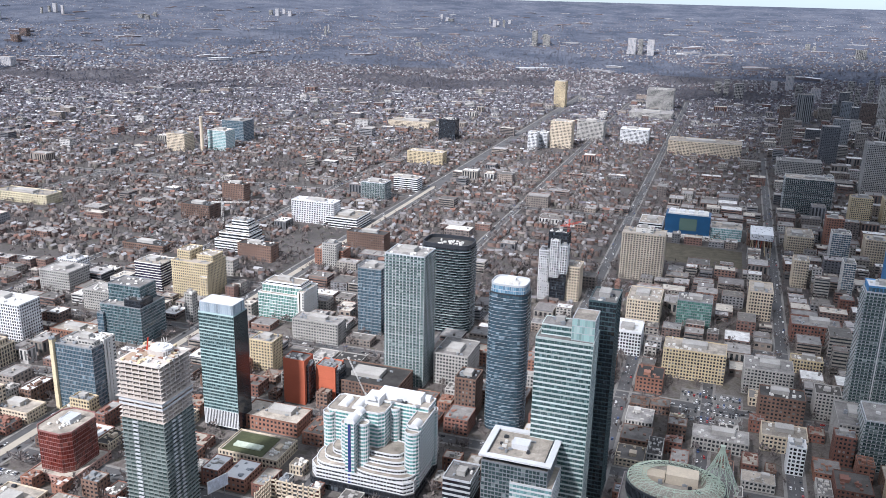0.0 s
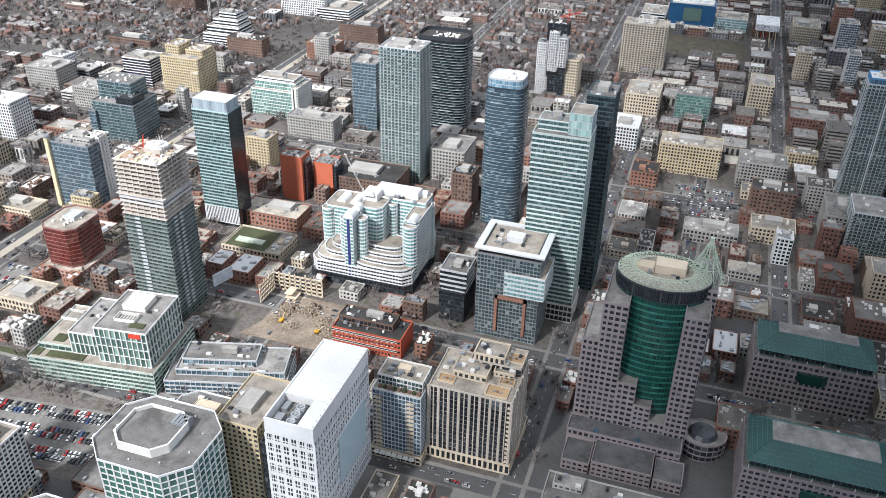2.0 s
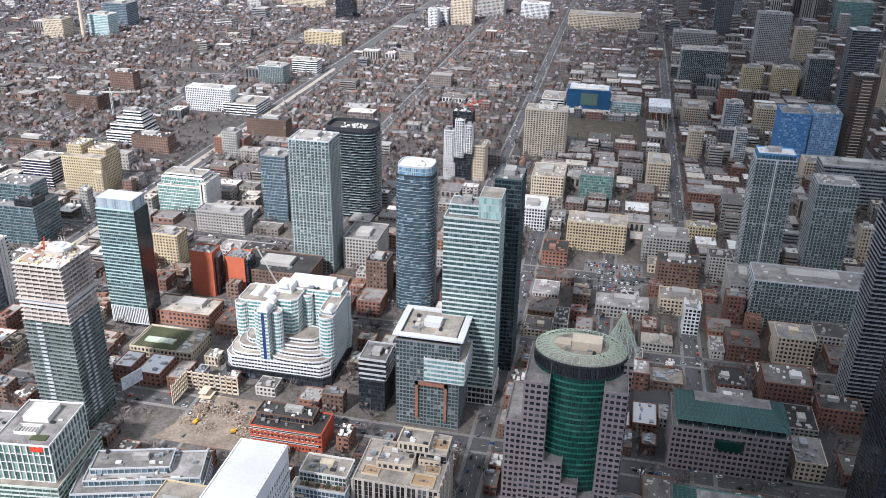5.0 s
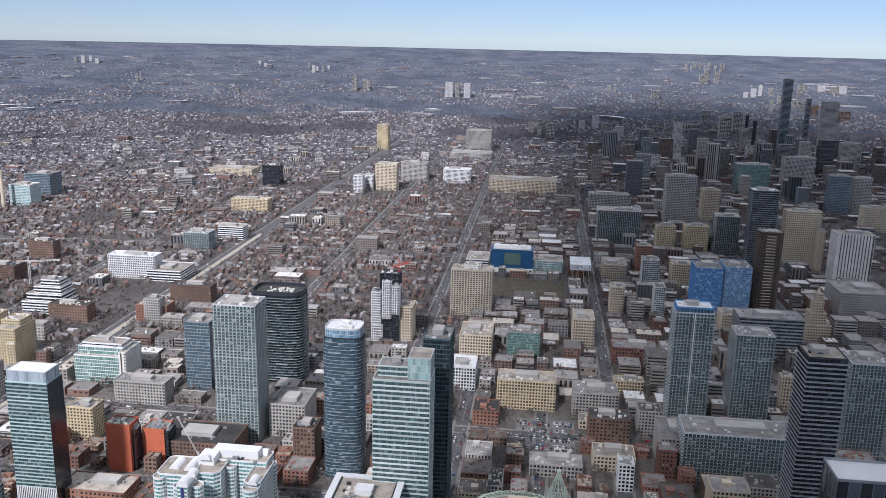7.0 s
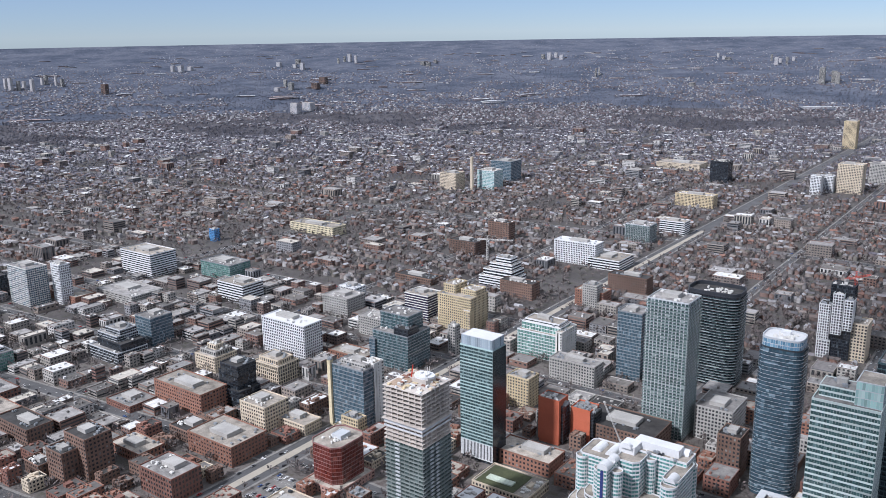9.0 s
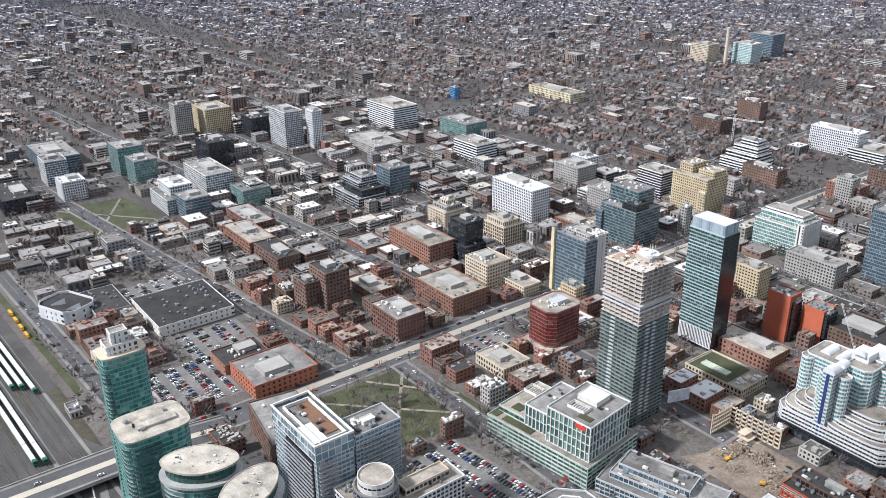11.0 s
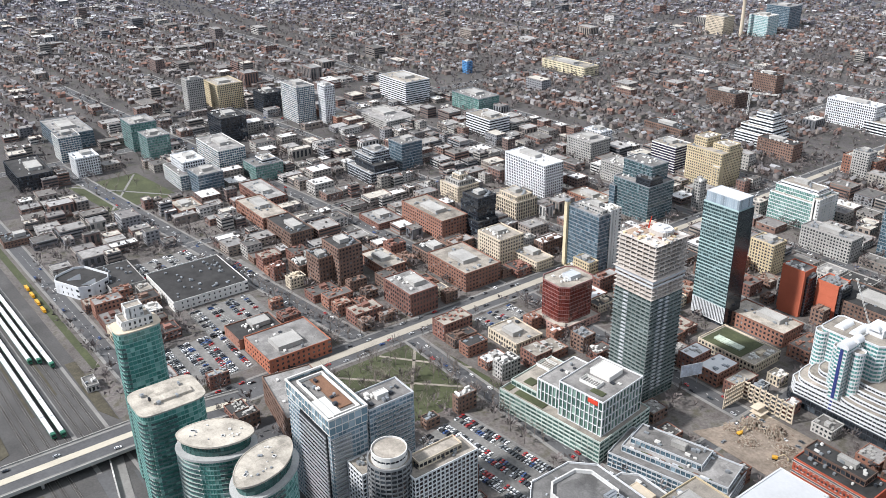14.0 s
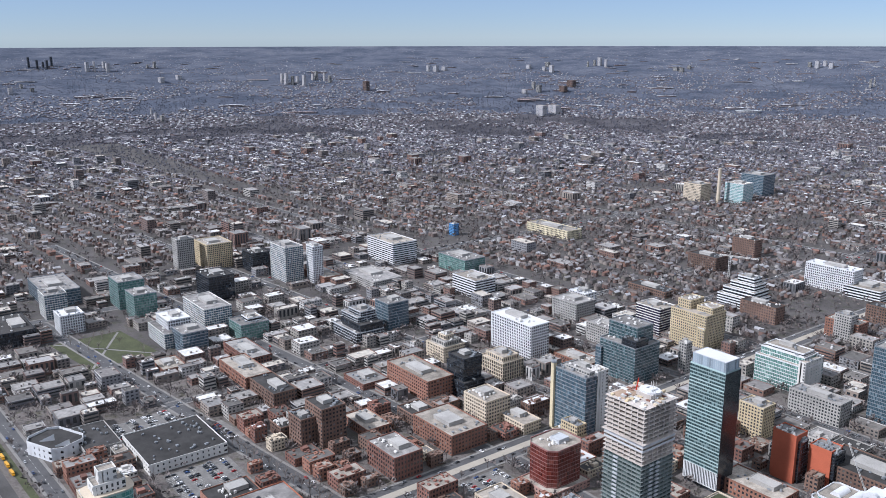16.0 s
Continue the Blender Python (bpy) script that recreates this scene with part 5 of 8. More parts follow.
# granite civic towers
DEEP = glazing("deep_green_glass", (0.008, 0.045, 0.038), (0.014, 0.085, 0.068), 0.3, 0.05)
PINK_WIN["span"], PINK_WIN["bay"], PINK_WIN["pier"], PINK_WIN["deep"] = 1.75, 3.3, 1.15, 0.35
PODIUM = dict(PINK_WIN, roof=roofing("charcoal_roof", (0.10, 0.10, 0.105), 0.2))
STEELGREEN = surface("pale_green_steel", (0.42, 0.50, 0.40), 0.5, var=0.1)
r = thing("civic_tower", "pink granite tower with green glass drum and lattice crown", "office tower", -5, 425)
claim(-5, 425, 76, 60)
tier(r, rect(14, 44, -22, -5), 0, 97, PINK_WIN, single=60)
tier(r, rect(10, 40, -33.5, -4), 0, 68, PINK_WIN, single=40)
tier(r, rect(13, 20, 21.5, -17), 0, 97, PINK_WIN, single=60)
tier(r, rect(15, 34, 22.5, 10), 0, 104, PINK_WIN)
for px, w, h in ((-9.5, 11, 44), (1, 10, 30), (11, 10, 20)):
    tier(r, rect(w, 12, px, -21), 0, h, PINK_WIN, single=16)
DRUM = style(3.9, 2.4, 0.1, 1.25, 0.1, glazing("green_spandrel_glass", (0.025, 0.135, 0.105), (0.05, 0.20, 0.16), 0.3, 0.1), DEEP, 0.0)
tier(r, oval(52, 39, 40, 0, 0), 0, 99, DRUM, bands=True, roof=False)
tier(r, oval(53, 40, 40, 0, 0), 99, 106, style(7, 1.0, 0.16, 0.6, 0.3, DARKMETAL, GLASSDARK, 0.0, ROOFTAN))
s = Solid()
n = 40
for k in range(n):
    a, b = 2 * math.pi * k / n, 2 * math.pi * (k + 1) / n
    P, Q = ([(rr * math.cos(t), rr * math.sin(t) * 0.75, zz) for rr, zz in ((26.5, 106), (25.5, 108.6), (21, 110.6), (16, 110))] for t in (a, b))
    for i in range(3):
        s.beam(P[i], P[i + 1], 0.2)
        s.beam(P[i], Q[i + 1], 0.13)
        s.beam(Q[i], P[i + 1], 0.13)
        s.beam(P[i + 1], Q[i + 1], 0.18)
part("lattice_crown", s.make("lattice_crown", STEELGREEN), r, "pale green steel lattice ring")
s = Solid()
for k in range(12):
    a, b = 2 * math.pi * k / 12, 2 * math.pi * (k + 1) / 12
    for z0, z1, r0, r1 in ((104, 112, 11, 7.4), (112, 120, 7.4, 3.8), (120, 128, 3.8, 0.8)):
        A, B = (22 + r0 * math.cos(a), 8 + r0 * math.sin(a), z0), (22 + r1 * math.cos(a), 8 + r1 * math.sin(a), z1)
        C = (22 + r1 * math.cos(b), 8 + r1 * math.sin(b), z1)
        D = (22 + r0 * math.cos(b), 8 + r0 * math.sin(b), z0)
        s.beam(A, B, 0.22)
        s.beam(A, C, 0.14)
        s.beam(D, B, 0.14)
        s.beam(A, D, 0.17)
s.box(20.8, 6.8, 127.4, 23.2, 9.2, 129.6)
part("lattice_spire", s.make("lattice_spire", STEELGREEN), r, "pale green steel lattice cone")
s = Solid()
s.prism(rect(17, 10, 3, 4), 106, 111.5)
s.prism(rect(12, 8, -12, 3), 106, 109)
part("plant_room", s.make("plant_room", BEIGE), r)
rooftop(r, 30, 18, 106, 44, 6, 0.0, BEIGE, 0, 2)
tier(r, rect(66, 14, -6, -33), 0, 13, PODIUM, roof="plain")
tier(r, rect(34, 20, -4, -50), 0, 10, PODIUM, roof="plain")
tier(r, rect(16, 20, -30, -50), 0, 7, PODIUM, roof="plain")
tier(r, rect(16, 18, 22, -50), 0, 7, PODIUM, roof="plain")
for px in (-22, 2):
    s = Solid()
    s.beam((px, -36.5, 13), (px, -36.5, 15.5), 2.2, sides=4, r2=0.1)
    part("blue_skylight", s.make("blue_skylight", GLASSBLUE), r, "small blue glass pyramid skylight")
stack("hotel_podium", "pale flat-roofed block with fans and plant", -8, 329, [(0, 0, 76, 31, 0, 16, GREY_WIN), (-26, 8, 16, 8, 16, 19, GREY_WIN)], 67, 14, 0.0)
tier(r, oval(28, 24, 24, 38, -16), 0, 12, style(4, 3, 0.3, 1, 0.2, PINK, GLASSDARK, 0.0, ROOFGREY))
s = Solid()
for k in range(12):
    a, b = 2 * math.pi * k / 12, 2 * math.pi * (k + 1) / 12
    for r0, z0, r1, z1 in ((9, 12, 7, 14.4), (7, 14.4, 3, 15.6), (3, 15.6, 0.2, 17.5)):
        s.quad((38 + r0 * math.cos(a), -16 + r0 * math.sin(a), z0), (38 + r0 * math.cos(b), -16 + r0 * math.sin(b), z0), (38 + r1 * math.cos(b), -16 + r1 * math.sin(b), z1), (38 + r1 * math.cos(a), -16 + r1 * math.sin(a), z1))
part("dome", s.make("dome", DARKMETAL), r, "dark dome with a pale tip")


def hipped_office(x, y, w, d, h, single):
    root = thing("civic_office", "pink granite office block with a green hipped roof", "office block", x, y)
    claim(x, y, w, d)
    tier(root, rect(w, d), 0, h, PINK_WIN, single=single)
    tier(root, rect(w - 7, d - 7), h, h + 5, style(5, 3, 0.4, 0.8, 0.3, GREENMETAL, GLASSDARK, 0.0), roof=False)
    z0, z1 = h + 5, h + 13
    s = Solid()
    A, B = rect(w - 3, d - 3), rect(w - 26, max(6, d - 26))
    for i in range(4):
        j = (i + 1) % 4
        s.quad((*A[i], z0), (*A[j], z0), (*B[j], z1), (*B[i], z1))
    part("hipped_roof", s.make("hipped_roof", GREENMETAL), root, "green glazed hipped roof")
    s = Solid()
    for i in range(4):
        j = (i + 1) % 4
        a0, a1, b0, b1 = (Vector((*p, z)) for p, z in ((A[i], z0), (A[j], z0), (B[i], z1), (B[j], z1)))
        m = max(6, int((a1 - a0).length / 3))
        for k in range(m + 1):
            s.beam(a0.lerp(a1, k / m) + Vector((0, 0, 0.25)), b0.lerp(b1, k / m) + Vector((0, 0, 0.25)), 0.14)
        for k in range(6):
            s.beam(a0.lerp(b0, k / 5) + Vector((0, 0, 0.25)), a1.lerp(b1, k / 5) + Vector((0, 0, 0.25)), 0.14)
    part("roof_lattice", s.make("roof_lattice", surface("teal_steel", (0.07, 0.17, 0.165), 0.5)), root)
    s = Solid()
    s.prism(B, z1 - 1, z1 + 0.4)
    part("flat_roof", s.make("flat_roof", ROOFGREY), root)
    for k in range(8):
        s = Solid()
        s.beam((-w / 2 + 3 + k * (w - 6) / 7, -d / 2 + 0.6, h), (-w / 2 + 3 + k * (w - 6) / 7, -d / 2 + 0.6, h + 3.4), 0.3, r2=0.2)
        part("finial", s.make("finial", OFFWHITE), root)
    s = Solid()
    s.prism([(-9, -d / 2 - 0.2), (-6, -d / 2 - 2.4), (6, -d / 2 - 2.4), (9, -d / 2 - 0.2)], h - 12, h - 5, bottom=True)
    part("bay_window", s.make("bay_window", DEEP), root, "curved green glass bay window")


hipped_office(93, 486, 73, 37, 33, 80)
hipped_office(93, 388, 80, 42, 30, 50)

# gallery, college on legs, blue-wrapped tower
r = thing("art_gallery", "deep blue box gallery with a large glazed opening", "gallery", -43, 1339)
claim(-43, 1339, 72, 50)
s = Solid()
s.prism(rect(67, 33), 6, 36)
part("blue_box", s.make("blue_box", AGOBLUE), r)
s = Solid()
s.box(-12, -17.2, 12, 14, -16.3, 31)
part("window", s.make("window", glazing("gallery_glass", (0.10, 0.16, 0.14), (0.2, 0.25, 0.2))), r)
s = Solid()
s.prism(rect(70, 46), 0, 6)
s.box(-30, -14, 36, 30, 14, 38)
part("base", s.make("base", OFFWHITE), r)
for k in range(4):
    s = Solid()
    s.box(-28 + 14 * k, -8, 38, -20 + 14 * k, 4, 41)
    part("rooftop_unit", s.make("rooftop_unit", WHITE), r)
block("gallery_wing", "low white gallery wing with pale roof", -100, 1369, 36, 54, 12, WHITE_BAND, 81)
block("gallery_wing", "low glass gallery wing with pale roof", 15, 1352, 46, 40, 18, AQUA, 84)
r = thing("art_college", "white speckled box raised on slanted legs", "college", 64, 1288)
claim(64, 1288, 36, 56)
s = Solid()
s.prism(rect(31, 50), 24, 33, bottom=True)
part("table_box", s.make("table_box", WHITE), r)
rnd = random.Random(3)
for k in range(44):
    s = Solid()
    px, z, q = rnd.uniform(-14.5, 13.5), rnd.uniform(24.6, 31.6), rnd.uniform(0.6, 1.4)
    if k % 2:
        s.box(px, -25.12, z, px + q, -24.9, z + q)
    else:
        py = rnd.uniform(-24, 23)
        s.box(px, py, 32.9, px + q * 1.4, py + q * 1.4, 33.12)
    part("black_panel", s.make("black_panel", DARKMETAL), r)
for k in range(12):
    s = Solid()
    px, py = -12 + 8 * (k % 4), (-20, 0, 20)[k // 4]
    s.beam((px + rnd.uniform(-4, 4), py + rnd.uniform(-5, 5), 0), (px, py, 24), 0.45)
    part("leg", s.make("leg", rnd.choice([WHITE, YELLOW, DARKMETAL, RED])), r)
block("college_block", "low grey brick college building", 64, 1330, 36, 26, 18, BROWN_WIN, 85)
SHEATH = glazing("pale_blue_wrap", (0.05, 0.13, 0.26), (0.40, 0.52, 0.64), 0.7, 0.3)
block("condo_tower", "tower wrapped in bright blue sheathing", 225, 1138, 36, 43, 74, style(3.0, 3.0, 0.5, 0.9, 0.3, BLUEMETAL, SHEATH, 0.0), 83)
block("condo_tower", "taller tower wing in bright blue sheathing", 262, 1138, 34, 43, 77, style(3.0, 2.4, 0.4, 0.8, 0.3, surface("pale_blue_panel", (0.26, 0.40, 0.55), 0.5), SHEATH, 0.0), 87)


PYLON = style(3.2, 4, 3.4, 2.6, 0.2, surface("pale_yellow_render", (0.62, 0.54, 0.36)), WINDOWS, 0.0, ROOFTAN)
stack("condo_tower", "grey glass condominium with a pale yellow pylon", -508, 546, [(0, 0, 40, 26, 0, 62, CURTAIN), (-21, -13, 4, 4, 0, 66, PYLON), (14, 8, 14, 14, 0, 65, OFFW_WIN), (2, 2, 30, 16, 62, 65, GREY_WIN)], 41)
stack("apartment_block", "yellow framed low apartment block with terraces", -495, 521, [(0, 0, 28, 16, 0, 12, YELLOW_WIN), (3, 2, 20, 12, 12, 22, YELLOW_WIN)], 43)
r = round_tower("office_block", "low copper mirror-glass office block with chamfered corners", chamfer(32, 38, 6), -453, 461, 38, MIRROR, None, units=2)
tier(r, rect(38, 44, 3, -3), 0, 6, style(3, 4, 2, 1.4, 0.3, surface("pink_brick", (0.42, 0.26, 0.22)), WINDOWS, 0.0, ROOFTAN))
rooftop(r, 22, 26, 38, 6, 7, 0.45, PALEMETAL)
stack("cinema_block", "dark glass block with white upper terraces", -148, 497, [(0, 0, 19, 27, 0, 24, CURTAIN_DARK), (0, 1, 20, 24, 24, 40, style(3.6, 3.0, 0.0, 1.5, 0.4, PALEMETAL, GLASSDARK, 0.0, ROOFGREY))], 68, 8, 0.3)
SLATE = style(3.4, 1.8, 0.14, 0.7, 0.12, GREYMETAL, glazing("slate_teal_glass", (0.035, 0.07, 0.08), (0.16, 0.25, 0.27), 0.4), 0.0, ROOFGREY)
stack("condo_tower", "dark green glass tower of stacked boxes", -573, 692, [(0, 0, 50, 40, 0, 40, SLATE), (-4, 6, 40, 26, 40, 58, SLATE), (14, -8, 20, 20, 40, 47, CURTAIN_DARK), (-24, -10, 8, 26, 0, 30, CURTAIN)], 44)
BANDED = style(3.3, 2.6, 0.0, 0.9, 0.4, OFFWHITE, glazing("violet_glass", (0.03, 0.028, 0.05), (0.10, 0.10, 0.14)), 0.0, ROOFTAN)
stack("office_block", "dark purple-grey office block with white bands", -651, 833, [(0, 0, 38, 30, 0, 33, BANDED)], 45)
stack("apartment_block", "bulky yellow brick apartment block with a stepped top", -582, 825, [(0, 0, 50, 38, 0, 46, YELLOW_WIN), (-14, 4, 18, 26, 46, 56, YELLOW_WIN), (12, 6, 22, 22, 46, 52, YELLOW_WIN), (20, -16, 10, 10, 0, 30, YELLOW_WIN)], 46)
stack("apartment_block", "white stepped terrace apartment block", -642, 1011, [(0, 0, 57, 40, 0, 15, WHITE_BAND), (0, 3, 49, 34, 15, 24, WHITE_BAND), (1, 6, 38, 26, 24, 32, WHITE_BAND), (2, 8, 26, 18, 32, 40, WHITE_BAND)], 47)
DARKBAND = style(3.2, 2.6, 0.12, 0.6, 0.3, PALEMETAL, GLASSDARK, 0.0, ROOFGREY)
stack("condo_block", "dark stepped condominium with white bands", -859, 522, [(0, 0, 56, 39, 0, 14, DARKBAND), (3, 3, 46, 32, 14, 22, CURTAIN_DARK), (-6, 5, 38, 28, 22, 28, DARKBAND), (-2, 7, 28, 22, 28, 34, DARKBAND)], 48)
stack("condo_block", "dark glass condominium of stacked boxes", -643, 517, [(0, 0, 34, 27, 0, 18, CURTAIN_DARK), (-3, 2, 28, 24, 18, 34, CURTAIN_DARK), (3, -1, 26, 24, 34, 44, CURTAIN_DARK)], 49)
stack("office_block", "beige colonnaded office block with set-back attic", -658, 582, [(0, 0, 37, 30, 0, 20, style(4, 3.2, 1.0, 0.8, 0.7, BEIGE, WINDOWS, 0.0, ROOFTAN)), (0, 0, 29, 22, 20, 25, BEIGE_WIN)], 50)
stack("office_block", "beige office block with a set-back top", -739, 566, [(0, 0, 34, 31, 0, 17, BEIGE_WIN), (0, 1, 26, 23, 17, 22, GREY_WIN), (0, 1, 14, 12, 22, 27, BEIGE_WIN)], 51)
stack("loft_block", "green glass loft block in an off-white frame", -451, 804, [(0, 0, 58, 33, 0, 30, GLASS_BOX), (-2, 3, 50, 26, 30, 38, GLASS_BOX), (25, 0, 8, 35, 0, 36, OFFW_WIN), (-2, 3, 44, 20, 38, 41, WHITE_BAND)], 52)
CHEQUER = style(3.1, 2.6, 0.9, 1.0, 0.3, WHITE, GLASSDARK, 0.0, ROOFDARK)
stack("condo_tower", "black and white chequered tower of shifted boxes", -182, 980, [(0, 2, 33, 22, 0, 60, CURTAIN_DARK), (-11, -4, 12, 18, 22, 62, CHEQUER), (2, -5, 11, 18, 30, 76, CHEQUER), (4, 3, 24, 18, 60, 84, CURTAIN_DARK), (-10, -4, 14, 16, 0, 20, CHEQUER), (13, -6, 9, 16, 36, 70, CHEQUER)], 53)
STRIPES = style(3.2, 6.0, 1.3, 0.1, 0.06, surface("sand_precast", (0.46, 0.41, 0.355)), GLASSDARK, 0.0, ROOFTAN)
PILLAR = style(6, 3.2, 1.2, 1.6, 0.4, BEIGE, GLASSDARK, 0.0, ROOFTAN)
r = stack("hotel", "beige striped hotel with brown roof terraces", -95, 371, [(0, -3, 48, 36, 7, 52, STRIPES), (8, 12, 30, 18, 7, 57, STRIPES), (0, 0, 51, 44, 0, 7, PILLAR), (-4, -2, 20, 14, 52, 56, BEIGE_WIN), (4, 10, 18, 14, 57, 62, BEIGE_WIN), (14, 4, 12, 10, 52, 55, BEIGE_WIN)], 54, 6, 0.3)
s = Solid()
for k in range(8):
    s.box(-24 + 48 / 8 * (k + 0.5) - 0.28, -21.6, 7, -24 + 48 / 8 * (k + 0.5) + 0.28, -20.95, 52)
for k in range(6):
    s.box(23.95, -21 + 6 * (k + 0.5) - 0.28, 7, 24.6, -21 + 6 * (k + 0.5) + 0.28, 52)
for k in range(9):
    s.box(-24 + 6 * k - 0.75, -21.8, 7, -24 + 6 * k + 0.75, -20.95, 53)
for k in range(7):
    s.box(23.95, -21 + 6 * k - 0.75, 7, 24.8, -21 + 6 * k + 0.75, 53)
part("thin_piers", s.make("thin_piers", STRIPES["wall"]), r)
for k in range(13):
    for px, py, w, d in ((22.9, -21.3, 2.2, 1.4), (24.4, -8, 1.2, 2.4), (24.4, 4, 1.2, 2.4)):
        s = Solid()
        s.box(px - w / 2, py - d / 2, 0, px + w / 2, py + d / 2, 0.9)
        part("balcony", s.make("balcony", BEIGE), r, at=(0, 0, 9 + 3.3 * k))
for px, py, w, d in ((-16, -12, 9, 7), (14, -14, 12, 9), (17, -4, 8, 6), (18, 12, 9, 8)):
    z = 57 if py > 8 else 52
    s = Solid()
    s.box(px - w / 2, py - d / 2, z + 0.06, px + w / 2, py + d / 2, z + 0.3)
    deck = part("roof_terrace", s.make("roof_terrace", surface("tan_deck", (0.40, 0.27, 0.15), 0.9)), r, "tan roof terrace deck")
    s = Solid()
    s.ring(rect(w + 0.6, d + 0.6, px, py), rect(w, d, px, py), z, z + 1.3)
    part("terrace_wall", s.make("terrace_wall", BEIGE), deck)
    for j in range(3):
        s = Solid()
        s.prism(oval(1.4, 1.4, 10, px - 2 + 2 * j, py), z + 0.3, z + 1.0)
        part("terrace_table", s.make("terrace_table", BROWN if j % 2 else GREYMETAL), deck)
stack("club_block", "low brown-roofed block with dark roof seating", -118, 416, [(0, 0, 46, 24, 0, 12, BROWN_WIN), (-14, 4, 16, 10, 12, 15, BROWN_WIN)], 66, 14, 0.0)
REDB = surface("deep_red_brick", (0.40, 0.085, 0.045), 0.9, var=0.15)
REDWIN = style(3.6, 2.4, 1.0, 1.9, 0.25, REDB, WINDOWS, 0.0, ROOFDARK)
r = stack("brick_block", "red brick block with long white sill bands", -191, 440, [(0, 0, 50, 24, 0, 15, REDWIN), (-4, 4, 40, 14, 15, 19, style(4, 3, 0.4, 1.0, 0.3, BROWN, GLASSDARK, 0.0, ROOFDARK))], 55, 12, 0.3)
s = Solid()
s.box(24.9, -12.1, 0, 25.4, 12.1, 16.2)
part("end_wall", s.make("end_wall", REDB), r)
for z in (6.4, 14.2):
    s = Solid()
    s.box(-25, -13.6, z, 23, -11.9, z + 0.5)
    s.box(-25, -13.6, z + 0.5, 23, -13.4, z + 1.3, 1)
    part("white_ledge", s.make("white_ledge", [OFFWHITE, DARKMETAL]), r, "white ledge with a dark rail")
for k in range(12):
    for z in (8.7, 11.9):
        s = Solid()
        s.box(-22.5 + 3.7 * k, -12.25, z, -21 + 3.7 * k, -11.9, z + 0.3)
        part("window_sill", s.make("window_sill", OFFWHITE), r)
BLANK = style(8.4, 10, 0.0, 8.4, 0.15, surface("orange_red_brick", (0.44, 0.115, 0.06), 0.9, var=0.12), WINDOWS, 0.0, ROOFGREY)
# dark glazed boxes stand in for the dark recesses beside both red volumes
stack("brick_block", "blank orange-red brick block beside its twin", -342, 624, [(0, 0, 21, 17, 0, 42, BLANK), (11.6, 1, 2.4, 12, 0, 36, CURTAIN_DARK)], 56)
stack("brick_block", "orange-red brick block with a dark box for its recess", -318, 639, [(0, 0, 19, 18, 0, 33, BLANK), (10.5, 0, 4, 16, 0, 31, style(3.2, 2, 0.2, 0.9, 0.3, DARKMETAL, GLASSDARK, 0.0))], 57)
RIBS = style(2.8, 3.6, 1.4, 0.9, 0.9, surface("ribbed_beige_concrete", (0.46, 0.41, 0.34)), WINDOWS, 0.0, ROOFTAN)
stack("apartment_tower", "tall ribbed beige concrete apartment slab", -88, 1103, [(0, 0, 55, 32, 0, 62, RIBS), (0, 2, 22, 14, 62, 67, OFFW_WIN)], 58)
BRT = style(3.8, 2.2, 0.9, 1.2, 0.5, surface("dark_brown_stone", (0.10, 0.075, 0.06)), GLASSDARK, 0.0, ROOFGREY)
r = round_tower("office_tower", "dark brown office tower with pale bands", chamfer(31, 28, 4), 304, 1150, 122, BRT)
s = Solid()
for k in range(28):
    s.box(-6, -14.4, 6 + 4.1 * k, 6, -13.9, 7 + 4.1 * k)
tagged(part("pale_bands", s.make("pale_bands", BEIGE), r), kind="stuff")
r = stack("condo_tower", "tall grey residential tower with a blue crown", 148, 793, [(0, 0, 35, 24, 0, 116, CONDO_BALC), (0, 0, 33, 22, 116, 121, style(5, 3, 0.3, 1.0, 0.3, glazing("sky_crown", (0.12, 0.30, 0.55), (0.2, 0.4, 0.6)), GLASSBLUE, 0.0, ROOFWHITE))], 59)
s = Solid()
s.box(-0.4, -13.6, 0, 0.4, -12.2, 116)
part("white_fin", s.make("white_fin", WHITE), r)
stack("condo_block", "pale glass condominium block with white frames", -987, 334, [(0, 0, 58, 40, 0, 18, CONDO), (-6, 4, 42, 28, 18, 29, WHITE_WIN)], 60)
stack("condo_block", "teal glass condominium with white roof boxes", -946, 416, [(0, 0, 37, 37, 0, 20, TEAL_BOX), (0, 4, 20, 18, 20, 24, WHITE_BAND)], 61)

# ---- railway, bridge, square, site, cranes ----
def flat(name, label, poly, z, mat, category, kind="structure", depth=None):
    s = Solid()
    s.prism(poly, 0.0 if depth is None else z - depth, z)
    return tagged(new(name, s.make(name, mat)), label, category, kind=kind)


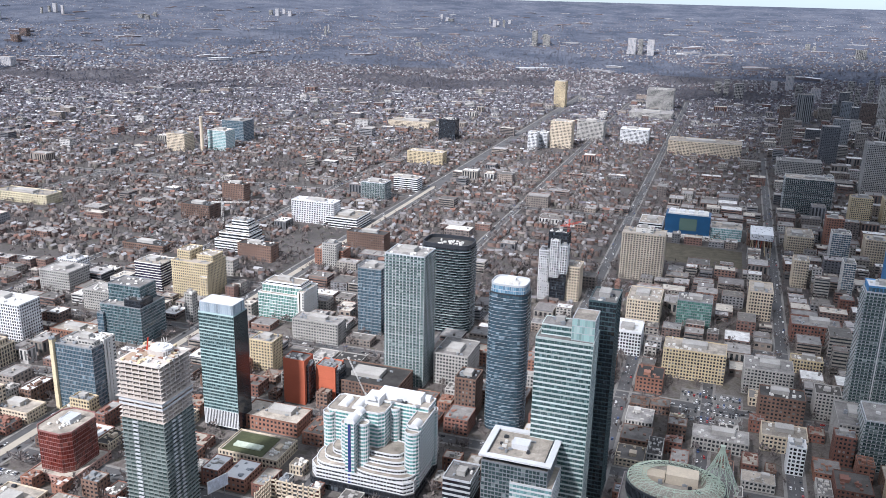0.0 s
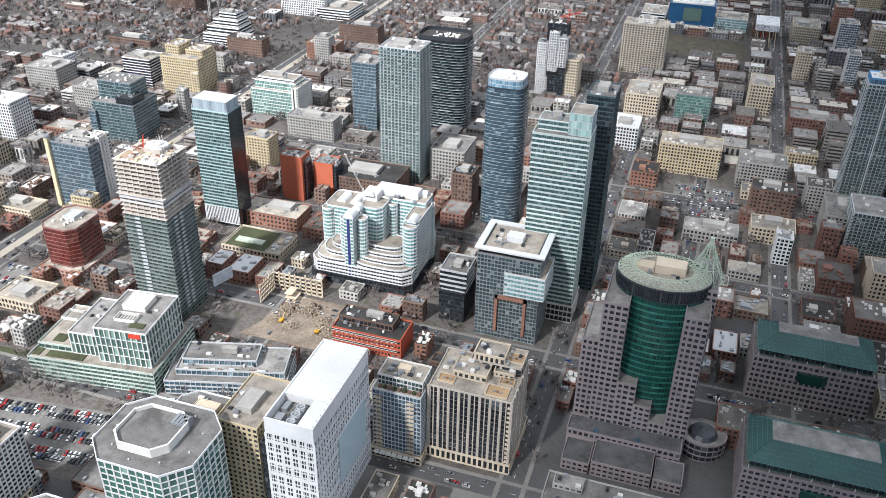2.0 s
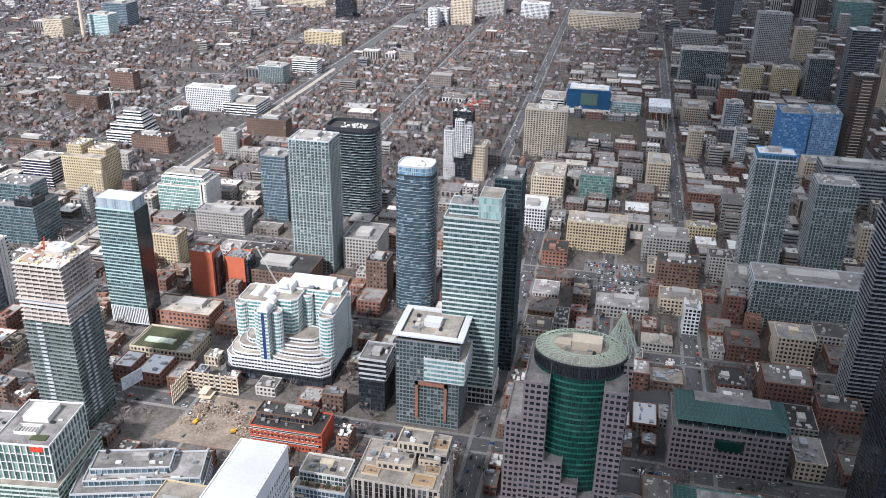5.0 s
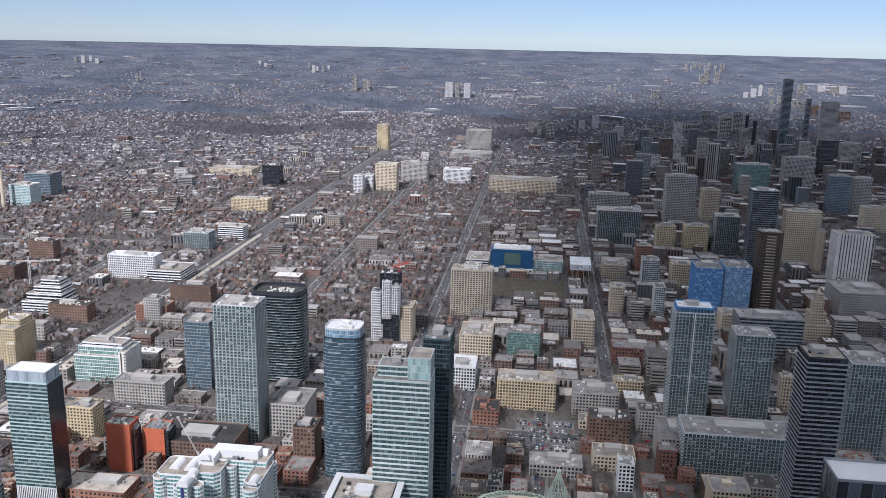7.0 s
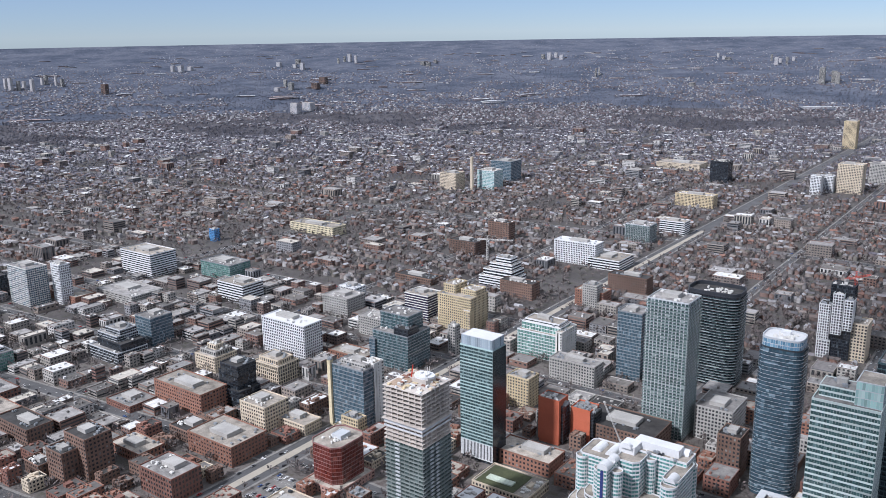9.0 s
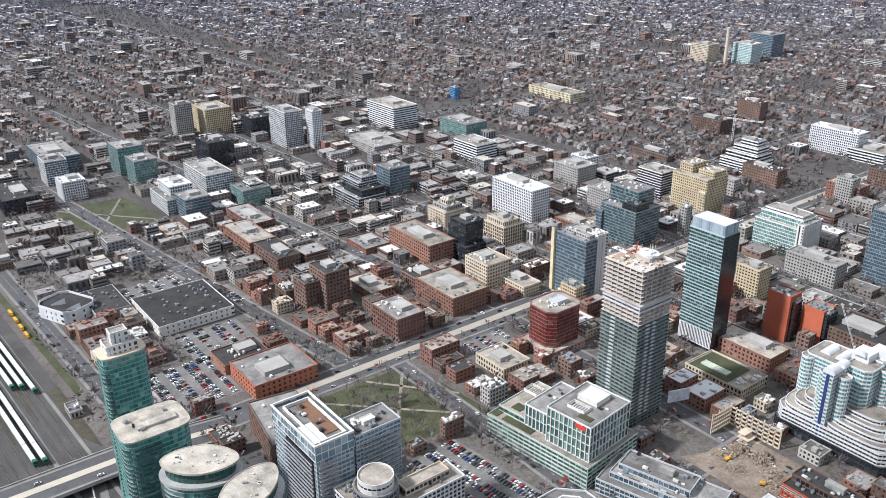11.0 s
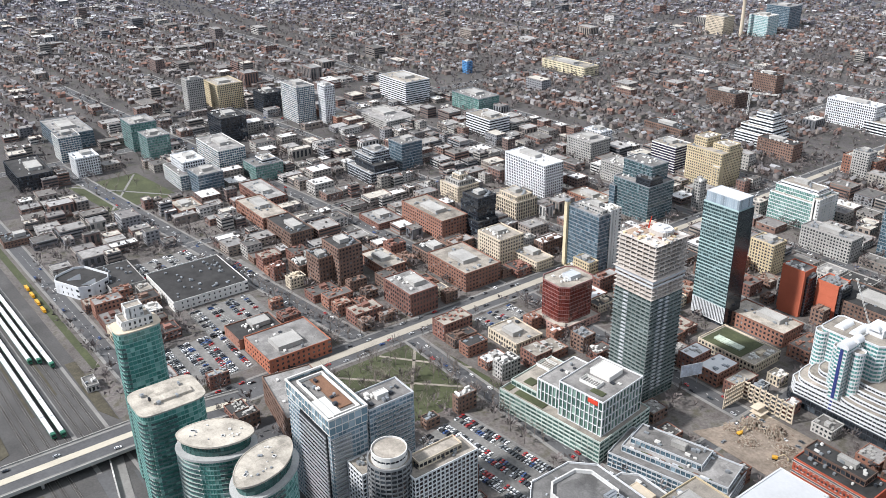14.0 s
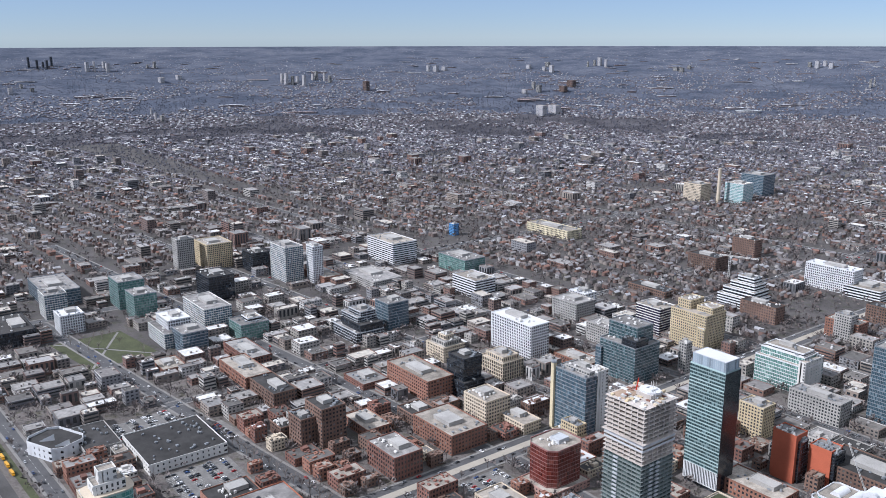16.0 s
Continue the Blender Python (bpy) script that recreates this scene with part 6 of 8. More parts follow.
flat("rail_bed", "grey-brown railway ballast beside the town", [(-1500, -60), (-260, -60), (-260, 100), (-520, 110), (-1500, 62)], 0.05, BALLAST, "rail bed")
flat("grass_verge", "rough grass strip along the railway", [(-1500, 66), (-620, 112), (-620, 118), (-1500, 74)], 0.06, GRASS, "verge")
SLEEPER = surface("oily_sleepers", (0.075, 0.068, 0.062), 0.95, bump=0)
SCRUB = surface("winter_scrub", (0.075, 0.066, 0.045), 1.0, 0.1, 0.7, 0.4, bump=0)
TRACKS = [92, 86, 80, 70, 64, 58, 51, 46, 24, 19.5, 15, 10.5, 6, 1.5, -3, -7.5]
for y0 in TRACKS:
    t = thing("railway_track", "steel rails on sleepers over grey ballast", "track", -560, y0, turn=math.degrees(math.atan(0.055)), kind="structure")
    for o in (-0.75, 0.75):
        s = Solid()
        s.box(-700, o - 0.09, 0.2, 280 if y0 < 60 else 56, o + 0.09, 0.38)
        part("rail", s.make("rail", STEEL), t)
    s = Solid()
    for k in range(0, 330 if y0 < 60 else 222):
        s.box(-300 + k * 1.6, -1.3, 0.05, -299.2 + k * 1.6, 1.3, 0.2)
    tagged(part("sleepers", s.make("sleepers", SLEEPER), t), kind="stuff")

GREENPAINT = surface("dark_green_paint", (0.02, 0.12, 0.07), 0.4)


def coach(x, y, end):
    r = thing("rail_coach", "white double-deck commuter coach with a green band", "train coach", x, y, 0.4, math.degrees(math.atan(0.055)), "commuter train coaches")
    s = Solid()
    q = [(-1.45, 0.9), (1.45, 0.9), (1.5, 3.6), (1.15, 4.6), (-1.15, 4.6), (-1.5, 3.6)]
    n = len(s.v)
    s.v += [(-12.6, a, b) for a, b in q] + [(12.6, a, b) for a, b in q]
    for i in range(6):
        j = (i + 1) % 6
        s.f.append((n + i, n + j, n + 6 + j, n + 6 + i))
    s.f += [tuple(reversed(range(n, n + 6))), tuple(range(n + 6, n + 12))]
    s.m = [0] * 8
    hull = part("body", s.make("body", [WHITE, GREENPAINT]), r)
    for sd in (-1, 1):
        s = Solid()
        s.box(-12, sd * 1.5 - 0.05, 1.7, 12, sd * 1.5 + 0.05, 2.3)
        part("window_strip", s.make("window_strip", GLASSDARK), hull)
        s = Solid()
        s.box(-9.5 if sd < 0 else 6.5, -1.2, 0.1, -6.5 if sd < 0 else 9.5, 1.2, 0.9)
        part("bogie", s.make("bogie", DARKMETAL), r)
    s = Solid()
    s.box(-12.65, -1.56, 0.95, 12.65, 1.56, 1.5)
    part("green_band", s.make("green_band", GREENPAINT), hull)
    if end:
        s = Solid()
        s.box(9.2, -1.54, 1.5, 12.75, 1.54, 4.64)
        s.box(12.6, -1.1, 2.6, 12.85, 1.1, 3.7, 1)
        part("cab_end", s.make("cab_end", [GREENPAINT, GLASSDARK]), r, "dark green cab end")


for y0, x_end in ((64, -556), (70, -554), (80, -668), (86, -664), (92, -652)):
    for k in range(9):
        x = x_end - k * 26.2
        coach(x, y0 + 0.055 * (x + 560), k == 0)

for y0, w in ((75, 3.0), (97, 2.5)):
    s = Solid()
    s.box(-700, -w / 2, 0.05, 280, w / 2, 0.3)
    tagged(part("rail_walkway", s.make("rail_walkway", PAVING), None, at=(-560, y0, 0), turn=math.degrees(math.atan(0.055))), "pale gravel strip between the tracks", "walkway", kind="structure")

# retaining wall and lane beside the tracks
wall_a, wall_b = Vector((-499, 88)), Vector((-300, 57))
wall_e = (wall_b - wall_a).normalized()
wall_n = Vector((-wall_e.y, wall_e.x))
r = thing("retaining_wall", "pale concrete retaining wall beside the railway", "wall", 0, 0, kind="structure")
for k in range(25):
    s = Solid()
    p, q = wall_a + wall_e * (8 * k), wall_a + wall_e * (8 * k + 7.9)
    s.prism([tuple(p), tuple(q), tuple(q + wall_n * 0.9), tuple(p + wall_n * 0.9)], 0, 3.4)
    part("wall_panel", s.make("wall_panel", OFFWHITE if k % 5 == 2 else CONCRETE), r)
s = Solid()
s.prism([tuple(wall_a + wall_n), tuple(wall_b + wall_n), tuple(wall_b + wall_n * 9), tuple(wall_a + wall_n * 9)], 0, 0.36)
part("lane", s.make("lane", PAVING), r)

# road bridge over the railway
br = thing("road_bridge", "concrete road bridge over the railway with a pale median", "bridge", -508, 0, kind="structure")
for nm, x0, x1, z0, z1, m in (("deck", -15, 15, 5.6, 7.0, ASPHALT), ("median", -3, 3, 7.0, 7.2, surface("tan_concrete", (0.46, 0.42, 0.34), 0.9, var=0.12)), ("parapet_wall", -15.6, -15, 5.4, 8.1, CONCRETE), ("parapet_wall", 15, 15.6, 5.4, 8.1, CONCRETE), ("kerb_walk", -15, -12.2, 7.0, 7.16, PAVING), ("kerb_walk", 12.2, 15, 7.0, 7.16, PAVING)):
    s = Solid()
    s.box(x0, -160, z0, x1, 128, z1)
    n = len(s.v)
    s.v += [(x0, 128, z0), (x1, 128, z0), (x1, 190, z0 - 7.2), (x0, 190, z0 - 7.2), (x0, 128, z1), (x1, 128, z1), (x1, 190, z1 - 6.95), (x0, 190, z1 - 6.95)]
    s.f += [(n + 4, n + 5, n + 6, n + 7), (n, n + 4, n + 7, n + 3), (n + 1, n + 2, n + 6, n + 5)]
    s.m += [0, 0, 0]
    part(nm, s.make(nm, m), br)
for y in (-120, -60, -8, 46, 108):
    s = Solid()
    for px in (-12, -4, 4, 12):
        s.box(px - 0.9, y - 0.9, 0, px + 0.9, y + 0.9, 5.6)
    s.box(-14.5, y - 1.2, 4.4, 14.5, y + 1.2, 5.6)
    part("pier", s.make("pier", CONCRETE), br)
for y in (-20, -70):
    g_ = thing("signal_gantry", "white steel signal gantry across the tracks", "gantry", -450, y + 30)
    s = Solid()
    for dz in (7, 8.5):
        s.beam((-14, 0, dz), (14, 0, dz), 0.18)
    for k in range(14):
        s.beam((-14 + 2 * k, 0, 7), (-12 + 2 * k, 0, 8.5), 0.1)
    part("truss", s.make("truss", WHITE), g_)
    for px in (-14, 14):
        s = Solid()
        s.beam((px, 0, 0), (px, 0, 8.5), 0.3)
        part("post", s.make("post", WHITE), g_)
block("signal_house", "small grey signal house beside the tracks", -595, 104, 16, 9, 5, GREY_WIN, 95, units=1, house=0)

# the square with its paths
flat("park_lawn", "patchy green lawn of the tree-lined square", [(-499, 244), (-410, 262), (-404, 352), (-499, 342)], 0.06, GRASS, "lawn")
for a, b in (((-499, 250), (-405, 345)), ((-499, 336), (-410, 268)), ((-498, 300), (-440, 348))):
    a, b = Vector(a), Vector(b)
    n = Vector((-(b - a).y, (b - a).x)).normalized() * 1.2
    flat("park_path", "pale gravel path across the lawn", [tuple(a - n), tuple(b - n), tuple(b + n), tuple(a + n)], 0.1, surface("gravel_path", (0.27, 0.24, 0.20), 0.95, bump=0), "path")
flat("park_lawn", "green lawn of a small western park", [(-1056, 208), (-946, 224), (-950, 306), (-1060, 292)], 0.06, GRASS, "lawn")
for a, b in (((-1056, 212), (-952, 302)), ((-1056, 288), (-948, 228))):
    a, b = Vector(a), Vector(b)
    n = Vector((-(b - a).y, (b - a).x)).normalized() * 1.4
    flat("park_path", "pale gravel path across the lawn", [tuple(a - n), tuple(b - n), tuple(b + n), tuple(a + n)], 0.1, PAVING, "path")
flat("park_lawn", "brown-green park behind the gallery", [(-130, 1190), (40, 1190), (40, 1275), (-130, 1290)], 0.06, SCRUB, "lawn")


def bare_tree(rnd):
    """A bare tree: tapered trunk, limbs and thin branches, about 1 m tall to be scaled."""
    s = Solid()

    def grow(p, dirn, length, r, level):
        q = p + dirn * length
        s.beam(p, q, r, 0, 4 if level < 2 else 3, r * 0.6)
        if level == 3:
            return
        for k in range(3 if level else 6):
            a = rnd.uniform(0, 2 * math.pi)
            side = Vector((math.cos(a), math.sin(a), rnd.uniform(0.1, 0.7)))
            grow(p.lerp(q, rnd.uniform(0.45, 1.0)), (dirn * 0.7 + side * 0.6).normalized(), length * rnd.uniform(0.6, 0.85), r * 0.5, level + 1)

    grow(Vector((0, 0, 0)), Vector((0, 0, 1)), 0.32, 0.015, 0)
    return s.make("tree", surface("bark", (0.20, 0.17, 0.15), 1.0, bump=0))


tree_rnd = random.Random(8)
TREES = [bare_tree(tree_rnd) for _ in range(3)]
spots = [(tree_rnd.uniform(-497, -406), tree_rnd.uniform(250, 345)) for _ in range(64)] + [(tree_rnd.uniform(-1056, -950), tree_rnd.uniform(212, 304)) for _ in range(12)]
spots += [(-410 + 9 * k, 329) for k in range(9)] + [(-536 - 12 * k, 294 - 1.5 * k) for k in range(18)] + [(-536, 240 + 11 * k) for k in range(9)]
for k, (x, y) in enumerate(spots):
    t = new("bare_tree", TREES[k % 3])
    t.location, t.rotation_euler = (x, y, 0), (0, 0, k * 1.7)
    t.scale = (1, 1, 1)
    t.scale = (tree_rnd.uniform(16, 24),) * 3
    tagged(t, "bare brown tree with spreading limbs in a lawn", "tree", "bare park trees")


# ---- cars ----
PAINTS = [surface("car_" + n, c, 0.3, var=0.02, bump=0) for n, c in (("white", (0.75, 0.75, 0.75)), ("black", (0.015, 0.015, 0.018)), ("grey", (0.16, 0.17, 0.18)), ("silver", (0.42, 0.43, 0.44)), ("red", (0.35, 0.02, 0.02)), ("blue", (0.03, 0.07, 0.2)), ("dark", (0.04, 0.045, 0.05)))]
RUBBER = surface("rubber", (0.02, 0.02, 0.02), 0.9, bump=0)


def car_meshes(paint):
    s = Solid()
    side = [(-2.2, 0.35), (2.2, 0.35), (2.25, 0.75), (1.2, 0.95), (-2.0, 1.0), (-2.25, 0.8)]
    n = len(s.v)
    s.v += [(x, -0.88, z) for x, z in side] + [(x, 0.88, z) for x, z in side]
    for i in range(6):
        j = (i + 1) % 6
        s.f.append((n + j, n + i, n + 6 + i, n + 6 + j))
    s.f += [tuple(range(n, n + 6)), tuple(reversed(range(n + 6, n + 12)))]
    s.m = [0] * 8
    body = s.make("body", paint)
    s = Solid()
    lo, hi = [(-1.9, -0.84), (1.2, -0.84), (1.2, 0.84), (-1.9, 0.84)], [(-1.4, -0.66), (0.4, -0.66), (0.4, 0.66), (-1.4, 0.66)]
    for i in range(4):
        j = (i + 1) % 4
        s.quad((*lo[i], 0.95), (*lo[j], 0.95), (*hi[j], 1.45), (*hi[i], 1.45), 0)
    s.quad(*[(*p, 1.46) for p in hi], 1)
    return body, s.make("cabin", [GLASSDARK, paint])


s = Solid()
for wx in (-1.4, 1.4):
    for wy in (-0.88, 0.88):
        s.beam((wx, wy - 0.1, 0.33), (wx, wy + 0.1, 0.33), 0.33, 0, 8)
WHEELS = s.make("wheels", RUBBER)
CARS = []
car_rnd = random.Random(21)
for p in PAINTS:
    c = thing("car", "parked car on grey asphalt", "car", 0, -3000, 0.02, group="parked cars")
    body, cabin = car_meshes(p)
    part("body", body, c)
    part("cabin", cabin, c)
    part("wheels", WHEELS, c)
    CARS.append(c)
cars_made = 0
MORE_CARS = []


def car(x, y, turn, z=0.05):
    global cars_made
    k = car_rnd.choice([0, 0, 1, 1, 2, 2, 3, 3, 4, 5, 6, 6])
    if cars_made >= 165:
        MORE_CARS.append((x, y, z, turn, k))
        return
    if cars_made < len(CARS):
        k = cars_made
        CARS[k].location, CARS[k].rotation_euler = (x, y, z), (0, 0, radians(turn))
    else:
        copy_thing(CARS[k], pose(x, y, z, 0, 0, turn))
    cars_made += 1


def parking(x0, x1, y0, y1, turn, fill, rows=None):
    """An asphalt car park with rows of parked cars."""
    cx, cy = (x0 + x1) / 2, (y0 + y1) / 2
    w, d = x1 - x0, y1 - y0
    m = pose(cx, cy, 0, 0, 0, turn)
    s = Solid()
    s.prism([tuple((m @ Vector((*p, 0)))[:2]) for p in rect(w, d)], 0.0, 0.05)
    lot = thing("car_park", "asphalt car park with rows of cars", "car park", 0, 0, kind="structure")
    part("asphalt", s.make("asphalt", WORN), lot)
    s = Solid()
    y, k = -d / 2 + 3, 0
    while y < d / 2 - 2:
        x = -w / 2 + 1.6
        while x < w / 2 - 1.4:
            p = m @ Vector((x, y, 0))
            a, b = m @ Vector((x + 1.35, y - 2.4, 0)), m @ Vector((x + 1.35, y + 2.4, 0))
            n = (m.to_3x3() @ Vector((0.05, 0, 0)))
            s.quad(tuple(a - n + Vector((0, 0, 0.056))), tuple(a + n + Vector((0, 0, 0.056))), tuple(b + n + Vector((0, 0, 0.056))), tuple(b - n + Vector((0, 0, 0.056))))
            if car_rnd.random() < fill:
                car(p.x, p.y, turn + 90 + car_rnd.uniform(-2, 2) + 180 * car_rnd.randint(0, 1), 0.06)
            x += 2.7
        k += 1
        y += 5.1 if k % 2 else 11.2
    if s.v:
        tagged(part("bay_lines", s.make("bay_lines", LINE), lot), kind="stuff")
    claim(cx, cy, w, d, 0)


parking(-394, -300, 268, 314, 7, 0.85)
parking(-612, -545, 160, 218, 0, 0.85)
parking(-788, -752, 196, 262, 4, 0.6)
parking(-662, -606, 205, 264, 0, 0.45)
parking(-14, 42, 712, 778, 0, 0.6)
parking(-735, -690, 275, 292, 7, 0.6)
parking(-500, -470, 395, 440, 0, 0.5)
for x, y0, y1, n in ((-69, 170, 880, 26), (-63, 170, 880, 22), (-525, 200, 900, 26), (-511, 200, 900, 26), (77, 480, 1350, 26), (84, 480, 1350, 20), (-270, 340, 880, 18)):
    for k in range(n):
        car(x + car_rnd.uniform(-0.4, 0.4), car_rnd.uniform(y0, y1), 90 if x % 2 else -90)
for y, x0, x1, n in ((333, -400, -70, 18), (339, -400, -70, 14), (459, -500, 60, 20), (465, -500, 60, 16), (601, -500, 60, 18), (739, -500, 60, 16)):
    for k in range(n):
        car(car_rnd.uniform(x0, x1), y + car_rnd.uniform(-0.3, 0.3), 0 if y % 2 else 180)
for k in range(22):
    x = -1080 + 24 * k
    car(x, 300 + 0.135 * (x + 518) + (-3.5 if k % 2 else 3.5), 7.7)
for y in (-60, -30, 10, 30, 60, 95):
    car(-508 + car_rnd.choice([-10, -6, 6, 10]), y, 90, 7.05)
for k in range(4):
    b = thing("school_bus", "yellow school bus parked beside the railway", "bus", -744 - 18 * k, 105 - 0.5 * k, 0.06, 4, "yellow school buses")
    s = Solid()
    s.box(-4.6, -1.2, 0.7, 4.6, 1.2, 2.9)
    s.box(4.6, -1.0, 0.7, 6.0, 1.0, 1.7)
    hull = part("body", s.make("body", surface("bus_yellow", (0.65, 0.33, 0.02), 0.4)), b)
    s = Solid()
    s.box(-4.3, -1.23, 1.8, 4.3, 1.23, 2.5)
    part("window_strip", s.make("window_strip", GLASSDARK), hull)
    s = Solid()
    for wx in (-3, 3.6):
        for wy in (-1.0, 1.0):
            s.beam((wx, wy - 0.15, 0.45), (wx, wy + 0.15, 0.45), 0.45, 0, 8)
    part("wheels", s.make("wheels", RUBBER), b)

# parked and moving cars along every street
for a, b, w in STREETS:
    e = (b - a).normalized()
    n = Vector((-e.y, e.x))
    t, turn = 10.0, math.degrees(math.atan2(e.y, e.x))
    while t < (b - a).length and cars_made + len(MORE_CARS) < 2400:
        p = a + e * t
        t += car_rnd.uniform(8, 26)
        if 250 < p.length < 1700 and -22 < math.degrees(math.atan2(-p.x, p.y)) < 82 and abs(p.x + 66) > 10:
            sd = car_rnd.choice([-1, 1])
            p = p + n * sd * car_rnd.choice([w / 2 - 1.2, w / 2 - 1.2, w * 0.22])
            car(p.x, p.y, turn + (0 if sd < 0 else 180), 0.2)

# the rest of the cars, further off
s = Solid()
for x, y, z, turn, k in MORE_CARS:
    m = pose(x, y, z, 0, 0, turn)
    for me, base in ((CARS[k].children[0].data, 0), (CARS[k].children[1].data, 1)):
        n = len(s.v)
        s.v += [tuple(m @ v.co) for v in me.vertices]
        for p in me.polygons:
            s.f.append(tuple(n + i for i in p.vertices))
            s.m.append(7 if base and p.material_index == 0 else k)
tagged(new("street_cars", s.make("street_cars", PAINTS + [GLASSDARK])), "cars of many colours along streets and lots", "cars", kind="stuff")

# low dark-roofed hall and the white hall by the railway
r = block("supermarket", "low hall with a wide dark tarred roof", -705, 232, 72, 70, 9, style(4.5, 5, 3.6, 2.6, 0.3, OFFWHITE, GLASSDARK, 0.0, ROOFDARK), 301, house=0, units=10)
r = block("dark_shed", "low shed with a black tarred roof", -760, 178, 56, 32, 7, style(3.5, 5, 3.6, 2.2, 0.3, CONCRETE, GLASSDARK, 0.0, ROOFDARK), 302, house=0, units=4)
r = thing("white_hall", "white walled hall with dark roof and sail-shaped ends", "hall", -766, 146, turn=25)
claim(-766, 146, 60, 50)
tier(r, chamfer(46, 34, 7), 0, 11, style(5.5, 6, 5, 3, 0.2, WHITE, GLASSDARK, 0.0, ROOFDARK), parapet=2.2)
s = Solid()
for px in (-8, 12):
    s.quad((px, -10, 11), (px + 9, -2, 11), (px + 9, -2, 17), (px, -10, 12))
    s.quad((px, -9.4, 12), (px + 9, -1.4, 17), (px + 9, -1.4, 11), (px, -9.4, 11))
part("roof_sail", s.make("roof_sail", WHITE), r)

# demolition site
flat("demolition_ground", "torn brown earth of a demolition site", [(-284, 418), (-206, 418), (-206, 474), (-260, 474)], 0.42, SOIL, "building site")
claim(-246, 448, 84, 62, 0)
r = thing("half_demolished_building", "tan concrete walls of a half demolished building", "ruin", -254, 470)
for x0, y0, x1, y1, h in ((-34, -14, -33.4, 8, 17), (-34, 8, 6, 8.6, 17)):
    s = Solid()
    n_ = 9
    horiz = abs(x1 - x0) > abs(y1 - y0)
    for k in range(n_ + 1):
        if horiz:
            px = x0 + (x1 - x0) * k / n_
            s.box(px - 0.5, y0, 0, px + 0.5, y1, h - (k % 3) * 1.2)
        else:
            py = y0 + (y1 - y0) * k / n_
            s.box(x0, py - 0.4, 0, x1, py + 0.4, h - (k % 3) * 1.2)
    for j in range(5):
        s.box(x0, y0, j * h / 5, x1, y1, j * h / 5 + 1.2)
    part("standing_wall", s.make("standing_wall", BEIGE), r)
for k in range(3):
    s = Solid()
    s.box(-18, -6, 3.6 * k, -6 - 3 * k, 4, 3.6 * k + 0.4)
    part("broken_floor", s.make("broken_floor", BEIGE), r)
site_rnd = random.Random(2)
s = Solid()
HEAPS = [(-24, -6, 8, 5.0), (-8, -2, 9, 6.5), (6, -12, 7, 3.2), (-14, -24, 7, 2.4), (14, -26, 6, 1.8), (-30, -20, 5, 2.0)]
for k in range(2400):
    hx_, hy_, hr, hh = site_rnd.choice(HEAPS)
    px, py, q = hx_ + site_rnd.gauss(0, hr * 0.5), hy_ + site_rnd.gauss(0, hr * 0.5), site_rnd.uniform(0.12, 0.75) ** 1.3
    if not (-36 < px < 26 and -42 < py < 6):
        continue
    top = hh * math.exp(-((px - hx_) ** 2 + (py - hy_) ** 2) / (0.5 * hr * hr)) * site_rnd.uniform(0.4, 1.0)
    s.box(px - q, py - q * site_rnd.uniform(0.3, 1), 0.38, px + q, py + q * 0.6, 0.5 + top + q * site_rnd.uniform(0.2, 0.8))
tagged(new("rubble", s.make("rubble", islands("rubble", [(0.30, 0.25, 0.195), (0.23, 0.185, 0.145), (0.33, 0.29, 0.24), (0.21, 0.15, 0.115), (0.27, 0.22, 0.17)]))), "heaps of broken concrete and brick rubble", "rubble", kind="stuff").location = (-240, 462, 0)
for ex, ey, et in ((-232, 436, 30), (-218, 455, 130), (-262, 440, 80)):
    e = thing("excavator", "yellow tracked excavator on torn earth", "excavator", ex, ey, 0.42, et)
    s = Solid()
    s.box(-2, -1.5, 0, 2, -0.8, 0.9)
    s.box(-2, 0.8, 0, 2, 1.5, 0.9)
    part("tracks", s.make("tracks", RUBBER), e)
    s = Solid()
    s.box(-2.2, -1.3, 1.0, 1.2, 1.3, 2.2)
    s.box(0, -1.3, 2.2, 1.4, -0.2, 3.3)
    part("cab", s.make("cab", surface("machine_yellow", (0.6, 0.33, 0.03), 0.5)), e)
    s = Solid()
    s.beam((1, 0.4, 2), (4.5, 0.4, 5.2), 0.3)
    s.beam((4.5, 0.4, 5.2), (7.5, 0.4, 2.4), 0.25)
    s.box(6.9, -0.2, 1.2, 8.1, 1.0, 2.4)
    part("boom", s.make("boom", YELLOW), e)
r = thing("billboard", "large tilted billboard with a pale picture panel", "billboard", -322, 462, turn=70)
s = Solid()
s.box(-9, -0.3, 8, 9, 0.3, 18)
part("panel", s.make("panel", WHITE), r)
s = Solid()
s.box(-8.6, -0.36, 8.4, 8.6, -0.31, 17.6)
part("picture", s.make("picture", surface("poster_blue", (0.55, 0.60, 0.68), 0.6, 0.3, 2, 0.3)), r)
for px in (-6, 6):
    s = Solid()
    s.beam((px, 0.5, 0), (px, 0.5, 12), 0.3)
    part("post", s.make("post", GREYMETAL), r)


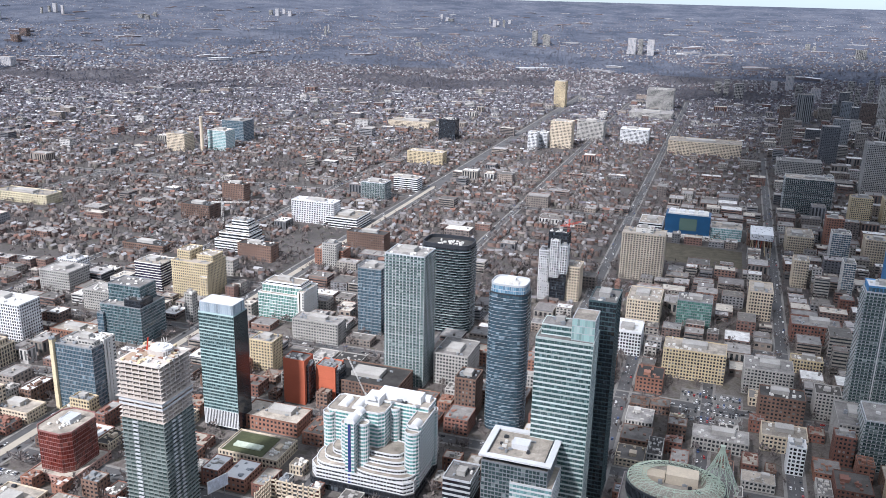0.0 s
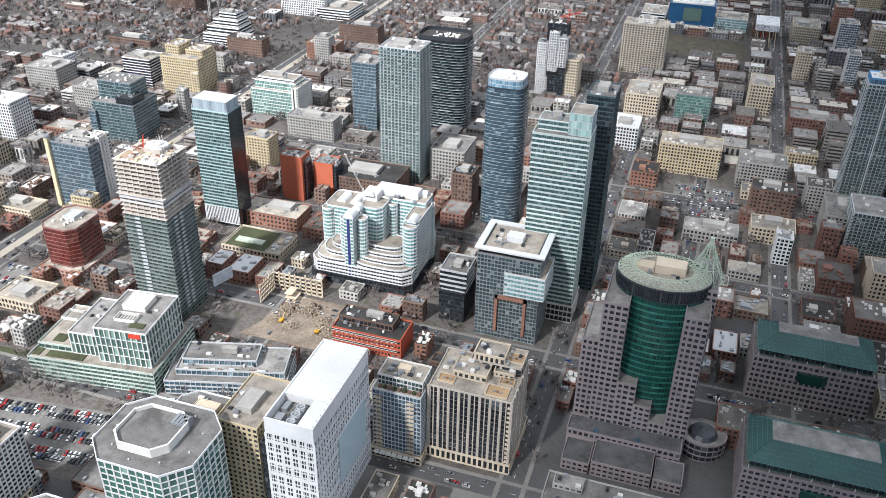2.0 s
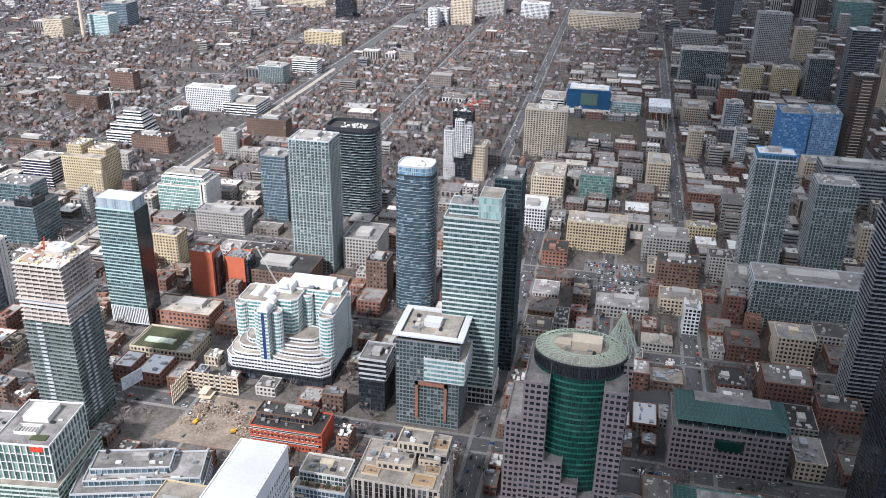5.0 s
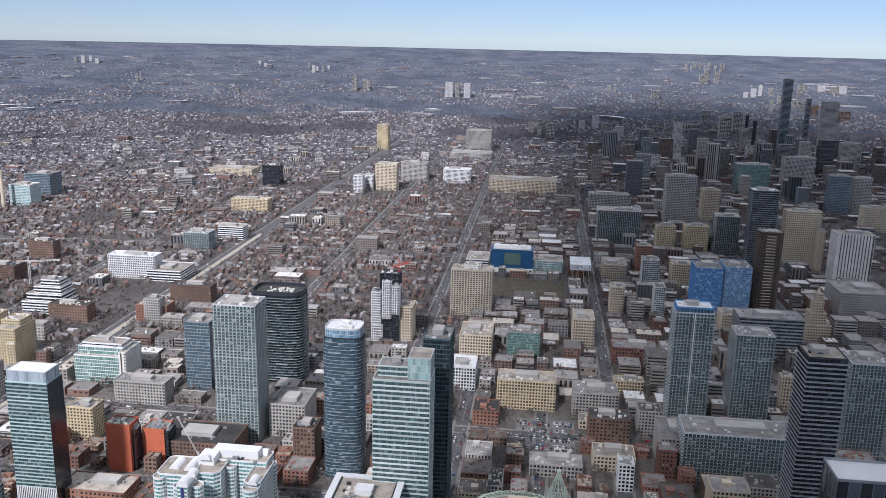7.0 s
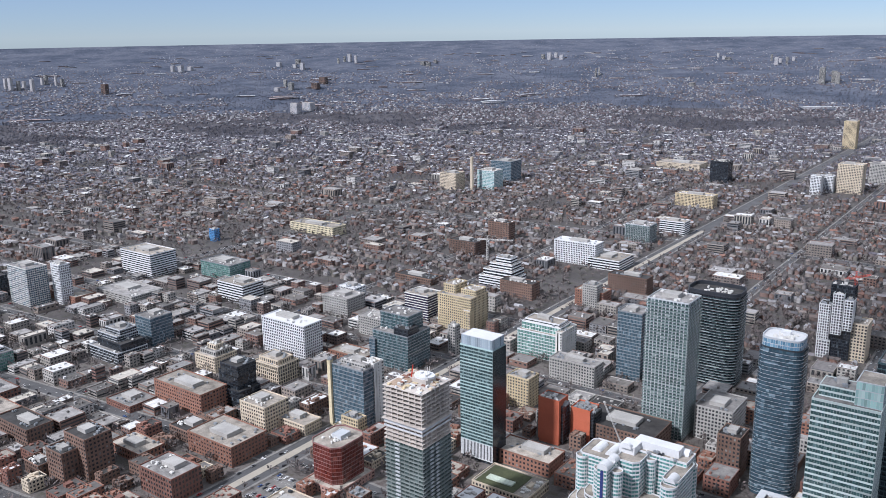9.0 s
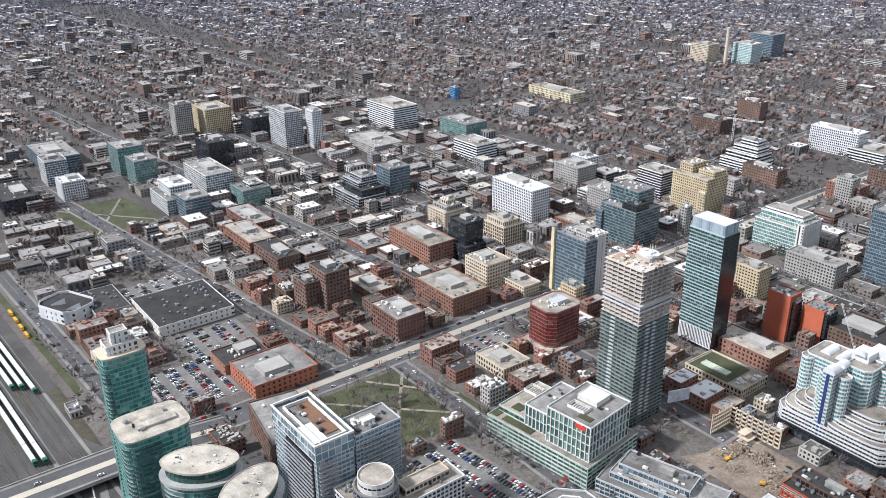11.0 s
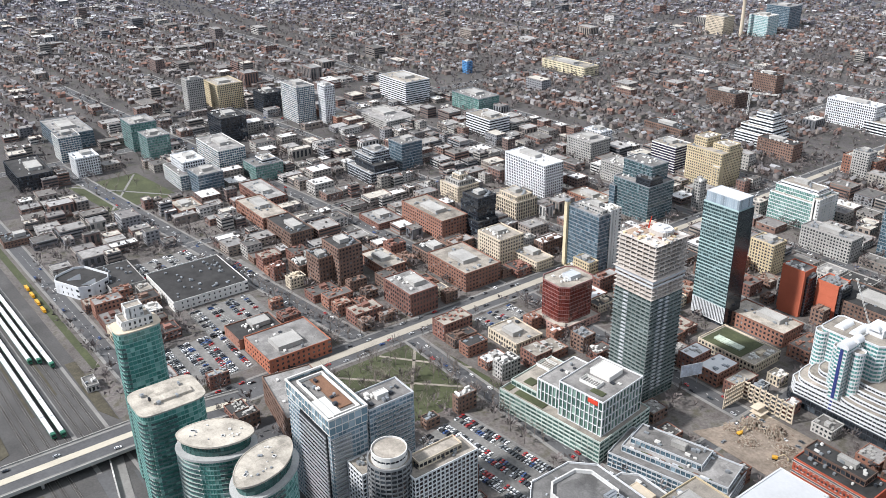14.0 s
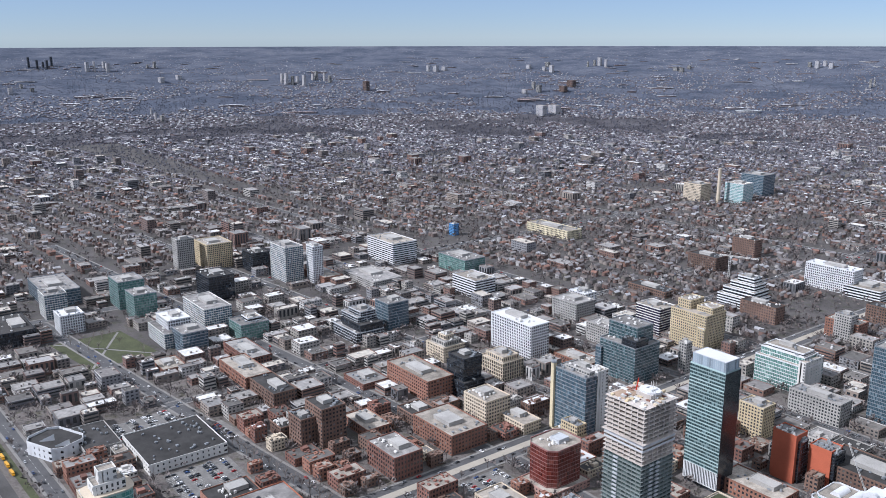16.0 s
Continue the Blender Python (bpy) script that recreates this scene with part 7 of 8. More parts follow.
def tower_crane(x, y, h, jib, turn, mat, label):
    c = thing("tower_crane", label, "crane", x, y, 0, turn)

    def truss(name, p, q, wdt, step):
        s = Solid()
        p, q = Vector(p), Vector(q)
        n = max(2, int((q - p).length / step))
        up = Vector((0, 0, 1)) if abs((q - p).normalized().z) < 0.9 else Vector((1, 0, 0))
        u = (q - p).cross(up).normalized() * wdt / 2
        v = (q - p).cross(u).normalized() * wdt / 2
        cs = [u + v, u - v, -u - v, -u + v]
        for o in cs:
            s.beam(p + o, q + o, 0.16)
        for k in range(n):
            a, b = p.lerp(q, k / n), p.lerp(q, (k + 1) / n)
            for i in range(4):
                s.beam(a + cs[i], b + cs[(i + 1) % 4], 0.1)
        part(name, s.make(name, mat), c)

    truss("mast", (0, 0, 0), (0, 0, h), 2.2, 3)
    truss("jib", (-16, 0, h + 1), (jib, 0, h + 1), 1.6, 3)
    truss("apex", (0, 0, h), (0, 0, h + 8), 1.2, 3)
    s = Solid()
    s.beam((0, 0, h + 8), (jib * 0.7, 0, h + 2), 0.12)
    s.beam((0, 0, h + 8), (-15, 0, h + 2), 0.12)
    part("tie", s.make("tie", mat), c)
    s = Solid()
    s.box(-16, -1.4, h - 2, -12, 1.4, h + 1)
    part("counterweight", s.make("counterweight", CONCRETE), c)
    s = Solid()
    s.box(0.8, -1.4, h - 2.4, 2.8, 0.6, h)
    part("cab", s.make("cab", WHITE), c)


tower_crane(-722, 1092, 40, 42, 20, OFFWHITE, "white tower crane over low brick buildings")
tower_crane(-168, 985, 92, 22, 60, RED, "red tower crane beside an unfinished tower")
tower_crane(392, 1560, 70, 40, 100, YELLOW, "yellow tower crane among office towers")
c = thing("luffing_crane", "pale crane with a raised lattice boom", "crane", -262, 592, 0)
s = Solid()
s.beam((0, 0, 0), (0, 0, 36), 0.8)
part("mast", s.make("mast", OFFWHITE), c)
s = Solid()
for o in (-0.7, 0.7):
    s.beam((0, o, 34), (-16, o, 66), 0.22)
for k in range(14):
    a, b = Vector((0, -0.7, 34)).lerp(Vector((-16, -0.7, 66)), k / 14), Vector((0, 0.7, 34)).lerp(Vector((-16, 0.7, 66)), (k + 1) / 14)
    s.beam(a, b, 0.12)
part("boom", s.make("boom", OFFWHITE), c)

# tall hospital chimney
c = thing("chimney", "tall tan concrete hospital chimney", "chimney", -1115, 1622)
s = Solid()
s.beam((0, 0, 0), (0, 0, 76), 4.2, 0, 14, 3.4)
s.beam((0, 0, 76), (0, 0, 78), 3.8, 0, 14)
part("shaft", s.make("shaft", BEIGE), c)
block("school", "long cream stone school with many gables", -1117, 1113, 110, 36, 16, style(4, 3.4, 1.4, 1.6, 0.3, surface("cream_stone", (0.62, 0.55, 0.38)), WINDOWS, 0.0, ROOFTAN), 88, units=10)
c = thing("clock_tower_building", "stepped pale stone tower with arched storeys", "civic tower", 352, 1076)
claim(352, 1076, 34, 34)
for w, z0, z1 in ((32, 0, 22), (20, 22, 36), (13, 36, 50), (9, 50, 60)):
    tier(c, rect(w, w), z0, z1, BEIGE_WIN)
s = Solid()
s.beam((0, 0, 60), (0, 0, 68), 3.2, 0, 8, 0.3)
part("cupola", s.make("cupola", BEIGE), c)

# scrub, access lane and plaza round the railway and the civic towers
for q in ([(-490, 30), (-380, 40), (-330, 44), (-340, 55), (-400, 52), (-488, 44)], [(-640, 20), (-540, 26), (-545, 36), (-650, 33)], [(-700, 52), (-580, 58.5), (-580, 60), (-700, 54)], [(-760, 70), (-600, 79), (-600, 80.5), (-760, 72.5)], [(-640, 96), (-560, 99), (-540, 108), (-640, 104)]):
    flat("scrub", "brown winter scrub beside the tracks", q, 0.32, SCRUB, "scrub")
flat("service_lane", "grey asphalt service lane beside the railway", [(-488, 76), (-300, 80), (-300, 96), (-400, 95), (-488, 88)], 0.34, ASPHALT, "lane")
flat("plaza", "dark paved plaza round the civic towers", [(-58, 250), (170, 250), (170, 456), (-58, 456)], 0.1, ASPHALT, "plaza")
flat("plaza", "dark paved plaza behind the civic towers", [(20, 470), (170, 470), (170, 598), (20, 598)], 0.1, ASPHALT, "plaza")
flat("forecourt", "grey paved forecourt between the hotels", [(-250, 166), (-74, 166), (-74, 330), (-250, 330)], 0.1, PAVING, "forecourt")
claim(56, 300, 228, 120, 0)
claim(20, 350, 150, 120, 0)
claim(-160, 230, 180, 130, 0)
claim(-118, 416, 60, 40, 0)
flat("service_yard", "dark asphalt yard between the residential towers", [(-478, 98), (-255, 98), (-255, 262), (-410, 262), (-478, 240)], 0.09, ASPHALT, "yard")
claim(-345, 130, 130, 60, 0)
for k in range(16):
    car(-300 - 7 * (k % 8), 165 + 14 * (k // 8), 80, 0.12)

# low block with a planted roof at the foot of the dark glass tower
r = thing("garden_roof_block", "low tan block with a green planted roof", "low block", -327, 527)
claim(-327, 527, 60, 44)
tier(r, rect(52, 34), 0, 8, BEIGE_WIN)
s = Solid()
s.box(-24, -15, 8.06, 12, 15, 8.4)
part("planted_roof", s.make("planted_roof", GRASS), r, "dark green planted roof")
s = Solid()
s.box(-18, -8, 8.4, 6, -1, 9.4)
for k in range(7):
    s.box(-18 + 3.9 * k, -8, 9.4, -17.7 + 3.9 * k, -1, 9.7)
part("skylight", s.make("skylight", surface("pale_green_skylight", (0.50, 0.56, 0.46), 0.4)), r, "long pale green skylight")
rooftop(r, 12, 26, 8, 92, 5, 0.3, BEIGE, 19, 0, 2.4)

# ---- houses and trees, too many to count ----
ROOFS = islands("house_roofs", [(0.11, 0.095, 0.09), (0.20, 0.17, 0.155), (0.075, 0.07, 0.07), (0.21, 0.20, 0.20), (0.13, 0.105, 0.095), (0.20, 0.195, 0.20), (0.10, 0.095, 0.10), (0.20, 0.11, 0.085), (0.13, 0.12, 0.12), (0.17, 0.16, 0.165), (0.30, 0.30, 0.31), (0.09, 0.08, 0.08), (0.12, 0.11, 0.11)])
WALLS = islands("house_walls", [(0.15, 0.10, 0.088), (0.18, 0.125, 0.108), (0.13, 0.095, 0.085), (0.24, 0.21, 0.19), (0.16, 0.105, 0.09), (0.20, 0.185, 0.18), (0.14, 0.11, 0.10), (0.34, 0.33, 0.325), (0.16, 0.15, 0.13), (0.19, 0.115, 0.092)])
TWIGS = islands("bare_twigs", [(0.105, 0.088, 0.086), (0.135, 0.115, 0.11), (0.08, 0.068, 0.068), (0.12, 0.104, 0.10), (0.16, 0.138, 0.128)], 1.0)


def fast_mesh(name, verts, quads, materials, index):
    """A joined mesh from arrays; every face has four corners, the last two equal for a triangle's twin."""
    me = bpy.data.meshes.new(name)
    k = quads.shape[1]
    me.vertices.add(len(verts))
    me.vertices.foreach_set("co", np.ascontiguousarray(verts, dtype=np.float32).ravel())
    me.loops.add(quads.size)
    me.loops.foreach_set("vertex_index", np.ascontiguousarray(quads, dtype=np.int32).ravel())
    me.polygons.add(len(quads))
    me.polygons.foreach_set("loop_start", np.arange(0, quads.size, k, dtype=np.int32))
    me.polygons.foreach_set("loop_total", np.full(len(quads), k, dtype=np.int32))
    for m in materials:
        me.materials.append(m)
    me.polygons.foreach_set("material_index", np.ascontiguousarray(index, dtype=np.int32))
    me.update(calc_edges=True)
    me.validate()
    return me


HV = np.array([(-1, -1, 0), (1, -1, 0), (1, 1, 0), (-1, 1, 0), (-1, -1, 1), (1, -1, 1), (1, 1, 1), (-1, 1, 1),
               (-1.1, -1.1, 0.97), (1.1, -1.1, 0.97), (1.1, 1.1, 0.97), (-1.1, 1.1, 0.97), (0, -1.1, 1.42), (0, 1.1, 1.42), (0, -1, 0), (0, 1, 0), (0, -1, 1.4), (0, 1, 1.4)], dtype=float)
HF = np.array([(0, 14, 16, 4), (14, 1, 5, 16), (1, 2, 6, 5), (2, 15, 17, 6), (15, 3, 7, 17), (3, 0, 4, 7), (8, 12, 13, 11), (12, 9, 10, 13)])
HM = np.array([0, 0, 0, 0, 0, 0, 1, 1])


def houses(name, label, px, py, pz, w, d, h, turn, scale, mats=None):
    n = len(px)
    v = np.repeat(HV[None], n, 0)
    v = v * np.stack([w / 2, d / 2, h], -1)[:, None, :] * scale[:, None, None]
    c, s = np.cos(turn)[:, None], np.sin(turn)[:, None]
    x, y = v[..., 0] * c - v[..., 1] * s, v[..., 0] * s + v[..., 1] * c
    v = np.stack([x + px[:, None], y + py[:, None], v[..., 2] + pz[:, None]], -1).reshape(-1, 3)
    q = (HF[None] + (np.arange(n) * len(HV))[:, None, None]).reshape(-1, 4)
    me = fast_mesh(name, v, q, mats or [WALLS, ROOFS], np.tile(HM, n))
    return tagged(new(name, me), label, "houses", kind="stuff")


def twig_cloud(name, label, px, py, pz, size, count, rng, mat=None, thin=0.10, thick=0.26):
    """Bare winter trees: a thin trunk and many sprays of twigs, each fanning out from the limb that bears it."""
    n = len(px)
    a = rng.uniform(0, 2 * math.pi, (n, count))
    rise = rng.uniform(0.1, 1.4, (n, count))
    length = rng.uniform(0.3, 0.62, (n, count)) * (0.6 + 0.4 * np.cos(rise - 0.5))
    z0 = rng.uniform(0.2, 0.5, (n, count))
    wide = rng.uniform(thin, thick, (n, count))
    b = a + rng.choice([-1, 1], (n, count)) * rng.uniform(0.6, 2.2, (n, count))
    base = np.stack([0 * a, 0 * a, z0], -1)
    tip = base + np.stack([np.cos(a) * np.cos(rise), np.sin(a) * np.cos(rise), np.sin(rise)], -1) * length[..., None]
    base = base * 0.65 + tip * 0.35
    side = np.stack([np.cos(b), np.sin(b), 0.7 * np.sin(3 * b)], -1) * wide[..., None] * 0.5
    t = np.stack([base, tip + side, tip - side], 2)
    trunk = np.array([[(-0.016, -0.008, 0), (0.016, 0.008, 0), (0, 0, 0.75)], [(0.012, -0.014, 0), (-0.012, 0.014, 0), (0, 0, 0.75)]])
    t = np.concatenate([t, np.repeat(trunk[None], n, 0)], 1)
    t = t * size[:, None, None, None] + np.stack([px, py, pz], -1)[:, None, None, :]
    v = t.reshape(-1, 3)
    q = np.arange(len(v)).reshape(-1, 3)
    return tagged(new(name, fast_mesh(name, v, q, [mat or TWIGS], np.zeros(len(q)))), label, "trees", kind="stuff")


def street_near(x, y, pad):
    p = Vector((x, y))
    for a, b, w in STREETS:
        e = b - a
        t = max(0.0, min(1.0, (p - a).dot(e) / e.length_squared))
        if (p - a - e * t).length < w / 2 + pad:
            return True
    return False


def free(x, y, r=0.0):
    return not any(a - r < x < b + r and c - r < y < d + r for a, b, c, d in TAKEN)


def in_view(x, y):
    return -22 < math.degrees(math.atan2(-x, y)) < 82


# open places: the square, the railway, the western park, the gallery's park
for q in ((-453, 298, 96, 104), (-760, 48, 900, 120), (-1003, 258, 118, 100), (-45, 1235, 180, 96), (-250, 420, 90, 20)):
    claim(*q, pad=0)
rng = np.random.default_rng(5)
rnd = random.Random(11)

# what is built on, in cells of two metres
CX, CY = -1500, 80
used = np.zeros((1050, 760), dtype=bool)


def cells(x0, x1, y0, y1):
    return slice(max(0, int((x0 - CX) / 2)), max(0, int((x1 - CX) / 2) + 1)), slice(max(0, int((y0 - CY) / 2)), max(0, int((y1 - CY) / 2) + 1))


gx_, gy_ = np.meshgrid(CX + 2 * np.arange(1050) + 1, CY + 2 * np.arange(760) + 1, indexing="ij")
for a, b, w in STREETS:
    e = b - a
    t = np.clip(((gx_ - a.x) * e.x + (gy_ - a.y) * e.y) / e.length_squared, 0, 1)
    used |= np.hypot(gx_ - a.x - t * e.x, gy_ - a.y - t * e.y) < w / 2 + 3.2
for x0, x1, y0, y1 in TAKEN:
    used[cells(x0, x1, y0, y1)] = True

PAINTED = style(3.4, 3.0, 1.3, 1.5, 0.3, surface("painted_brick", (0.50, 0.48, 0.45), 0.8, var=0.15, per_object=0.3), WINDOWS, 0.0, ROOFGREY)
LOW = [(BRICK_WIN, "red brick"), (ORANGE_WIN, "orange brick"), (BROWN_WIN, "brown brick"), (BEIGE_WIN, "tan stone"), (GREY_WIN, "grey concrete"), (BROWN_WIN, "brown brick"), (ORANGE_WIN, "orange brick"), (BRICK_WIN, "red brick"), (BROWN_WIN, "brown brick"), (PAINTED, "painted brick")]
MIDROOF = roofing("weathered_dark_roof", (0.12, 0.112, 0.105), 0.4)
ROOFKIND = [(ROOFGREY, "grey gravel"), (ROOFDARK, "tarred"), (ROOFTAN, "tan gravel"), (MIDROOF, "weathered dark"), (ROOFDARK, "tarred"), (ROOFTAN, "tan gravel"), (ROOFGREY, "grey gravel"), (MIDROOF, "weathered dark"), (MIDROOF, "weathered dark"), (ROOFGREY, "grey gravel"), (ROOFWHITE, "white")]


def low_building(x, y, w, d, h, seed):
    """A low flat-roofed building with a parapet, panes set back and a few roof units."""
    r_ = random.Random(seed)
    (st, what), (rf, rk) = r_.choice(LOW), r_.choice(ROOFKIND)
    st = dict(st, roof=rf)
    root = thing(r_.choice(["shop_block", "warehouse", "walk_up_block"]), "low %s building with a flat %s roof" % (what, rk), "low building", x, y)
    tier(root, rect(w, d), 0, h, st, parapet=0.7, roof="plain")
    s = Solid()
    for k in range(r_.randint(6, 14)):
        a, b, c = r_.uniform(0.5, 1.6), r_.uniform(0.5, 1.4), r_.uniform(0.5, 1.7)
        px, py = r_.uniform(-0.4, 0.4) * w, r_.uniform(-0.4, 0.4) * d
        s.box(px - a, py - b, h, px + a, py + b, h + c)
    if r_.random() < 0.5:
        px, py = r_.uniform(-0.25, 0.25) * w, r_.uniform(-0.25, 0.25) * d
        s.prism(rect(w * 0.25, d * 0.25, px, py), h, h + 2.8)
    if math.hypot(x, y) < 600:
        tagged(part("rooftop_plant", s.make("rooftop_plant", r_.choice([GREYMETAL, OFFWHITE, CONCRETE])), root), kind="stuff")
    else:
        root.children[-1].data = joined_roof(root.children[-1].data, s)


def joined_roof(me, s):
    """A roof with its small units, as one mesh."""
    t = Solid()
    t.v = [tuple(v.co) for v in me.vertices]
    t.f = [tuple(p.vertices) for p in me.polygons]
    t.m = [p.material_index for p in me.polygons]
    n = len(t.v)
    t.v += s.v
    t.f += [tuple(n + i for i in f) for f in s.f]
    t.m += [0] * len(s.f)
    return t.make("roof", list(me.materials))


def flat_blocks(name, label, rows, mats):
    """Many far flat-roofed buildings: box, sunk roof, panes set on each storey."""
    s = Solid()
    for x, y, w, d, h in rows:
        a, b, c, e = x - w / 2, x + w / 2, y - d / 2, y + d / 2
        P = [(a, c), (b, c), (b, e), (a, e)]
        s.prism(P, 0, h, 0, top=False)
        Q = [(a + 0.4, c + 0.4), (b - 0.4, c + 0.4), (b - 0.4, e - 0.4), (a + 0.4, e - 0.4)]
        s.ring(P, Q, h - 0.05, h + 0.8, 0)
        s.prism(Q, h - 0.3, h + 0.05, 1)
        for k in range(rnd.randint(1, 4)):
            px, py, q = rnd.uniform(a + 2, b - 4), rnd.uniform(c + 2, e - 4), rnd.uniform(1, 3)
            s.box(px, py, h, px + q, py + q, h + rnd.uniform(0.8, 2.6), 1)
        nf = max(2, round(h / 3.7))
        fh = h / nf
        kind = rnd.choice("gggssu")
        for i, (p, q, nx, ny) in enumerate(((P[0], P[1], 0, -1), (P[1], P[2], 1, 0), (P[3], P[0], -1, 0))):
            n = 1 if kind == "s" else max(2, round(math.dist(p, q) / (4.2 if kind == "g" else 5.5)))
            for k in range(1 if kind == "u" else nf):
                for j in range(n):
                    t0, t1 = (0.03, 0.97) if kind == "s" else ((j + 0.22) / n, (j + 0.74) / n)
                    u, v = (p[0] + (q[0] - p[0]) * t0 + nx * 0.05, p[1] + (q[1] - p[1]) * t0 + ny * 0.05), (p[0] + (q[0] - p[0]) * t1 + nx * 0.05, p[1] + (q[1] - p[1]) * t1 + ny * 0.05)
                    z0, z1 = (fh, h - 1.5) if kind == "u" else (k * fh + fh * 0.34, k * fh + fh * 0.8)
                    s.quad((*u, z0), (*v, z0), (*v, z1), (*u, z1), 2)
    return tagged(new(name, s.make(name, mats)), label, "buildings", kind="stuff")


FLATWALLS = islands("block_walls", [(0.18, 0.105, 0.086), (0.25, 0.21, 0.18), (0.15, 0.105, 0.092), (0.34, 0.325, 0.30), (0.19, 0.115, 0.092), (0.22, 0.22, 0.23), (0.12, 0.12, 0.13), (0.18, 0.155, 0.138), (0.27, 0.25, 0.225), (0.16, 0.135, 0.125), (0.44, 0.43, 0.415)])
FLATROOFS = islands("block_roofs", [(0.30, 0.29, 0.285), (0.10, 0.095, 0.09), (0.42, 0.39, 0.34), (0.20, 0.195, 0.19), (0.14, 0.13, 0.12), (0.26, 0.25, 0.24), (0.55, 0.55, 0.54), (0.17, 0.16, 0.155), (0.23, 0.22, 0.21)], 0.95, 0.3)
far_low = []
made = 0
for gy in range(130, 1590, 4):
    for gx in range(-1400, 470, 6):
        core = (gy < 884 + 0.075 * min(0, gx + 518) and gx > -1330) or gx > -90 or (gy < 930 and gx > -506)
        if not core or not in_view(gx, gy) or math.hypot(gx, gy) < 300 or used[int((gx - CX) / 2), int((gy - CY) / 2)]:
            continue
        w, d = rnd.uniform(11, 26) + (8 if gx > 100 or gy > 650 else 0), rnd.uniform(16, 30)
        c = cells(gx, gx + w, gy, gy + d)
        if used[c].any():
            w, d = w * 0.6, d * 0.6
            c = cells(gx, gx + w, gy, gy + d)
            if used[c].any():
                continue
        used[cells(gx - 0.5, gx + w + (0.5 if rnd.random() < 0.7 else 9), gy, gy + d + (2 if rnd.random() < 0.5 else 8))] = True
        if rnd.random() < (0.1 if gx > -1000 else 0.5):
            continue
        h = rnd.choice([6.5, 7, 7, 8, 10, 11, 14, 15]) if gx < 100 else rnd.choice([8, 9, 12, 14, 18, 26])
        claim(gx + w / 2, gy + d / 2, w, d, 0)
        if math.hypot(gx, gy) > 790 or made >= 400:
            far_low.append((gx + w / 2, gy + d / 2, w, d, h))
            continue
        low_building(gx + w / 2, gy + d / 2, w, d, h, made + 900)
        made += 1
for gy in range(1440, 2900, 38):
    for gx in range(110, 1150, 38):
        w, d = rnd.uniform(18, 34), rnd.uniform(18, 32)
        if in_view(gx, gy) and rnd.random() < 0.3 and not street_near(gx, gy, 18) and free(gx, gy, 16):
            far_low.append((gx + rnd.uniform(-7, 7), gy + rnd.uniform(-6, 6), w, d, rnd.choice([8, 9, 12, 14, 18, 26])))
TALL = []
for gy in range(1480, 3120, 62):
    for gx in range(150, 1150, 58):
        x, y = gx + rnd.uniform(-12, 12), gy + rnd.uniform(-12, 12)
        w, d = rnd.uniform(20, 44), rnd.uniform(20, 36)
        near = abs(x / y - 0.25) < 0.1
        if in_view(x, y) and math.hypot(x, y) < 3150 and rnd.random() < (0.42 if near and y > 2100 else 0.22 if y > 2200 else 0.05) and not street_near(x, y, 20) and free(x, y, 22):
            claim(x, y, w, d, 2)
            TALL.append((x, y, w, d, rnd.choice([34, 40, 48, 56, 70, 85]) * (1.25 if near and y > 2000 else 1.0)))
TALLWALLS = islands("tower_walls", [(0.10, 0.105, 0.115), (0.22, 0.20, 0.18), (0.06, 0.065, 0.075), (0.30, 0.28, 0.26), (0.13, 0.12, 0.115), (0.16, 0.18, 0.20), (0.42, 0.41, 0.39), (0.11, 0.085, 0.075), (0.20, 0.21, 0.22)])
flat_blocks("downtown_blocks", "crowded grey and dark office and apartment towers", TALL, [TALLWALLS, FLATROOFS, WINDOWS])
flat_blocks("far_blocks", "dense low and middling flat-roofed city buildings", far_low, [FLATWALLS, FLATROOFS, WINDOWS])

hx, hy, hs, mid_rows = [], [], [], []
for gy in range(905, 3180, 17):
    for gx in range(-3100, 1100, 9):
        x, y = gx + rnd.uniform(-1.5, 1.5), gy + rnd.uniform(-2, 2)
        r = math.hypot(x, y)
        if r > 3190 or not in_view(x, y) or (y < 1420 and x > -90):
            continue
        if (gy // 17) % 4 == 3 and rnd.random() < 0.9 or rnd.random() < 0.36 or noise.noise((x / 160, y / 160, 0)) > 0.42:
            continue
        if x > 200 and rnd.random() < 0.6:
            continue
        if street_near(x, y, 7) or (y < 2300 and not free(x, y, 6)):
            continue
        hx.append(x)
        hy.append(y)
        hs.append(1.0)
        if rnd.random() < (0.022 if x < 150 else 0.12):
            mid_rows.append((x, y, rnd.uniform(16, 40), rnd.uniform(14, 26), rnd.choice([7, 8, 10, 12, 15, 20])))
for gy in range(150, 905, 17):
    for gx in range(-3100, -1340, 9):
        x, y = gx + rnd.uniform(-1.5, 1.5), gy + rnd.uniform(-2, 2) + 0.1 * gx + 120
        if math.hypot(x, y) > 3190 or not in_view(x, y) or (gy // 17) % 4 == 3 or rnd.random() < 0.35 or street_near(x, y, 7) or not free(x, y, 6):
            continue
        hx.append(x)
        hy.append(y)
        hs.append(1.0)
        if rnd.random() < 0.04:
            mid_rows.append((x, y, rnd.uniform(16, 40), rnd.uniform(14, 26), rnd.choice([7, 8, 10, 12, 16, 24])))
flat_blocks("scattered_blocks", "flat-roofed schools, shops and flats among houses", mid_rows, [FLATWALLS, FLATROOFS, WINDOWS])
hx, hy, hs = np.array(hx), np.array(hy), np.array(hs)
n = len(hx)
outer = np.hypot(hx, hy) + rng.normal(0, 330, n) > 2350
HOUSE_TURN = rng.choice([0, math.pi / 2, 0], n) + rng.normal(0, 0.02, n)
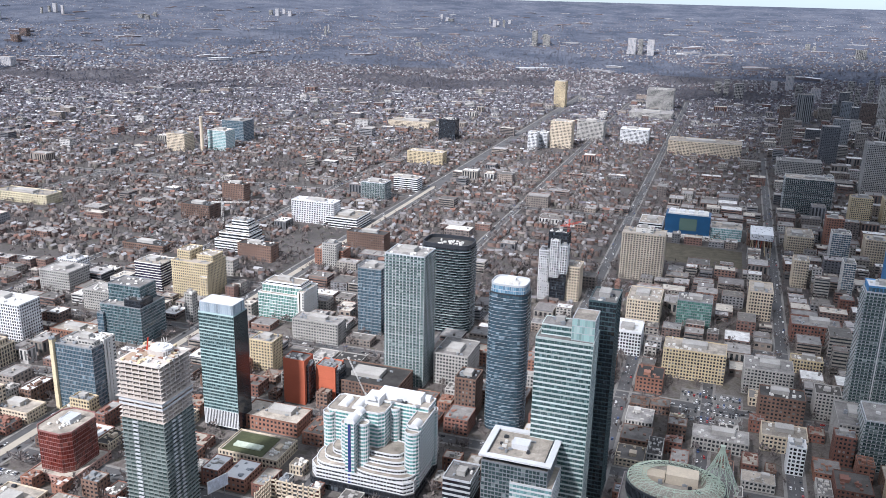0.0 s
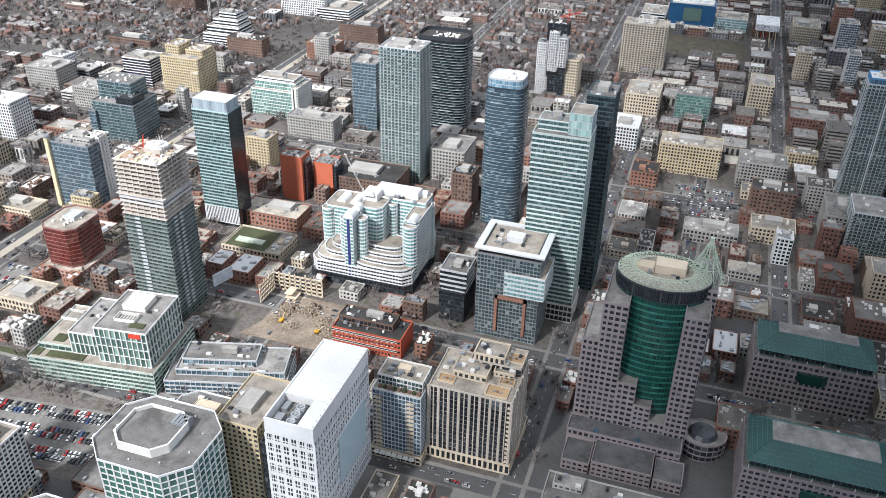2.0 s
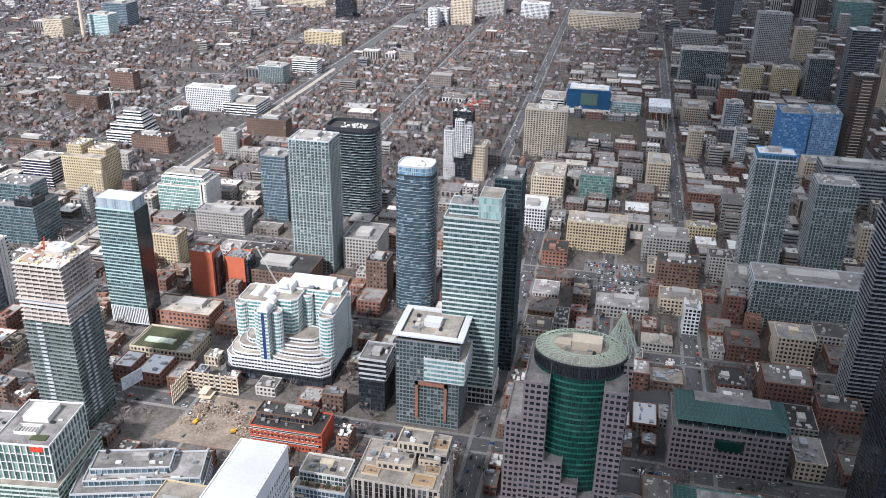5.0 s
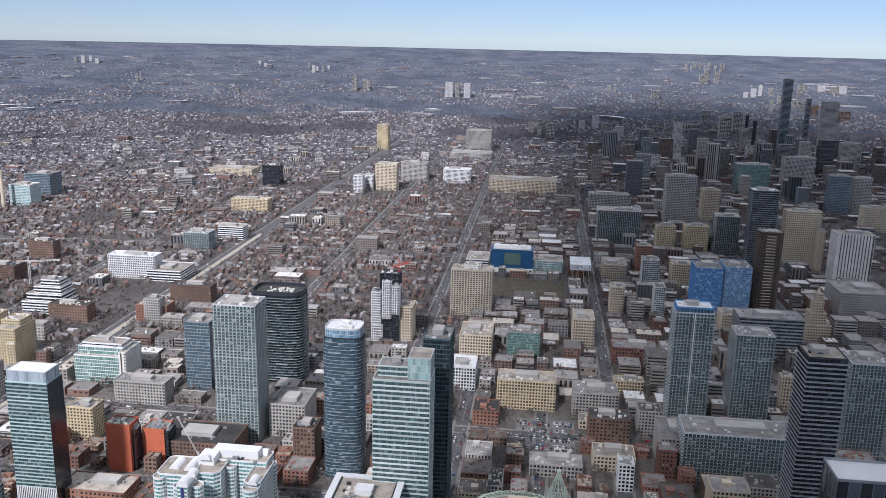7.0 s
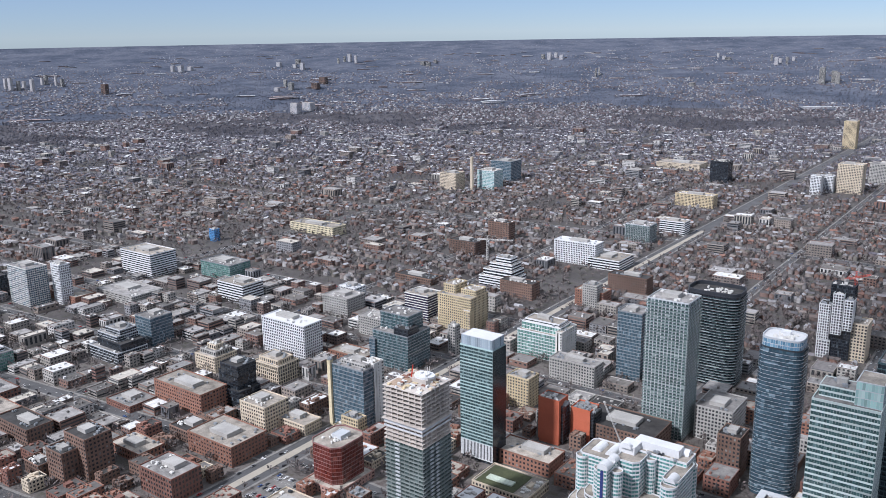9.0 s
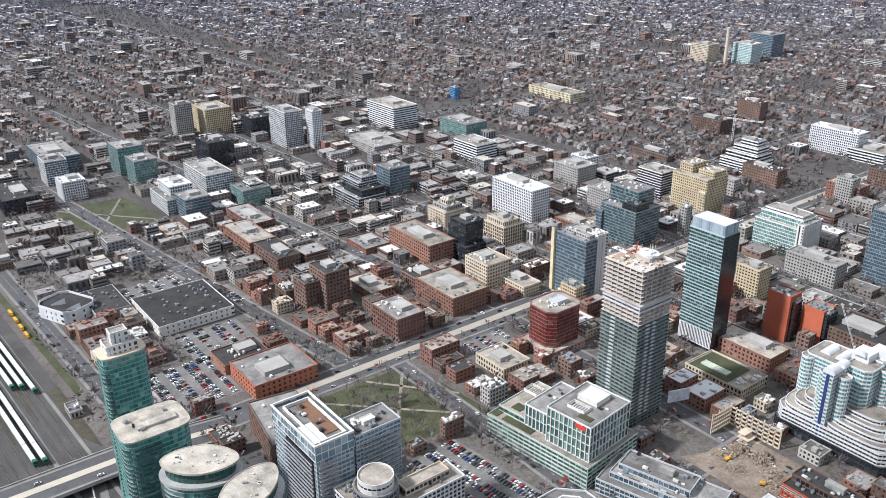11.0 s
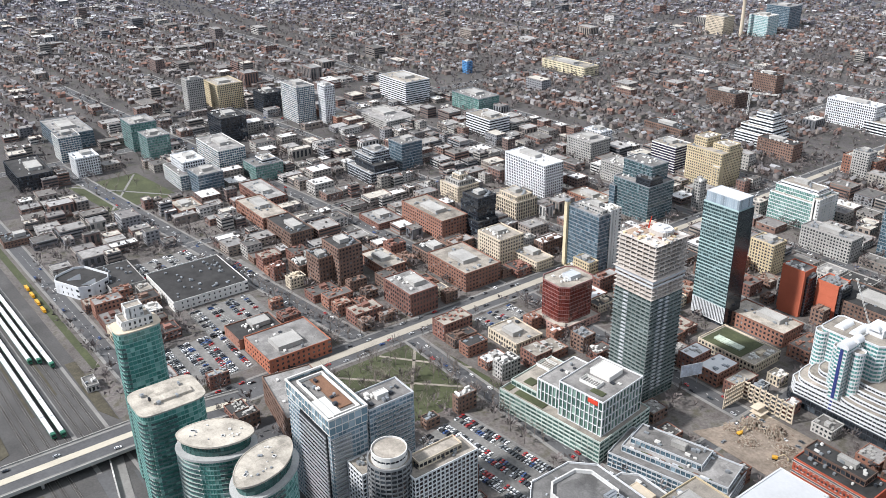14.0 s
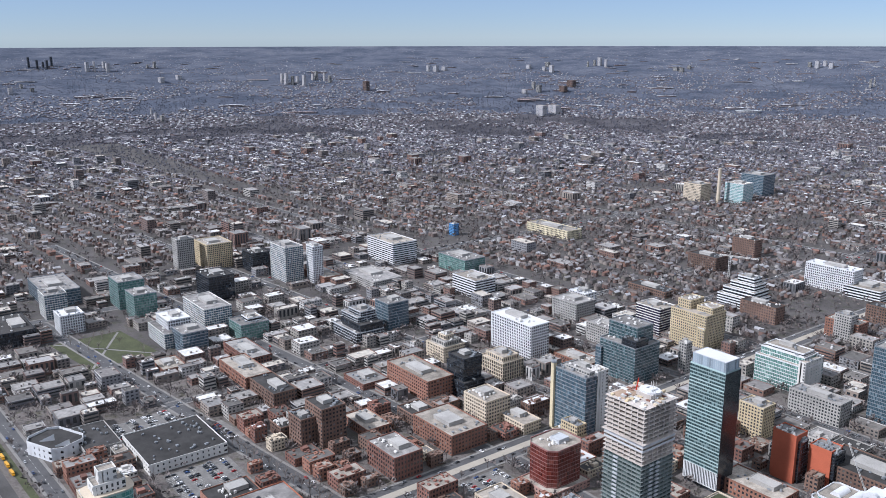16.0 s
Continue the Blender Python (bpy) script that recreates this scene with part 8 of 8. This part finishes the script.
HOUSE_SIZE = rng.uniform(4.6, 6.6, n), rng.uniform(8, 12, n), rng.uniform(4.4, 6.6, n)


def on_slope(azimuth, true):
    """The place on the far slope that stands for a true distance: x, y, z and the scale there."""
    e = math.atan(EYE / true)
    r = RISE + (RIM - RISE) * (E0 - e) / (E0 - E1)
    a = math.radians(azimuth)
    return -r * math.sin(a), r * math.cos(a), EYE - r * math.tan(e), r / true


# the far slope: everything dwindles with the distance it stands for
def far_points(count, power=1.0):
    u = rng.random(count) ** power
    r = RISE + (RIM - RISE) * u
    a = np.radians(rng.uniform(-22, 82, count))
    e = E0 + (E1 - E0) * u
    z = EYE - r * np.tan(e)
    s = r * np.tan(e) / EYE
    return -r * np.sin(a), r * np.cos(a), z, np.maximum(s, 0.13), r


# bluish copies of the roof, wall and twig colours, with haze painted in
HAZYROOFS = islands("hazy_roofs", [(0.10, 0.10, 0.12), (0.16, 0.15, 0.17), (0.09, 0.09, 0.11), (0.22, 0.22, 0.24), (0.13, 0.12, 0.14), (0.30, 0.30, 0.32), (0.12, 0.11, 0.13), (0.10, 0.10, 0.12), (0.14, 0.13, 0.15), (0.46, 0.47, 0.48)])
HAZYWALLS = islands("hazy_walls", [(0.13, 0.105, 0.108), (0.17, 0.15, 0.155), (0.25, 0.245, 0.25), (0.12, 0.10, 0.108), (0.36, 0.36, 0.37), (0.15, 0.12, 0.125)])
HAZYTWIGS = islands("hazy_twigs", [(0.092, 0.095, 0.118), (0.118, 0.12, 0.145), (0.075, 0.08, 0.102)], 1.0)
for name, label, sel, mats in (("town_houses", "brick and painted town houses in close rows", ~outer, None), ("outer_houses", "outer-street houses with haze in their colours", outer, [HAZYWALLS, HAZYROOFS])):
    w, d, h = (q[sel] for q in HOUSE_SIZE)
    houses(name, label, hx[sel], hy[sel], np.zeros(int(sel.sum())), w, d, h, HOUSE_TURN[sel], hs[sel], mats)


def wooded(x, y, r):
    """Above zero where dark woods and ravines lie, in belts across the slope."""
    a, u = np.degrees(np.arctan2(-x, y)), (r - RISE) / (RIM - RISE)
    return np.array([noise.noise((p / 9, q * 7, 3.0)) + 0.5 * noise.noise((p / 2.5, q * 18, 8.0)) for p, q in zip(a, u)]) - 0.1


fx, fy, fz, fs, fr = far_points(44000, 1.1)
keep = wooded(fx, fy, fr) < 0.0
fx, fy, fz, fs = fx[keep], fy[keep], fz[keep], fs[keep]
n = len(fx)
big = np.where(rng.random(n) < 0.07, rng.uniform(1.8, 4.2, n), 1.0)
houses("far_houses", "distant roofs and blocks spread to the skyline", fx, fy, fz - 0.3, rng.uniform(5, 10, n) * big, rng.uniform(6, 11, n), rng.uniform(3.6, 6.4, n), rng.normal(0, 0.3, n), fs, [HAZYWALLS, HAZYROOFS])
fx, fy, fz, fs, fr = far_points(60000, 1.0)
keep = (wooded(fx, fy, fr) > -0.05) | (rng.random(len(fx)) < 0.35)
fx, fy, fz, fs = fx[keep], fy[keep], fz[keep], fs[keep]
twig_cloud("far_trees", "distant bare woods and street trees", fx, fy, fz - 0.3, rng.uniform(9, 16, len(fx)) * np.maximum(fs, 0.22), 7, rng, HAZYTWIGS, 0.14, 0.34)

# far window glass paled, so that haze is in its colour
FARWHITE = style(3.2, 6, 2.4, 1.4, 0.4, surface("far_pale_concrete", (0.42, 0.40, 0.395), 0.9, var=0.1), glazing("hazy_windows", (0.22, 0.24, 0.27), (0.4, 0.42, 0.45)), 0.0, ROOFTAN)
FARKIND = {"w": (FARWHITE, "far off-white apartment tower near the skyline"), "g": (GREY_WIN, "far grey apartment tower near the skyline"), "d": (CURTAIN_DARK, "far dark tower near the skyline"), "b": (BROWN_WIN, "far brown brick tower near the skyline")}


def far_towers(kind, count, az0, az1, true, h):
    for k in range(count):
        x, y, z, sc = on_slope(az0 + (az1 - az0) * (k + 0.5 + rnd.uniform(-0.3, 0.3)) / count, true * rnd.uniform(0.93, 1.07))
        width = abs(az1 - az0) / count * math.pi / 180 * true * rnd.uniform(0.35, 0.8)
        st, label = FARKIND["g" if kind == "w" and rnd.random() < 0.3 else kind]
        t = thing("far_tower", label, "tower", x, y, z - 0.5)
        t.scale = (sc, sc, sc)
        w = min(width, 60)
        tier(t, rect(w, w * 0.6), 0, h * rnd.uniform(0.45, 1.0), dict(st, fh=st["fh"] * 1.6, bay=max(4, w / 6)), roof="plain")


for q in (("w", 4, 29.9, 28.5, 11420, 105), ("w", 3, 19.1, 17.9, 11150, 60), ("w", 5, 15.9, 14.2, 9574, 84), ("g", 1, 20.7, 19.9, 5924, 40), ("g", 3, 12.8, 11.5, 6156, 102), ("w", 3, 6.9, 5.1, 5903, 99),
          ("g", 2, 26.5, 26.1, 6746, 61), ("g", 2, -3.9, -4.6, 6420, 53), ("g", 1, -6.3, -7.3, 6230, 102), ("g", 3, -9.3, -10.9, 9237, 159), ("g", 9, -8.6, -11.2, 13500, 130)):
    far_towers(*q)
for q in (("w", 4, -12.2, -14.1, 6742, 85), ("g", 4, -13.6, -16.1, 5600, 75), ("w", 4, -15.4, -18.5, 7946, 75), ("b", 3, -16.1, -18.9, 4846, 65), ("w", 9, 63.5, 60.0, 7232, 90), ("b", 1, 58.1, 57.2, 6079, 97), ("w", 3, 53.9, 52.5, 9913, 77), ("w", 2, 47.3, 45.6, 10685, 72),
          ("b", 2, 45.3, 43.6, 6155, 70), ("w", 3, 47.6, 46.0, 6004, 52), ("w", 2, 46.8, 44.6, 4220, 56), ("w", 3, 79.6, 78.0, 6840, 45), ("w", 2, 71.4, 69.4, 8068, 72)):
    far_towers(*q)
for q in (("d", 5, 78.3, 76.7, 12183, 138), ("w", 4, 75.1, 73.5, 10795, 113), ("g", 2, 71.7, 71.0, 10711, 90), ("w", 4, 43.3, 42.0, 10756, 108), ("g", 3, 37.9, 36.7, 9816, 85), ("w", 2, 46.3, 45.4, 9959, 88),
          ("w", 3, 71.8, 70.6, 4120, 50), ("g", 5, -6.5, -8.5, 3360, 100), ("d", 2, -12.6, -13.3, 3420, 105), ("d", 1, -14.9, -15.3, 3900, 120), ("g", 4, -9.0, -12.5, 3800, 90), ("w", 4, -2.0, -5.0, 3500, 60), ("g", 3, 1.5, -1.0, 3260, 66)):
    far_towers(*q)

# long flat industrial roofs, far out
sx, sy, sz, ss = [], [], [], []
while len(sx) < 260:
    true = rnd.uniform(4200, 16000)
    az = rnd.uniform(-20, 80)
    if noise.noise((az / 6, true / 1500, 7.0)) < 0.0:
        continue
    x, y, z, sc = on_slope(az, true)
    sx.append(x)
    sy.append(y)
    sz.append(z - 0.2)
    ss.append(sc)
n = len(sx)
houses("far_sheds", "long pale roofs of distant sheds and plants", np.array(sx), np.array(sy), np.array(sz), rng.uniform(50, 170, n), rng.uniform(14, 40, n), rng.uniform(5, 9, n), np.arctan2(np.array(sy), np.array(sx)) - math.pi / 2 + rng.normal(0, 0.15, n), np.array(ss), [HAZYWALLS, islands("shed_roofs", [(0.45, 0.46, 0.48), (0.62, 0.63, 0.65), (0.30, 0.30, 0.32), (0.36, 0.28, 0.26)])])

tx, ty = [], []
while len(tx) < 44000:
    a, r = math.radians(rnd.uniform(-22, 82)), math.sqrt(rnd.uniform(420 ** 2, 3200 ** 2))
    x, y = -r * math.sin(a), r * math.cos(a)
    if street_near(x, y, -1.5) or (y < 1500 and not free(x, y, 1.0)) or (y < 900 and rnd.random() < 0.3):
        continue
    tx.append(x)
    ty.append(y)
tx, ty = np.array(tx), np.array(ty)
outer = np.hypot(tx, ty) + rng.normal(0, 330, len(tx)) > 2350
# the outer trees take the haze-tinted twig colours
for name, label, sel, mat in (("street_trees", "bare brown trees in yards and streets", ~outer, TWIGS), ("outer_trees", "outer-street bare trees with haze in their colours", outer, HAZYTWIGS)):
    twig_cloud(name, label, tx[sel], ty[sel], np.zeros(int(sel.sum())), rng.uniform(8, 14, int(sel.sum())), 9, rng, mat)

# fuller bare trees in the lots and along the nearer streets
lx, ly = [], []
while len(lx) < 1500:
    a, r = math.radians(rnd.uniform(-22, 82)), math.sqrt(rnd.uniform(300 ** 2, 1150 ** 2))
    x, y = -r * math.sin(a), r * math.cos(a)
    if street_near(x, y, -0.5) or not (free(x, y, 1.5) or -500 < x < -404 and 250 < y < 345) or (y < 112 and x < -250):
        continue
    lx.append(x)
    ly.append(y)
lx, ly = np.array(lx), np.array(ly)
twig_cloud("lot_trees", "bare brown trees in lots and along kerbs", lx, ly, np.zeros(len(lx)), rng.uniform(8, 14, len(lx)), 46, rng, None, 0.03, 0.09)
